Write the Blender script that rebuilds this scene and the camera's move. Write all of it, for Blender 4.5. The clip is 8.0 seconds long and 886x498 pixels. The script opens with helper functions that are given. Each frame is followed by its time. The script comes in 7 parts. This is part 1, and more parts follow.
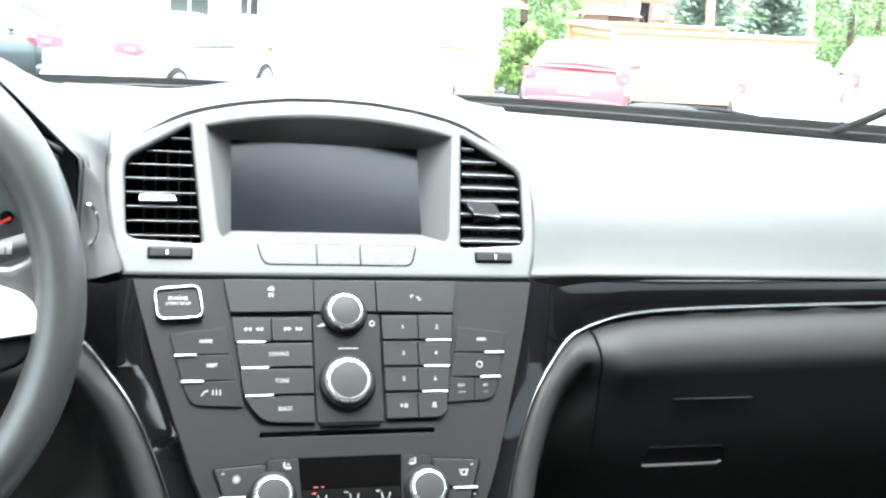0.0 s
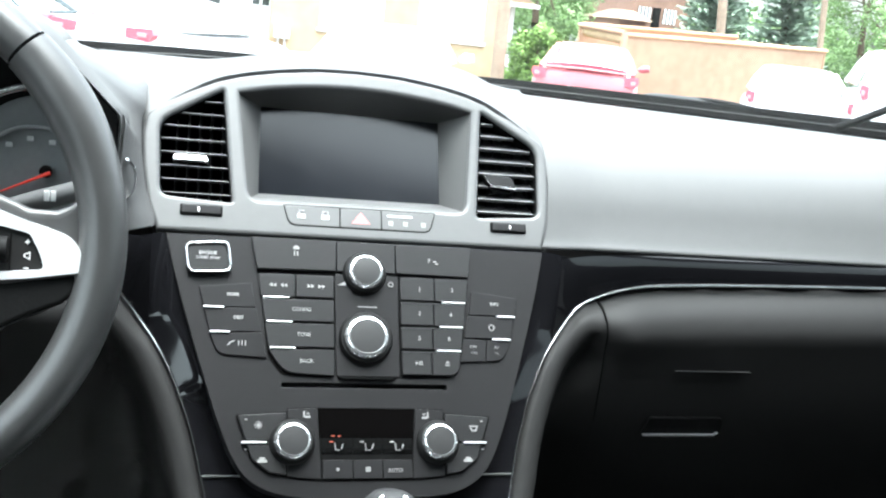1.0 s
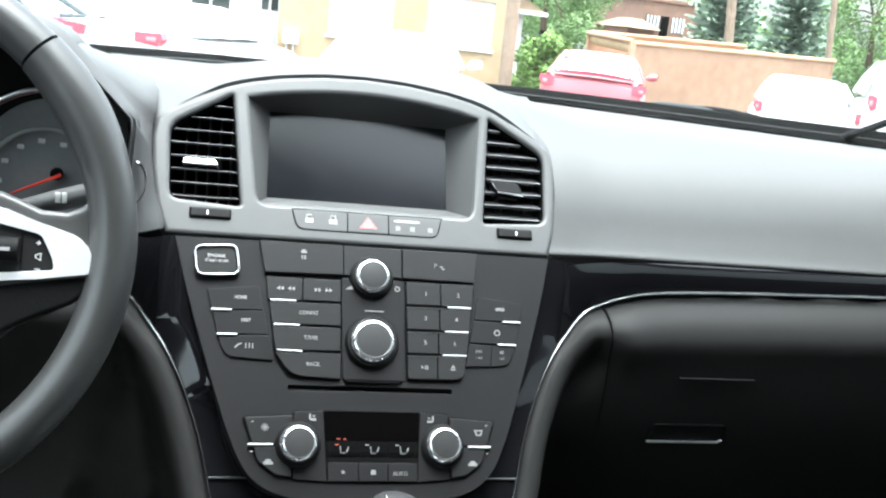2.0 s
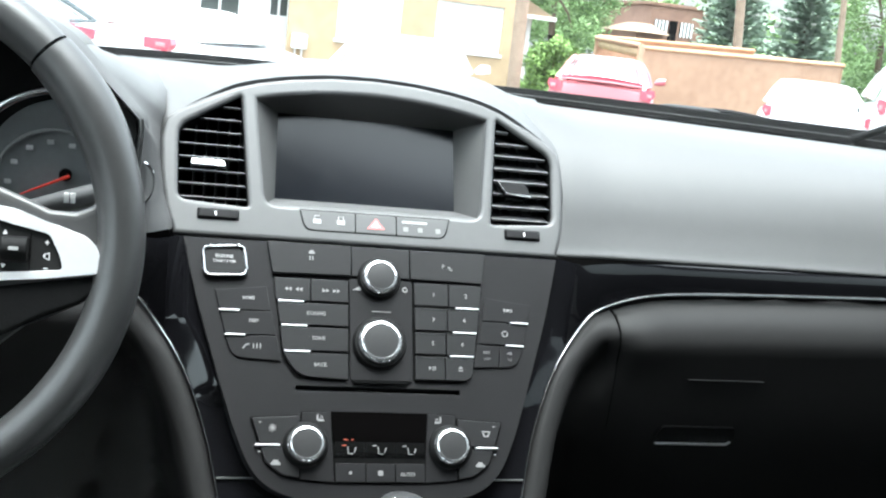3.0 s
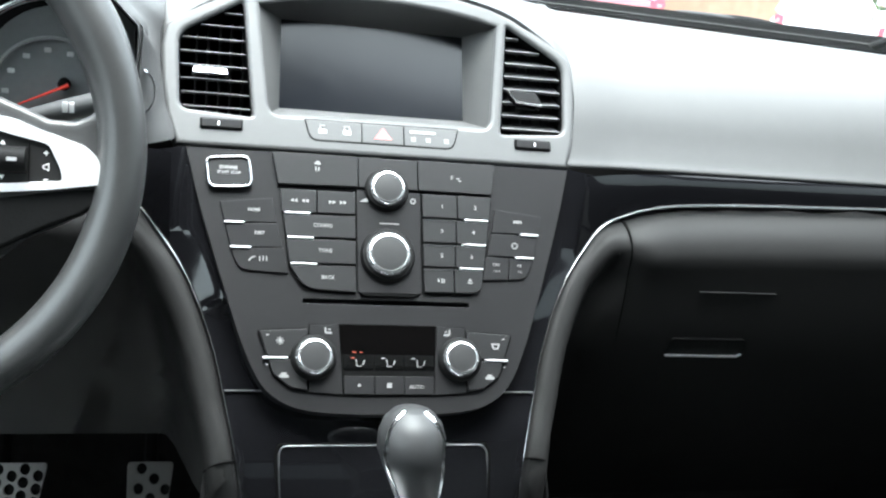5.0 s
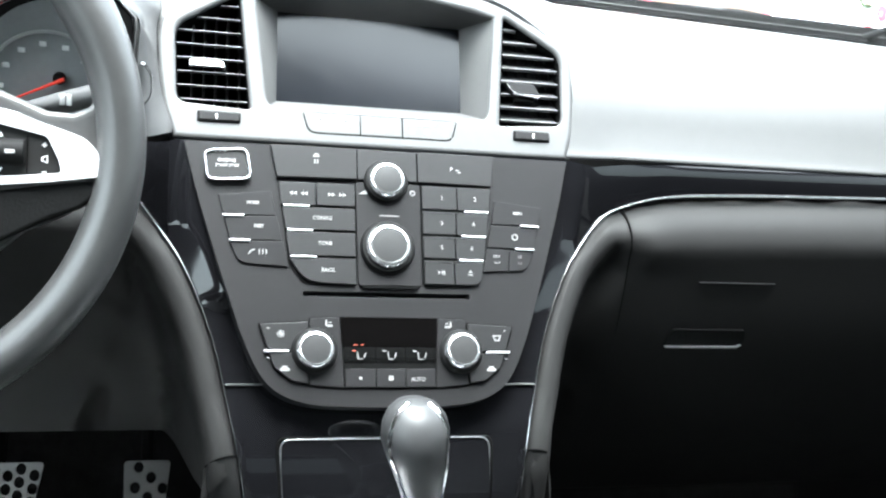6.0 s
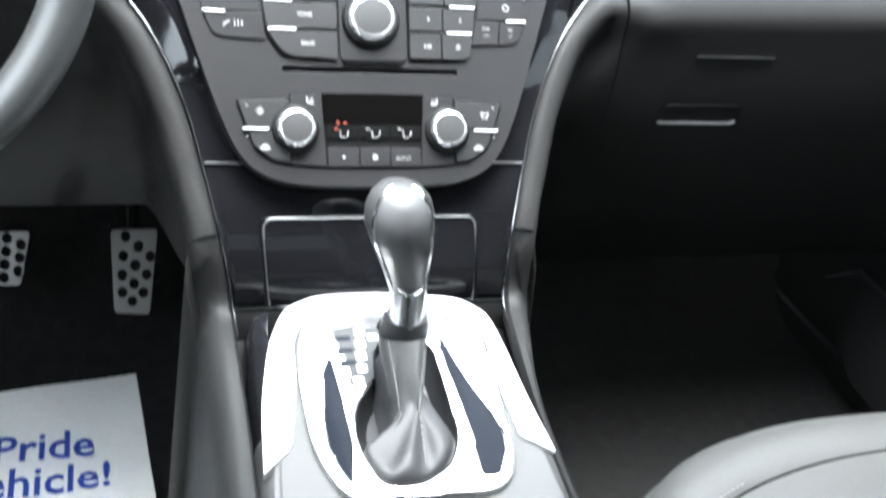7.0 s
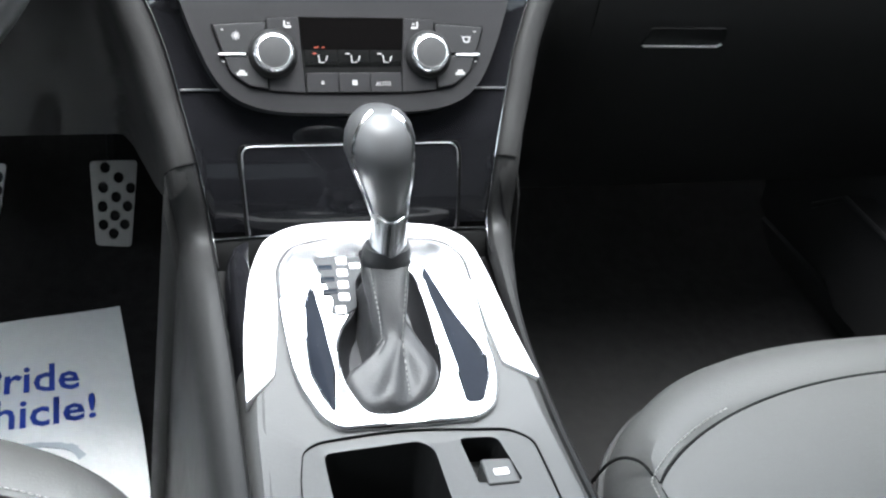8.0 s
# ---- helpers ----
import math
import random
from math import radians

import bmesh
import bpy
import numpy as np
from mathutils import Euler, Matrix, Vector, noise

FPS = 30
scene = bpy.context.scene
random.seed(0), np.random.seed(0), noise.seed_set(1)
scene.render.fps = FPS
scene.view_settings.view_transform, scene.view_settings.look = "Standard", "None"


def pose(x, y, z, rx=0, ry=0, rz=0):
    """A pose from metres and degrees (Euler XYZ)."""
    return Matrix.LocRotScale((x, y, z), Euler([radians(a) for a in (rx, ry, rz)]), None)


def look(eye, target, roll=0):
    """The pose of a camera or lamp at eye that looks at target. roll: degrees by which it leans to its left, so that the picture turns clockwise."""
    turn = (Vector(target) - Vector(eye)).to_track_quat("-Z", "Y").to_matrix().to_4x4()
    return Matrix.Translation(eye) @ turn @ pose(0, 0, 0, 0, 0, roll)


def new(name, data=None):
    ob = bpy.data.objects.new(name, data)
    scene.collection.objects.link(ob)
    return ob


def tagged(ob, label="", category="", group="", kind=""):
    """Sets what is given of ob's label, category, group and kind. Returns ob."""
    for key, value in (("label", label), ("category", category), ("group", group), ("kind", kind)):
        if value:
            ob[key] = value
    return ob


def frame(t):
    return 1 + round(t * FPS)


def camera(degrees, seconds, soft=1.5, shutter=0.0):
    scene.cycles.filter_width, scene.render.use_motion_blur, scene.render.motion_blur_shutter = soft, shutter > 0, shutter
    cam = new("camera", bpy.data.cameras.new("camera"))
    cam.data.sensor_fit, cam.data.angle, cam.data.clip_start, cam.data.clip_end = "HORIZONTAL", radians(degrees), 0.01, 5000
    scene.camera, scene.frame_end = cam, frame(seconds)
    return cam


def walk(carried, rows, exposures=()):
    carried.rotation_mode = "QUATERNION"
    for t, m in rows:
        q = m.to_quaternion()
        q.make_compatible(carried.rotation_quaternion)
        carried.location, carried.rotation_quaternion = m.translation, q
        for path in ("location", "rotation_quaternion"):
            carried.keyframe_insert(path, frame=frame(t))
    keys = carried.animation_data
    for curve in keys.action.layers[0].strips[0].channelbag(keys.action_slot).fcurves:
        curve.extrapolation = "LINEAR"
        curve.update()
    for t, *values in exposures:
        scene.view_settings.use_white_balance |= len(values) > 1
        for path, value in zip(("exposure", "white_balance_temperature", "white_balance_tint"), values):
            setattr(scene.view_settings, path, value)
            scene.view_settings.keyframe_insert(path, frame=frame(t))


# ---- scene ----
SKY, SUN = 0.8, 0.4
# the camera, held by hand between the front seats
cam = camera(46.0, 8.0, soft=2.2, shutter=0.4)
PATH = [
    (0.0, -0.1388, 0.0963, 1.1837, -15.95, -12.52, 4.51),
    (0.5, -0.1493, 0.0650, 1.1727, -14.49, -12.69, 4.10),
    (1.0, -0.1597, 0.0575, 1.1671, -15.83, -12.64, 6.57),
    (1.5, -0.1617, 0.0532, 1.1678, -15.62, -12.50, 6.99),
    (3.0, -0.1608, 0.0519, 1.1642, -14.96, -12.12, 6.96),
    (3.5, -0.1616, 0.0537, 1.1629, -14.56, -12.48, 7.16),
    (4.0, -0.1614, 0.0532, 1.1619, -14.38, -12.70, 7.19),
    (4.5, -0.1591, 0.0555, 1.1585, -14.34, -13.68, 7.10),
    (4.7, -0.1582, 0.0643, 1.1581, -15.00, -16.22, 6.89),
    (5.8, -0.1600, 0.0676, 1.1606, -15.33, -17.29, 6.82),
    (6.0, -0.1652, 0.0693, 1.1499, -15.77, -16.75, 6.54),
    (6.2, -0.1604, 0.0779, 1.1562, -16.24, -20.49, 6.55),
    (6.5, -0.1626, 0.0835, 1.1700, -16.89, -21.59, 6.97),
    (7.0, -0.1560, 0.0955, 1.1557, -18.16, -29.89, 7.88),
    (7.5, -0.1545, 0.0989, 1.1515, -19.39, -32.56, 8.28),
    (8.0, -0.1501, 0.0997, 1.1490, -19.55, -33.49, 8.11),
]


def held(x, y, z, yaw, pitch, roll):
    a, b = radians(yaw), radians(pitch)
    eye = Vector((x, y, z))
    return look(eye, eye + Vector((-math.sin(a) * math.cos(b), math.cos(a) * math.cos(b), math.sin(b))), roll)


EXPOSURES = [(0.0, 1.53, 6000, 2), (0.5, 1.18, 6000, 2), (1.0, 0.88, 6000, 2), (1.5, 0.7, 6000, 2), (2.8, 0.53, 6000, 2), (4.2, 0.53, 6000, 2), (4.7, 0.73, 6000, 2), (6.2, 1.65, 6000, 3), (7.0, 1.9, 6050, 6), (7.5, 1.65, 6050, 6), (8.0, 1.42, 6050, 7)]
walk(cam, [(r[0], held(*r[1:])) for r in PATH], EXPOSURES)

# the slanted plane of the centre stack: its middle, its way up and its way out
ST_O = Vector((0, 0.812, 0.92))
ST_V = Vector((0, math.sin(radians(33)), math.cos(radians(33))))
ST_N = Vector((0, -math.cos(radians(33)), math.sin(radians(33))))

# world and light: bright, hazy overcast day
world = bpy.data.worlds.new("world")
scene.world = world
world.use_nodes = True
wn, wl = world.node_tree.nodes, world.node_tree.links
sky = wn.new("ShaderNodeTexSky")
sky.sky_type = "NISHITA"
sky.sun_disc = False
sky.sun_elevation = radians(87)
sky.sun_rotation = radians(202)
sky.air_density, sky.dust_density, sky.ozone_density = 1.0, 6.0, 1.0
pale = wn.new("ShaderNodeHueSaturation")
pale.inputs["Saturation"].default_value = 0.22
wl.new(sky.outputs["Color"], pale.inputs["Color"])
wl.new(pale.outputs["Color"], wn["Background"].inputs["Color"])
wn["Background"].inputs["Strength"].default_value = SKY
sun_data = bpy.data.lights.new("sun", "SUN")
sun_data.energy, sun_data.angle, sun_data.color = SUN, radians(30), (1.0, 0.98, 0.95)
sun = new("sun", sun_data)
sun.matrix_world = look((0, 0, 10), (0.04, -0.01, 9.0))

# ---- materials ----


def material(name, base, rough=0.5, metal=0.0, vary=0.0, vary_scale=12.0, bump=0.0, bump_scale=400.0, coat=0.0, rough_vary=0.0, glow=None, spec=0.5, tint=None):
    """A principled material with two scales of variation and fine relief, all in object space at real size."""
    m = bpy.data.materials.new(name)
    m.use_nodes = True
    n, k = m.node_tree.nodes, m.node_tree.links
    b = n["Principled BSDF"]
    b.inputs["Base Color"].default_value = (*base, 1)
    b.inputs["Roughness"].default_value = rough
    b.inputs["Metallic"].default_value = metal
    b.inputs["Coat Weight"].default_value = coat
    b.inputs["Specular IOR Level"].default_value = spec
    co = n.new("ShaderNodeTexCoord")
    if vary:
        big = n.new("ShaderNodeTexNoise")
        big.inputs["Scale"].default_value, big.inputs["Detail"].default_value = vary_scale, 6
        k.new(co.outputs["Object"], big.inputs["Vector"])
        fine = n.new("ShaderNodeTexNoise")
        fine.inputs["Scale"].default_value, fine.inputs["Detail"].default_value = vary_scale * 9, 3
        k.new(co.outputs["Object"], fine.inputs["Vector"])
        both = n.new("ShaderNodeMix")
        both.inputs[0].default_value = 0.4
        k.new(big.outputs["Fac"], both.inputs[2])
        k.new(fine.outputs["Fac"], both.inputs[3])
        mix = n.new("ShaderNodeMix")
        mix.data_type = "RGBA"
        lo = [max(0.0, c * (1 - vary)) for c in base]
        hi = [min(1.0, c * (1 + vary)) for c in (tint or base)]
        mix.inputs[6].default_value, mix.inputs[7].default_value = (*lo, 1), (*hi, 1)
        span = n.new("ShaderNodeMapRange")
        span.inputs[1].default_value, span.inputs[2].default_value = 0.3, 0.7
        k.new(both.outputs[0], span.inputs[0])
        k.new(span.outputs[0], mix.inputs[0])
        k.new(mix.outputs[2], b.inputs["Base Color"])
        if rough_vary:
            rr = n.new("ShaderNodeMapRange")
            rr.inputs[1].default_value, rr.inputs[2].default_value = 0.3, 0.7
            rr.inputs[3].default_value, rr.inputs[4].default_value = max(0.02, rough - rough_vary), min(1.0, rough + rough_vary)
            k.new(both.outputs[0], rr.inputs[0])
            k.new(rr.outputs[0], b.inputs["Roughness"])
    if bump:
        grain = n.new("ShaderNodeTexNoise")
        grain.inputs["Scale"].default_value, grain.inputs["Detail"].default_value = bump_scale, 4
        k.new(co.outputs["Object"], grain.inputs["Vector"])
        bp = n.new("ShaderNodeBump")
        bp.inputs["Strength"].default_value = bump
        bp.inputs["Distance"].default_value = 0.4 / bump_scale
        k.new(grain.outputs["Fac"], bp.inputs["Height"])
        k.new(bp.outputs["Normal"], b.inputs["Normal"])
    if glow:
        b.inputs["Emission Color"].default_value = (*glow[:3], 1)
        b.inputs["Emission Strength"].default_value = glow[3]
    return m


M_DASH = material("dash_soft_plastic", (0.0735, 0.0735, 0.0732), 0.48, vary=0.06, vary_scale=9, bump=0.35, bump_scale=900, rough_vary=0.05)
M_FRAME = material("vent_frame_plastic", (0.0785, 0.0785, 0.0785), 0.42, vary=0.05, vary_scale=14, bump=0.2, bump_scale=1100)
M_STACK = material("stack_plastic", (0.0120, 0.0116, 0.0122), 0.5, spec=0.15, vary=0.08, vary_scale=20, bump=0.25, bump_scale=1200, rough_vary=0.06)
M_BUTTON = material("button_plastic", (0.0148, 0.0146, 0.0151), 0.45, spec=0.22, vary=0.08, vary_scale=30, bump=0.15, bump_scale=1500)
M_KNOBFACE = material("knob_face", (0.030, 0.030, 0.0302), 0.4, spec=0.3, vary=0.06, vary_scale=40)
M_RUBBER = material("black_rubber", (0.008, 0.008, 0.008), 0.65, spec=0.15, vary=0.1, vary_scale=30)
M_GAP = material("dark_gap", (0.004, 0.004, 0.004), 0.8, spec=0.05, vary=0.2, vary_scale=20)
M_GLOSS = material("piano_black", (0.006, 0.006, 0.007), 0.07, vary=0.2, vary_scale=6, coat=0.1, rough_vary=0.03)
M_SMOKE = material("smoked_gloss", (0.010, 0.013, 0.018), 0.1, spec=0.12, vary=0.2, vary_scale=30)
M_CHROME = material("chrome", (0.9, 0.905, 0.91), 0.16, metal=1.0, vary=0.03, vary_scale=30, rough_vary=0.04)
M_STRIP = material("trim_strip_metal", (0.36, 0.363, 0.368), 0.24, metal=1.0, vary=0.05, vary_scale=30)
M_RINGS = material("satin_chrome", (0.92, 0.92, 0.93), 0.17, metal=0.9, vary=0.03, vary_scale=40)
M_GATE = material("gate_grey", (0.035, 0.036, 0.038), 0.4, spec=0.3, vary=0.06, vary_scale=40)
M_SLEEVE = material("grey_steel", (0.42, 0.425, 0.43), 0.2, metal=1.0, vary=0.06, vary_scale=40)
M_BARS = material("silver_paint", (0.72, 0.73, 0.74), 0.32, metal=0.4, vary=0.05, vary_scale=60)
M_LIDLINE = material("dull_silver_line", (0.13, 0.132, 0.135), 0.3, metal=0.4, vary=0.08, vary_scale=60)
M_SATIN = material("satin_aluminium", (0.68, 0.68, 0.69), 0.34, metal=0.75, vary=0.05, vary_scale=20, rough_vary=0.06, bump=0.1, bump_scale=900)
M_FLANK = material("console_flank_plastic", (0.017, 0.017, 0.017), 0.5, spec=0.14, vary=0.1, vary_scale=10, bump=0.35, bump_scale=800, rough_vary=0.05)
M_KNEE = material("knee_bolster_plastic", (0.0178, 0.0175, 0.0173), 0.52, spec=0.14, vary=0.1, vary_scale=10, bump=0.35, bump_scale=800, rough_vary=0.05)
M_CONSOLE = material("console_plastic", (0.037, 0.037, 0.0363), 0.5, vary=0.06, vary_scale=12, bump=0.25, bump_scale=900, rough_vary=0.05)
M_BLACK = material("black_trim", (0.006, 0.006, 0.006), 0.65, spec=0.12, vary=0.2, vary_scale=10, bump=0.3, bump_scale=500)
M_CARPET = material("carpet", (0.0135, 0.0131, 0.013), 0.95, spec=0.05, vary=0.35, vary_scale=60, bump=0.8, bump_scale=700)
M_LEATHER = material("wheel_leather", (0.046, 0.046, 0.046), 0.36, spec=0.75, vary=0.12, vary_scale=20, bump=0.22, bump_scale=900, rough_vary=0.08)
M_SEAT = material("seat_leather", (0.048, 0.048, 0.0462), 0.5, vary=0.08, vary_scale=7, bump=0.3, bump_scale=550, rough_vary=0.08)
M_SEAM = material("seat_seam", (0.008, 0.008, 0.008), 0.9, spec=0.05)
M_TRIM = material("matt_black_trim", (0.004, 0.004, 0.004), 0.9, spec=0.03, vary=0.2, vary_scale=20)
M_STITCH = material("pale_thread", (0.2, 0.2, 0.19), 0.8, vary=0.1, vary_scale=300)
M_BOOT = material("boot_leather", (0.026, 0.026, 0.027), 0.45, spec=0.36, vary=0.15, vary_scale=25, bump=0.6, bump_scale=600, rough_vary=0.1)
# Darker copy of the boot leather, for its shaded sides.
M_BOOT_SHADED = material("boot_leather_shaded", (0.014, 0.0142, 0.0155), 0.36, spec=0.5, vary=0.12, vary_scale=25, bump=0.3, bump_scale=600)
M_GROOVE_REFLECT = material("groove_dark_reflection", (0.011, 0.013, 0.018), 0.25, spec=0.03, vary=0.2, vary_scale=30)
M_KNOBSIDE = material("knob_side_grey", (0.034, 0.034, 0.0345), 0.42, spec=0.4, vary=0.06, vary_scale=30)
M_KNOBSILVER = material("knob_satin_grey", (0.055, 0.055, 0.056), 0.42, spec=0.35, vary=0.06, vary_scale=30)
M_SCREEN = material("screen_glass", (0.006, 0.007, 0.0095), 0.2, spec=0.5, vary=0.1, vary_scale=10, rough_vary=0.04)
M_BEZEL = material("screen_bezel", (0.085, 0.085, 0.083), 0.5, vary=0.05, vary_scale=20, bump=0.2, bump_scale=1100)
M_LCD = material("lcd_glass", (0.002, 0.0018, 0.0018), 0.14, spec=0.03, vary=0.1, vary_scale=20)
M_AIR = material("gloss_button", (0.005, 0.005, 0.005), 0.12, spec=0.5, vary=0.1, vary_scale=30)
M_WHITE = material("white_print", (0.78, 0.78, 0.77), 0.6)
M_PRINT = material("button_print", (0.21, 0.21, 0.207), 0.6)
M_EDGE = material("slat_edge_grey", (0.3, 0.3, 0.302), 0.35, vary=0.05, vary_scale=40)
# Paler slat colour that carries the light on the right vent's slats.
M_SLAT_LIT = material("slat_lit_grey", (0.05, 0.05, 0.051), 0.4, vary=0.05, vary_scale=40)
M_SPOKE = material("silver_spoke_paint", (0.74, 0.745, 0.75), 0.36, metal=0.25, vary=0.04, vary_scale=30)
M_GREY_PRINT = material("grey_print", (0.4, 0.4, 0.4), 0.6)
M_RED = material("red_print", (0.5, 0.16, 0.16), 0.5)
M_RED_LIT = material("red_lit_mark", (0.22, 0.04, 0.02), 0.5, glow=(1.0, 0.16, 0.05, 0.03))
M_NEEDLE = material("needle_red", (0.7, 0.03, 0.02), 0.5, glow=(1.0, 0.08, 0.04, 0.12))
M_DIALMARK = material("dial_print", (0.7, 0.7, 0.7), 0.6)
# Dark dial lightened: the haze and reflection over it are in the colour.
M_DIAL_HAZED = material("dial_face_hazed", (0.26, 0.272, 0.276), 0.5, vary=0.1, vary_scale=20)
M_PAPER = material("paper", (0.76, 0.77, 0.76), 0.8, vary=0.05, vary_scale=9, bump=0.15, bump_scale=60)
M_BLUE = material("blue_ink", (0.015, 0.045, 0.33), 0.7, vary=0.08, vary_scale=50)
M_PALEBLUE = material("pale_print", (0.42, 0.46, 0.5), 0.8)
M_PEDAL = material("brushed_steel", (0.27, 0.265, 0.255), 0.38, metal=0.85, vary=0.08, vary_scale=40, rough_vary=0.08)
M_LINER = material("headliner", (0.15, 0.15, 0.145), 0.95, vary=0.05, vary_scale=30, bump=0.4, bump_scale=500)
M_DOOR = material("door_trim", (0.012, 0.012, 0.012), 0.6, spec=0.25, vary=0.1, vary_scale=8, bump=0.3, bump_scale=700)
M_ASPHALT = material("asphalt", (0.055, 0.055, 0.057), 0.9, vary=0.3, vary_scale=1.2, bump=0.6, bump_scale=60)
M_WHITECAR = material("white_car_paint", (0.82, 0.82, 0.82), 0.3, coat=0.6, vary=0.02, vary_scale=2)
M_REDCAR = material("red_car_paint", (0.46, 0.13, 0.15), 0.25, metal=0.1, coat=1.0, vary=0.05, vary_scale=2)
M_SPOILER = material("deep_red_paint", (0.42, 0.03, 0.06), 0.3, coat=0.6, vary=0.05, vary_scale=4)
M_DARKCAR = material("dark_car_paint", (0.03, 0.045, 0.05), 0.28, coat=0.8, vary=0.05, vary_scale=2)
M_CARGLASS = material("car_window_glass", (0.66, 0.69, 0.7), 0.12, metal=0.9, vary=0.1, vary_scale=1.5)
M_WINDOW = material("dark_window", (0.05, 0.06, 0.055), 0.1)
M_TAIL = material("tail_light", (0.68, 0.11, 0.15), 0.15, coat=0.7, vary=0.08, vary_scale=20)
M_LENS = material("pale_lamp_lens", (0.7, 0.28, 0.3), 0.2, coat=0.5)
M_TYRE = material("tyre", (0.015, 0.015, 0.015), 0.9)
M_RIM = material("alloy_rim", (0.5, 0.5, 0.5), 0.35, metal=0.8)
M_BRICK = material("tan_brick", (0.5, 0.37, 0.23), 0.85, vary=0.22, vary_scale=3, bump=0.4, bump_scale=40)
M_MORTAR = material("tan_wall", (0.5, 0.37, 0.23), 0.9, vary=0.16, vary_scale=3)
M_DARKBRICK = material("brown_brick", (0.27, 0.16, 0.115), 0.9, vary=0.22, vary_scale=2, bump=0.4, bump_scale=20)
M_PANEL = material("white_panel", (0.82, 0.82, 0.8), 0.6, vary=0.03, vary_scale=1)
M_POLE = material("weathered_wood", (0.3, 0.225, 0.165), 0.9, vary=0.25, vary_scale=4, bump=0.5, bump_scale=60)
M_RUST = material("rusty_steel", (0.36, 0.215, 0.14), 0.8, vary=0.14, vary_scale=0.6, bump=0.4, bump_scale=30, tint=(0.42, 0.27, 0.18))
M_RAIL = material("worn_steel_rail", (0.5, 0.3, 0.17), 0.75, vary=0.2, vary_scale=1.5, bump=0.4, bump_scale=30)
M_TRUNK = material("bark", (0.12, 0.085, 0.06), 0.95, vary=0.3, vary_scale=6)
M_SHINGLE = material("roof_shingle", (0.3, 0.22, 0.15), 0.9, vary=0.2, vary_scale=3)


def leafy(name, base, spread):
    """A leaf material that differs from clump to clump and lets light through."""
    m = material(name, base, 0.75)
    n, k = m.node_tree.nodes, m.node_tree.links
    b = n["Principled BSDF"]
    g = n.new("ShaderNodeNewGeometry")
    mix = n.new("ShaderNodeMix")
    mix.data_type = "RGBA"
    mix.inputs[6].default_value = (*[c * (1 - spread) for c in base], 1)
    mix.inputs[7].default_value = (*[c * (1 + spread) for c in base], 1)
    k.new(g.outputs["Random Per Island"], mix.inputs[0])
    k.new(mix.outputs[2], b.inputs["Base Color"])
    return m


M_LEAF = leafy("leaf", (0.2, 0.31, 0.12), 0.4)
M_SHRUB = leafy("shrub_leaf", (0.15, 0.25, 0.06), 0.5)
M_SPRUCE = leafy("spruce_needles", (0.25, 0.33, 0.245), 0.22)


def clear_glass(name="clear_glass", tone=(0.95, 0.97, 0.96)):
    """Thin clear glass: light goes straight through, with a faint even sheen."""
    m = bpy.data.materials.new(name)
    m.use_nodes = True
    n, k = m.node_tree.nodes, m.node_tree.links
    n.remove(n["Principled BSDF"])
    tr, gl, mx = n.new("ShaderNodeBsdfTransparent"), n.new("ShaderNodeBsdfGlossy"), n.new("ShaderNodeMixShader")
    tr.inputs[0].default_value = (*tone, 1)
    gl.inputs["Roughness"].default_value = 0.03
    mx.inputs[0].default_value = 0.05
    k.new(tr.outputs[0], mx.inputs[1])
    k.new(gl.outputs[0], mx.inputs[2])
    k.new(mx.outputs[0], n["Material Output"].inputs[0])
    return m


M_GLASS = clear_glass()

# Two tints that dim the light through panes out of view.
M_SIDE_DIM = clear_glass("dimmed_side_glass", (0.5, 0.52, 0.51))
M_TINT = clear_glass("light_cutting_glass", (0.2, 0.21, 0.21))

# ---- building tools ----


def thing(name, base, label, category, group="", kind=""):
    """A top-level thing: an Empty at its base."""
    ob = new(name)
    ob.empty_display_size = 0.02
    ob.location = base
    return tagged(ob, label, category, group, kind)


def root_place(ob):
    while ob.parent:
        ob = ob.parent
    return Vector(ob.location)


def part(name, bm, mat, parent=None, label="", smooth=True, sharp=38):
    """Links a bmesh, in world coordinates, as one mesh under a thing or part."""
    bmesh.ops.recalc_face_normals(bm, faces=bm.faces)
    if parent is not None:
        bmesh.ops.translate(bm, verts=bm.verts, vec=-root_place(parent))
    for f in bm.faces:
        f.smooth = smooth
    if smooth:
        for e in bm.edges:
            if len(e.link_faces) == 2 and e.calc_face_angle(0) > radians(sharp):
                e.smooth = False
    me = bpy.data.meshes.new(name)
    bm.to_mesh(me)
    bm.free()
    me.materials.append(mat)
    ob = new(name, me)
    if parent is not None:
        ob.parent = parent
    return tagged(ob, label)


def rounded(points, radius, seg=4):
    """A closed 2D outline with its corners rounded; radius is one number or one for each corner."""
    out, n = [], len(points)
    for i, p in enumerate(points):
        r = radius[i] if isinstance(radius, (list, tuple)) else radius
        p, a, b = Vector(p), Vector(points[i - 1]), Vector(points[(i + 1) % n])
        da, db = (a - p), (b - p)
        r = min(r, 0.45 * da.length, 0.45 * db.length)
        if r < 1e-6:
            out.append(p)
            continue
        s, e = p + da.normalized() * r, p + db.normalized() * r
        for j in range(seg + 1):
            u = j / seg
            out.append(s * (1 - u) ** 2 + p * 2 * u * (1 - u) + e * u * u)
    return out


def circle(cx, cy, r, n=32):
    return [Vector((cx + r * math.cos(2 * math.pi * i / n), cy + r * math.sin(2 * math.pi * i / n))) for i in range(n)]


def on_stack(u, v, w=0.0):
    return ST_O + Vector((u, 0, 0)) + v * ST_V + w * ST_N


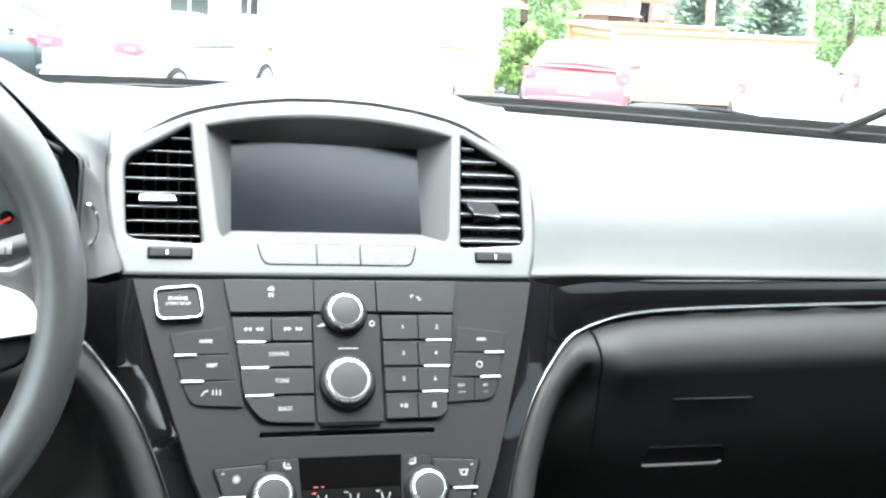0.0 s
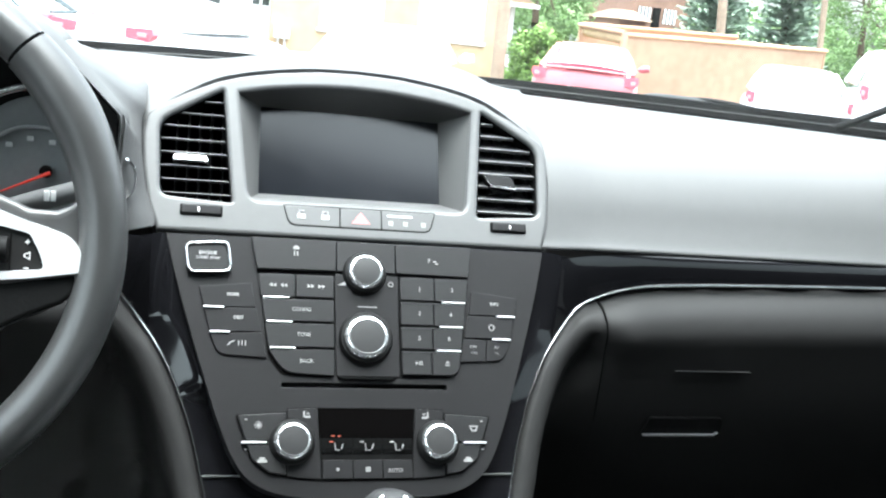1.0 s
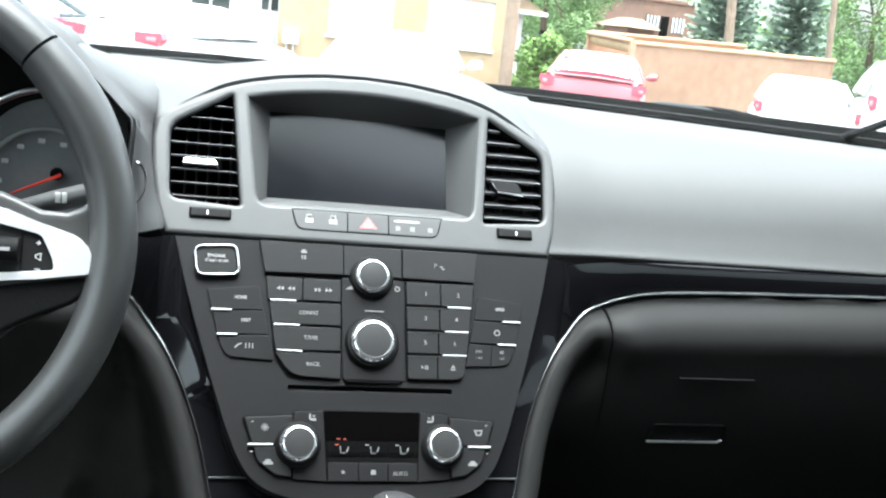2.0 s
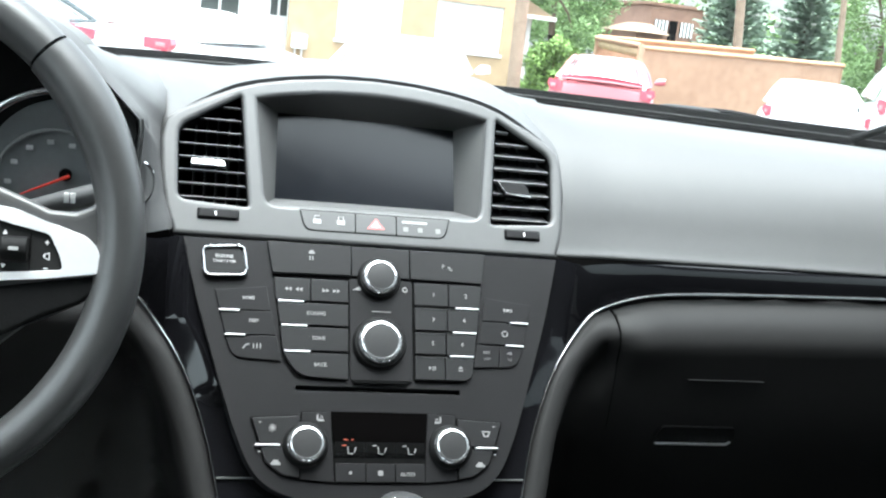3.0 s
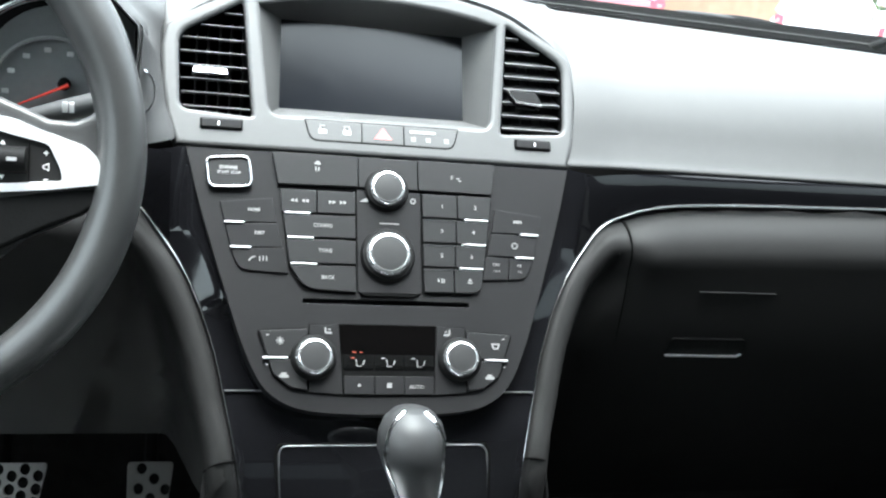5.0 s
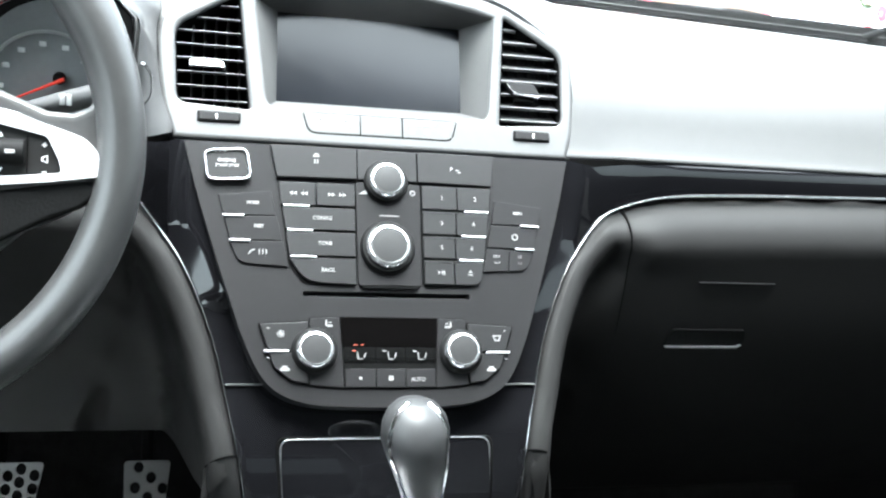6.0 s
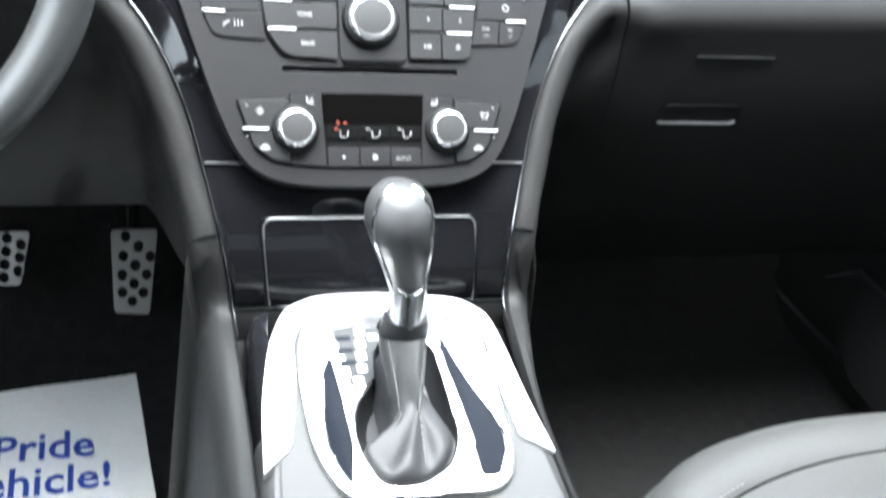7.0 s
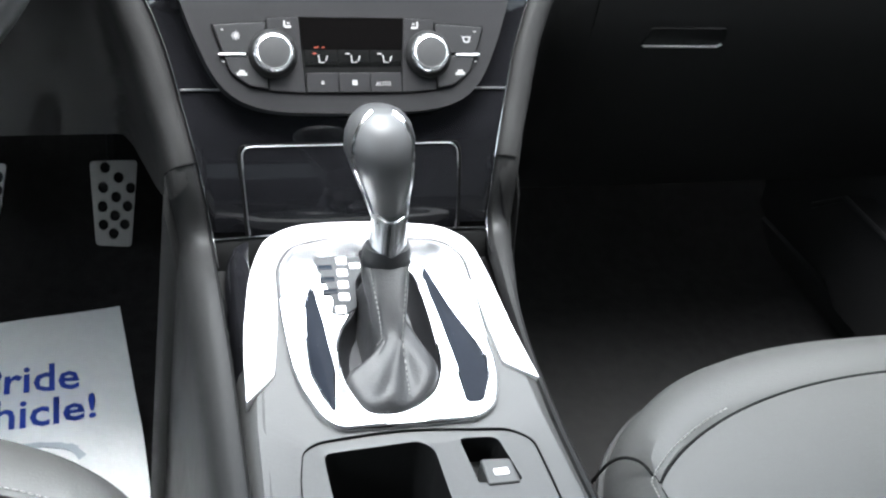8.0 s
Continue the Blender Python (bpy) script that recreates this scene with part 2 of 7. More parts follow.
def plate(outline, w0, w1, place, holes=(), bevel=0.0, seg=2, back=False):
    """A prism over a 2D outline with holes, from depth w0 (back) to w1 (front), set in the world by place(u, v, w)."""
    bm = bmesh.new()
    edges = []
    for loop in (outline, *holes):
        vs = [bm.verts.new((p[0], p[1], w1)) for p in loop]
        edges += [bm.edges.new((vs[i], vs[(i + 1) % len(vs)])) for i in range(len(vs))]
    if holes:
        bmesh.ops.triangle_fill(bm, use_beauty=True, use_dissolve=False, edges=edges)
    else:
        bm.faces.new([v for v in bm.verts])
    rim = [e for e in bm.edges if len(e.link_faces) == 1]
    made = bmesh.ops.extrude_edge_only(bm, edges=rim)["geom"]
    low = [g for g in made if isinstance(g, bmesh.types.BMVert)]
    for v in low:
        v.co.z = w0
    if back and not holes:
        bm.faces.new(sorted_loop(low))
    if bevel:
        bmesh.ops.bevel(bm, geom=[e for e in rim if e.is_valid], offset=bevel, segments=seg, profile=0.6, affect="EDGES", clamp_overlap=True)
    bm.normal_update()
    for e in bm.edges:
        if len(e.link_faces) == 2 and sum(abs(f.normal.z) > 0.999 for f in e.link_faces) == 1:
            e.smooth = False
    for v in bm.verts:
        v.co = place(v.co.x, v.co.y, v.co.z)
    return bm


def sorted_loop(verts):
    left, order = set(verts), [verts[0]]
    left.discard(verts[0])
    while left:
        nxt = next((e.other_vert(order[-1]) for e in order[-1].link_edges if e.other_vert(order[-1]) in left), None)
        if nxt is None:
            break
        order.append(nxt)
        left.discard(nxt)
    return order


def loft(rings, closed=False, cap=False, along=False):
    """A skin over rings of equal length; closed: each ring is a loop; along: last ring joins the first."""
    bm = bmesh.new()
    rows = [[bm.verts.new(p) for p in r] for r in rings]
    n = len(rows[0])
    last = len(rows) if along else len(rows) - 1
    for i in range(last):
        a, b = rows[i], rows[(i + 1) % len(rows)]
        for j in range(n if closed else n - 1):
            k = (j + 1) % n
            bm.faces.new((a[j], a[k], b[k], b[j]))
    if cap:
        bm.faces.new(rows[0])
        bm.faces.new(rows[-1][::-1])
    return bm


def lathe(profile, place, n=36):
    """Turns (radius, height) pairs about w, set by place(u, v, w)."""
    return loft([[place(r * math.cos(2 * math.pi * i / n), r * math.sin(2 * math.pi * i / n), h) for i in range(n)] for r, h in profile], closed=True, cap=True)


def spline(points, n):
    """n points on a smooth curve through the given ones."""
    P = [Vector(p) for p in points]
    P = [2 * P[0] - P[1], *P, 2 * P[-1] - P[-2]]
    out, segs = [], len(P) - 3
    for i in range(n):
        s = i / (n - 1) * segs
        k = min(int(s), segs - 1)
        t = s - k
        a, b, c, d = P[k:k + 4]
        out.append(0.5 * (2 * b + (c - a) * t + (2 * a - 5 * b + 4 * c - d) * t * t + (3 * b - a - 3 * c + d) * t ** 3))
    return out


def tube(points, radius, n=10, flat=1.0, up=Vector((0, 0, 1)), cap=True):
    """A tube along points; radius one number or one for each point; flat squeezes it along the side direction."""
    rings = []
    for i, p in enumerate(points):
        t = (points[min(i + 1, len(points) - 1)] - points[max(i - 1, 0)]).normalized()
        a = t.cross(up)
        a = a.normalized() if a.length > 1e-4 else Vector((1, 0, 0))
        b = a.cross(t).normalized()
        r = radius[i] if isinstance(radius, (list, tuple)) else radius
        rings.append([p + a * r * flat * math.cos(2 * math.pi * j / n) + b * r * math.sin(2 * math.pi * j / n) for j in range(n)])
    return loft(rings, closed=True, cap=cap)


def block(x0, x1, y0, y1, z0, z1, bevel=0.0, seg=2, place=None):
    bm = bmesh.new()
    bmesh.ops.create_cube(bm, size=1)
    for v in bm.verts:
        v.co = Vector(((x0 + x1) / 2 + v.co.x * (x1 - x0), (y0 + y1) / 2 + v.co.y * (y1 - y0), (z0 + z1) / 2 + v.co.z * (z1 - z0)))
    if bevel:
        bmesh.ops.bevel(bm, geom=list(bm.edges), offset=bevel, segments=seg, profile=0.6, affect="EDGES", clamp_overlap=True)
    if place:
        for v in bm.verts:
            v.co = place(*v.co)
    return bm


def joined(*bms):
    out = bmesh.new()
    for b in bms:
        me = bpy.data.meshes.new("tmp")
        b.to_mesh(me)
        b.free()
        out.from_mesh(me)
        bpy.data.meshes.remove(me)
    return out


def lettering(name, body, size, place, mat, parent, u, v, w, align="CENTER", turn=0.0, spread=1.0, bold=0.0, label=""):
    """Flat raised letters in the built-in font, set by place(u, v, w)."""
    cu = bpy.data.curves.new(name, "FONT")
    cu.body, cu.size, cu.align_x, cu.align_y, cu.extrude, cu.offset, cu.resolution_u = body, size, align, "CENTER", 0.0002, bold, 2
    ob = bpy.data.objects.new(name, cu)
    scene.collection.objects.link(ob)
    me = bpy.data.meshes.new_from_object(ob.evaluated_get(bpy.context.evaluated_depsgraph_get()))
    bpy.data.objects.remove(ob)
    bm = bmesh.new()
    bm.from_mesh(me)
    bpy.data.meshes.remove(me)
    c, s = math.cos(turn), math.sin(turn)
    for q in bm.verts:
        x, y = q.co.x * spread, q.co.y
        q.co = place(u + x * c - y * s, v + x * s + y * c, w + q.co.z)
    return part(name, bm, mat, parent, label, smooth=False)

# ---- the dashboard ----
dashboard = thing("dashboard", (0, 1.0, 0.385), "grey soft-touch dashboard with glossy black trim under the windshield", "dashboard")


FOOT_X, FOOT_Y, FOOT_Z = {-1: 0.0992, 1: 0.1069}, 0.7319, 0.7246


def chrome_path(side):
    """The bright line from the console's foot, up beside the stack and out above the knees."""
    low = [(0.0955, 0.40, 0.6985), (0.0955, 0.50, 0.6985), (0.0955, 0.56, 0.702), (0.096, 0.62, 0.7115), (0.098, 0.675, 0.722), (FOOT_X[side], FOOT_Y, FOOT_Z)]
    mid = [tuple(on_stack(u, v, -0.018)) for u, v in ((0.108, -0.158), (0.1195, -0.104), (0.1265, -0.075), (0.138, -0.042), (0.152, -0.012), (0.168, 0.012))]
    out = [(0.186, 0.843, 0.9395), (0.208, 0.851, 0.9475), (0.234, 0.856, 0.9535), (0.264, 0.86, 0.9565), (0.32, 0.862, 0.959), (0.4, 0.862, 0.9615), (0.5, 0.862, 0.964), (0.6, 0.86, 0.966), (0.74, 0.855, 0.968)]
    return [Vector((side * x, y, z)) for x, y, z in low + mid + out]


def along_normals(path, side):
    """Outward and front directions at each point of the bright line."""
    rows = []
    for i, p in enumerate(path):
        t = (path[min(i + 1, len(path) - 1)] - path[max(i - 1, 0)]).normalized()
        lift = min(1.0, max(0.0, (0.80 - p.z) / 0.09))
        turn = min(1.0, max(0.0, (abs(p.x) - 0.15) / 0.08))
        nrm = (ST_N * (1 - lift) * (1 - turn) + Vector((0, -0.25, 1)) * lift + Vector((0, -1, 0.25)) * turn).normalized()
        o = t.cross(nrm) * side
        o = (o - nrm * o.dot(nrm)).normalized()
        rows.append((p, o, nrm))
    return rows


KNEE = [(0.0, -0.006), (0.0012, -0.004), (0.0025, 0.001), (0.005, 0.0045), (0.010, 0.0065), (0.016, 0.0055), (0.022, 0.001), (0.028, -0.008), (0.036, -0.026), (0.05, -0.06), (0.5, -0.6)]
ROLL = [(0.0, -0.004), (0.0012, -0.011), (0.0055, -0.012), (0.0075, 0.0), (0.009, 0.006), (0.012, 0.0125), (0.018, 0.0215), (0.028, 0.029), (0.04, 0.0345), (0.055, 0.0375), (0.07, 0.038), (0.5, -0.2)]
FACE_Y = [(0.5, 1.04), (0.62, 0.975), (0.7, 0.917), (0.78, 0.872), (0.84, 0.847), (0.9, 0.834), (0.94, 0.831), (1.1, 0.83)]


def table(rows, v):
    for (a, p), (b, q) in zip(rows, rows[1:]):
        if v <= b:
            return p + (q - p) * max(0.0, (v - a) / (b - a))
    return rows[-1][1]


def ease(a, b, v):
    t = max(0.0, min(1.0, (v - a) / (b - a)))
    return t * t * (3 - 2 * t)


def lower_face(path, side, start, stop, steps, floor_z=0.6):
    """The rolled surface that falls away inside the bright line towards knees and floor."""
    flat = [(abs(p.x), p.z, p.y) for p in spline(chrome_path(1), 900)]
    rings = []
    n = len(path)
    for i in range(start, stop):
        p = path[i]
        s = (i - 20) / (n - 21)
        tx = abs(p.x) + 0.03 if p.z > 0.93 else 0.155 + 0.08 * ease(0.78, 0.94, p.z)
        row = []
        for k in steps:
            x, z = abs(p.x) + (tx - abs(p.x)) * k, p.z + (floor_z - p.z) * k
            d, j = min(((math.hypot(x - q[0], z - q[1]), m) for m, q in enumerate(flat)), key=lambda e: e[0])
            turn = ease(0.15, 0.23, flat[j][0])
            near = flat[j][2] - ((1 - turn) * table(KNEE, d) + turn * table(ROLL, d))
            w = ease(0.018 + 0.006 * turn, 0.055 + 0.007 * turn, d)
            row.append(Vector((side * x, near * (1 - w) + w * max(table(FACE_Y, z), 0.0), z)))
        rings.append(row)
    return loft(rings)


STEPS = [0.0, 0.004, 0.008, 0.011, 0.014, 0.017, 0.02, 0.0225, 0.025, 0.03, 0.04, 0.055, 0.07, 0.09, 0.11, 0.135, 0.16, 0.2, 0.25, 0.32, 0.4, 0.5, 0.6, 0.75, 0.9, 1.0]
FLANK = [(0.0008, -0.008), (0.0012, 0.0), (0.0035, 0.0042), (0.009, 0.0058), (0.0145, 0.004), (0.019, -0.002), (0.0225, -0.012), (0.025, -0.03), (0.0285, -0.08), (0.034, -0.16), (0.044, -0.31)]

for side in (-1, 1):
    path = spline(chrome_path(side), 110)
    rows = along_normals(path, side)
    cut = next(i for i in range(110) if abs(path[i].x) > 0.205 and path[i].z > 0.9)
    foot = next(i for i in range(110) if path[i].z > 0.775)
    part("bright_strip", tube([r[0] + r[2] * 0.001 for r in rows[24:]], [0.0007 + 0.0007 * ease(0.2, 0.3, abs(r[0].x)) for r in rows[24:]], 8), M_STRIP, dashboard, "thin chrome trim line")
    part("knee_bolster", lower_face(path, side, foot, cut + 1 if side > 0 else 110, STEPS, 0.6 if side > 0 else 0.716), M_KNEE, dashboard, "black padded plastic beside the stack")
    part("console_flank", loft([[p + o * a * (1 if side < 0 else 0.35 + 0.65 * ease(0.60, 0.73, p.y)) + (nrm if b > -0.02 else Vector((0, 0, 1))) * b for a, b in FLANK] for p, o, nrm in rows[: foot + 1] if side < 0 or p.y > 0.35]), M_FLANK, dashboard, "grey-black plastic flank of the console")
    p, o, nrm = rows[foot]
    part("flank_seam", tube([p + o * a + nrm * (b + 0.0004) for a, b in FLANK[1:7]], 0.0007, 6), M_GAP, dashboard)
    if side > 0:
        low = lower_face(path, side, cut, 110, STEPS)
        bmesh.ops.translate(low, verts=low.verts, vec=(0.0001, 0, 0))
        low.verts.ensure_lookup_table()
        seam = [low.verts[k].co + Vector((0, -0.0006, 0.0004)) for k in range(0, 20)]
        part("lid_seam", tube(seam, [0.0021 * (1 - 0.047 * k) for k in range(20)], 6), M_GAP, dashboard)
        glove = part("glove_box_lid", low, M_KNEE, dashboard, "black glove box lid with a slotted handle")
        latch = lambda u, v, w: Vector((u, table(FACE_Y, v) - 0.002 - w, v))
        part("glove_box_handle", plate(rounded([(0.268, 0.8205), (0.343, 0.8205), (0.347, 0.8285), (0.342, 0.8405), (0.271, 0.8405)], 0.003), -0.004, 0.001, latch, bevel=0.001), M_BLACK, glove)
        part("handle_edge", plate(rounded([(0.269, 0.821), (0.339, 0.821), (0.343, 0.825), (0.339, 0.8225), (0.269, 0.8225)], 0.0004), -0.001, 0.0045, latch), M_SATIN, glove)
        part("lid_crease", plate(rounded([(0.2825, 0.8875), (0.356, 0.8878), (0.356, 0.8884), (0.2825, 0.8881)], 0.0002), -0.002, 0.0012, latch), M_KNOBFACE, glove)
    # glossy black wing between the bright line and the upper pad
    rings = []
    for i in range(20, 110):
        p = path[i]
        if abs(p.x) < 0.16 or p.z < 0.9:
            continue
        top = Vector((p.x, p.y + 0.0045, 0.9825))
        h = top.z - p.z
        rings.append([p, Vector((p.x, p.y + 0.0001, p.z + 0.2 * h)), Vector((p.x, p.y + 0.0003, p.z + 0.45 * h)), Vector((p.x, p.y + 0.0008, p.z + 0.68 * h)), Vector((p.x, p.y + 0.0019, p.z + 0.86 * h)), top])
    part("gloss_wing", loft(rings), M_GLOSS, dashboard, "piano black trim strip")

# glossy black panel behind and below the stack: convex at its edges, more upright towards its foot
edge_l, edge_r = spline(chrome_path(-1), 110), spline(chrome_path(1), 110)
panel_y = lambda z: FOOT_Y + 0.0176 * (max(0.0, z - FOOT_Z) / 0.0661) ** 1.85
rings = []
for i in range(20, 110):
    a, b = edge_l[i], edge_r[i]
    if a.z < FOOT_Z - 0.0005 or abs(a.x) > 0.172:
        continue
    swell = ease(0.867, 0.877, a.z) * (1 - ease(0.942, 0.955, a.z))
    rings.append([a.lerp(b, j / 64) + ST_N * swell * (0.0105 if j < 32 else 0.003) * min(1.0, (1 - abs(j / 32 - 1)) / 0.14) for j in range(65)])
    if a.z < 0.7907:
        for q in rings[-1][1:-1]:
            q.y = panel_y(q.z)
rings.append([Vector((q.x, q.y + 0.026 - 0.019 * ease(0.153, 0.172, abs(q.x)), 0.9825)) for q in rings[-1]])
part("gloss_panel", loft(rings), M_GLOSS, dashboard, "piano black centre panel")
for side in (-1, 1):
    part("panel_joint", tube([on_stack(side * 0.118, -0.1045, -0.0165), on_stack(side * 0.09, -0.1045, -0.0165)], 0.0008, 6), M_LIDLINE, dashboard)
foot_l, foot_r = Vector((-FOOT_X[-1], FOOT_Y - 0.002, FOOT_Z)), Vector((FOOT_X[1], FOOT_Y - 0.002, FOOT_Z))
part("panel_foot_line", tube([foot_l, foot_l.lerp(foot_r, 0.5) + Vector((0, 0.004, 0.002)), foot_r], 0.0009, 6), M_CHROME, dashboard)
part("panel_foot", loft([[foot_l + d, foot_r + d] for d in (Vector((0, 0.002, 0)), Vector((0, -0.002, -0.004)), Vector((0, -0.005, -0.024)), Vector((0, -0.06, -0.034)))]), M_BLACK, dashboard)

# storage lid in the lower gloss panel, following its curve
def on_lid(u, v, w=0.0):
    k = min(1.0, max(0.0, (-0.1425 - v) / 0.0625))
    z = 0.7907 - 0.0651 * k
    return Vector((u * (1 + 0.025 * k) + 0.0039 * k, panel_y(z) - w, z))


def lid_outline(grow):
    return rounded([(-0.0752 - grow, -0.204), (0.0752 + grow, -0.204), (0.079 + grow, -0.143 + grow), (-0.079 - grow, -0.143 + grow)], [0.001, 0.001, 0.008 + grow, 0.008 + grow], 6)


shape = lid_outline(0.0)
rows = []
for k in range(25):
    v = -0.2039 + 0.0608 * (k / 24) ** 0.8
    cross = sorted(p.x + (q.x - p.x) * (v - p.y) / (q.y - p.y) for p, q in zip(shape, shape[1:] + shape[:1]) if (p.y - v) * (q.y - v) < 0)
    rows.append([on_lid(cross[0] + (cross[-1] - cross[0]) * j / 24, v, 0.0022) for j in range(25)])
lid = part("storage_lid", loft(rows), M_GLOSS, dashboard, "piano black storage compartment lid")
# A silver tube stands for the glint along the lid's bevelled edge.
part("lid_edge_glint", tube([on_lid(p.x, p.y, 0.0026) for p in shape[7:] + shape[:1]][::-1], 0.0007, 6, up=Vector((0, 1, 0))), M_LIDLINE, lid)
part("lid_gap", tube([on_lid(p.x, p.y, 0.0018) for p in lid_outline(0.0022)[7:] + lid_outline(0.0022)[:1]], 0.0011, 6, up=Vector((0, 1, 0))), M_GAP, lid)

# upper pad, passenger side: rolls from the windshield down to the gloss strip
def pad_profile(x):
    s = max(0.0, x - 0.16)
    return [(1.145 - 0.03 * s * s, 1.093 - 0.028 * s), (1.09, 1.094 - 0.027 * s), (1.03, 1.093 - 0.022 * s), (0.985, 1.087 - 0.016 * s), (0.95, 1.073 - 0.01 * s), (0.922, 1.052), (0.902, 1.028), (0.888, 1.004), (0.8785, 0.989), (0.8745, 0.9835), (0.879, 0.981), (0.90, 0.981)]



# middle: the crown over the vents and the screen, back to the windshield
FRAME_HALF = [(0.157, 0.0768), (0.1635, 0.1), (0.1665, 0.13), (0.1672, 0.158), (0.1645, 0.1745), (0.155, 0.1835), (0.137, 0.1945), (0.1135, 0.2085), (0.095, 0.2155), (0.07, 0.2215), (0.035, 0.2265), (0.0, 0.228)]
fine_half = [(q.x, q.y) for q in spline([(u, v, 0) for u, v in FRAME_HALF], 34)]
COARSE = [Vector((-u, v)) for u, v in FRAME_HALF[:-1]] + [Vector(FRAME_HALF[-1])] + [Vector((u, v)) for u, v in reversed(FRAME_HALF[:-1])]
FRAME = [Vector((-u, v)) for u, v in fine_half[:-1]] + [Vector(fine_half[-1])] + [Vector((u, v)) for u, v in reversed(fine_half[:-1])]
for q in COARSE + FRAME:
    q.x -= 0.0036 * ease(0.07, 0.15, abs(q.x)) * (1.0 if q.x > 0 else ease(0.06, 0.16, q.y))
half_u = lambda v: table([(q[1], q[0]) for q in FRAME_HALF[:5]], v)
rings = []
for i in range(41):
    x = 0.145 + 0.62 * i / 40
    row = []
    for q in spline([(y, z, 0) for y, z in pad_profile(0.145 + 0.62 * i / 40)], 34):
        edge = 0.145 + (half_u((q.y - 0.92) / 0.8387 - 0.0042) * 1.0235 - 0.0032 - 0.145) * ease(1.082, 1.066, q.y)
        x = edge + (0.765 - edge) * i / 40
        row.append(Vector((x, q.x - 0.0045 * (1 - ease(0.0, 0.05, x - edge)) * ease(1.09, 1.06, q.y), q.y + 0.009 * (1 - ease(0.145, 0.23, x)) * ease(0.945, 1.0, q.x) * (1 - ease(1.09, 1.145, q.x)))))
    rings.append(row)
part("passenger_pad", loft(rings), M_DASH, dashboard, "grey soft-touch passenger dash pad")
rings = []
for p in FRAME:
    a = on_stack(p.x * 1.010, p.y + 0.003, -0.0135)
    b = on_stack(p.x * 1.024, p.y + 0.0062, -0.0095 - 0.005 * ease(0.12, 0.16, abs(p.x)))
    end = Vector((p.x * 1.3, 1.145, 1.096))
    mid1 = b.lerp(end, 0.3)
    mid1.z = b.z + (end.z - b.z) * 0.55 if b.z < 1.09 else b.z - 0.001
    mid2 = b.lerp(end, 0.65)
    mid2.z = b.z + (end.z - b.z) * 0.9
    hump = 1 - ease(0.07, 0.15, abs(p.x * 1.15 - 0.035))
    mid1.z += (1.1135 - mid1.z) * hump
    mid2.z += (1.1165 - mid2.z) * hump
    end.z += 0.012 * hump
    rings.append([a, b, mid1, mid2, end])
part("crown_pad", loft(rings), M_DASH, dashboard, "grey soft-touch crown over the screen")

# driver side: a panel round the instrument opening, and the hood over it
WX, WZ = -0.353, 1.034
COWL = rounded([(0.160, -0.09), (0.1655, 0.0335), (0.104, 0.096), (0.05, 0.103), (-0.05, 0.1), (-0.105, 0.0905), (-0.165, 0.0305), (-0.16, -0.09)], [0.02, 0.003, 0.02, 0.03, 0.03, 0.02, 0.01, 0.02], 4)


def opening(k, y, n=120, grow=0.0):
    """The instrument opening: straight sides and upper corners cut at a slant."""
    pts = []
    for i in range(n):
        d = Vector((math.cos(2 * math.pi * i / n), math.sin(2 * math.pi * i / n)))
        far = 0.0
        for p, q in zip(COWL, COWL[1:] + COWL[:1]):
            det = d.x * (p.y - q.y) - d.y * (p.x - q.x)
            if abs(det) > 1e-9:
                t = (p.x * (p.y - q.y) - p.y * (p.x - q.x)) / det
                u = (d.x * p.y - d.y * p.x) / det
                if t > 0 and -1e-6 <= u <= 1 + 1e-6:
                    far = max(far, t)
        pts.append(Vector((WX + (far + grow) * k * d.x, y, WZ + (far + grow) * k * d.y)))
    return pts


def cowl_edge(z):
    """Where the opening's side towards the vents lies at a height."""
    return max(p.x + (q.x - p.x) * (z - WZ - p.y) / (q.y - p.y) for p, q in zip(COWL, COWL[1:] + COWL[:1]) if (p.y - (z - WZ)) * (q.y - (z - WZ)) <= 0 and p.y != q.y) + WX


inner, outer = opening(1.0, 0.853), opening(1.0, 0.864, grow=0.006)
part("driver_pad", loft([outer, [o.lerp(p, 0.55) + Vector((0, -0.004, 0)) for o, p in zip(outer, inner)], [o.lerp(p, 0.92) + Vector((0, -0.003, 0)) for o, p in zip(outer, inner)], inner, [p + Vector((0, 0.01, 0)) for p in opening(0.985, 0.855)]], closed=True), M_DASH, dashboard, "grey soft-touch pad round the instruments")
# the pad between the instrument opening and the vents, rolling back into the dash top
rows = []
for i in range(29):
    t = i / 28
    zr, zl = 0.9838 + 0.0835 * t, 0.9838 + 0.132 * t
    v = (zr - 0.92) / 0.8387 - 0.0042
    right = Vector((-half_u(v) * 1.0185 - 0.0008 - 0.0035 * ease(0.06, 0.16, v), 0.8235 + (zr - 0.92) * 0.6494 + 0.001, zr))
    right += ST_N * 0.0045
    left = Vector((cowl_edge(zl) + 0.003, 0.8475 + 0.012 * t * t, zl))
    mid = left.lerp(right, 0.5) + Vector((0, -0.004, 0.002 * t))
    rows.append([left + Vector((-0.002, 0.006, 0)), left, left.lerp(mid, 0.5) + Vector((0, -0.003, 0)), mid, mid.lerp(right, 0.6), right, right + Vector((0.0005, 0.012, 0))])
last = rows[-1]


def swept(q):
    """The dash top: from an edge back to the windshield."""
    return [q.lerp(Vector((q.x, 1.145, 1.0935)), k) + Vector((0, 0, up)) for k, up in ((0.0, 0.0), (0.06, 0.004), (0.2, 0.006), (0.45, 0.004), (1.0, 0.0))]


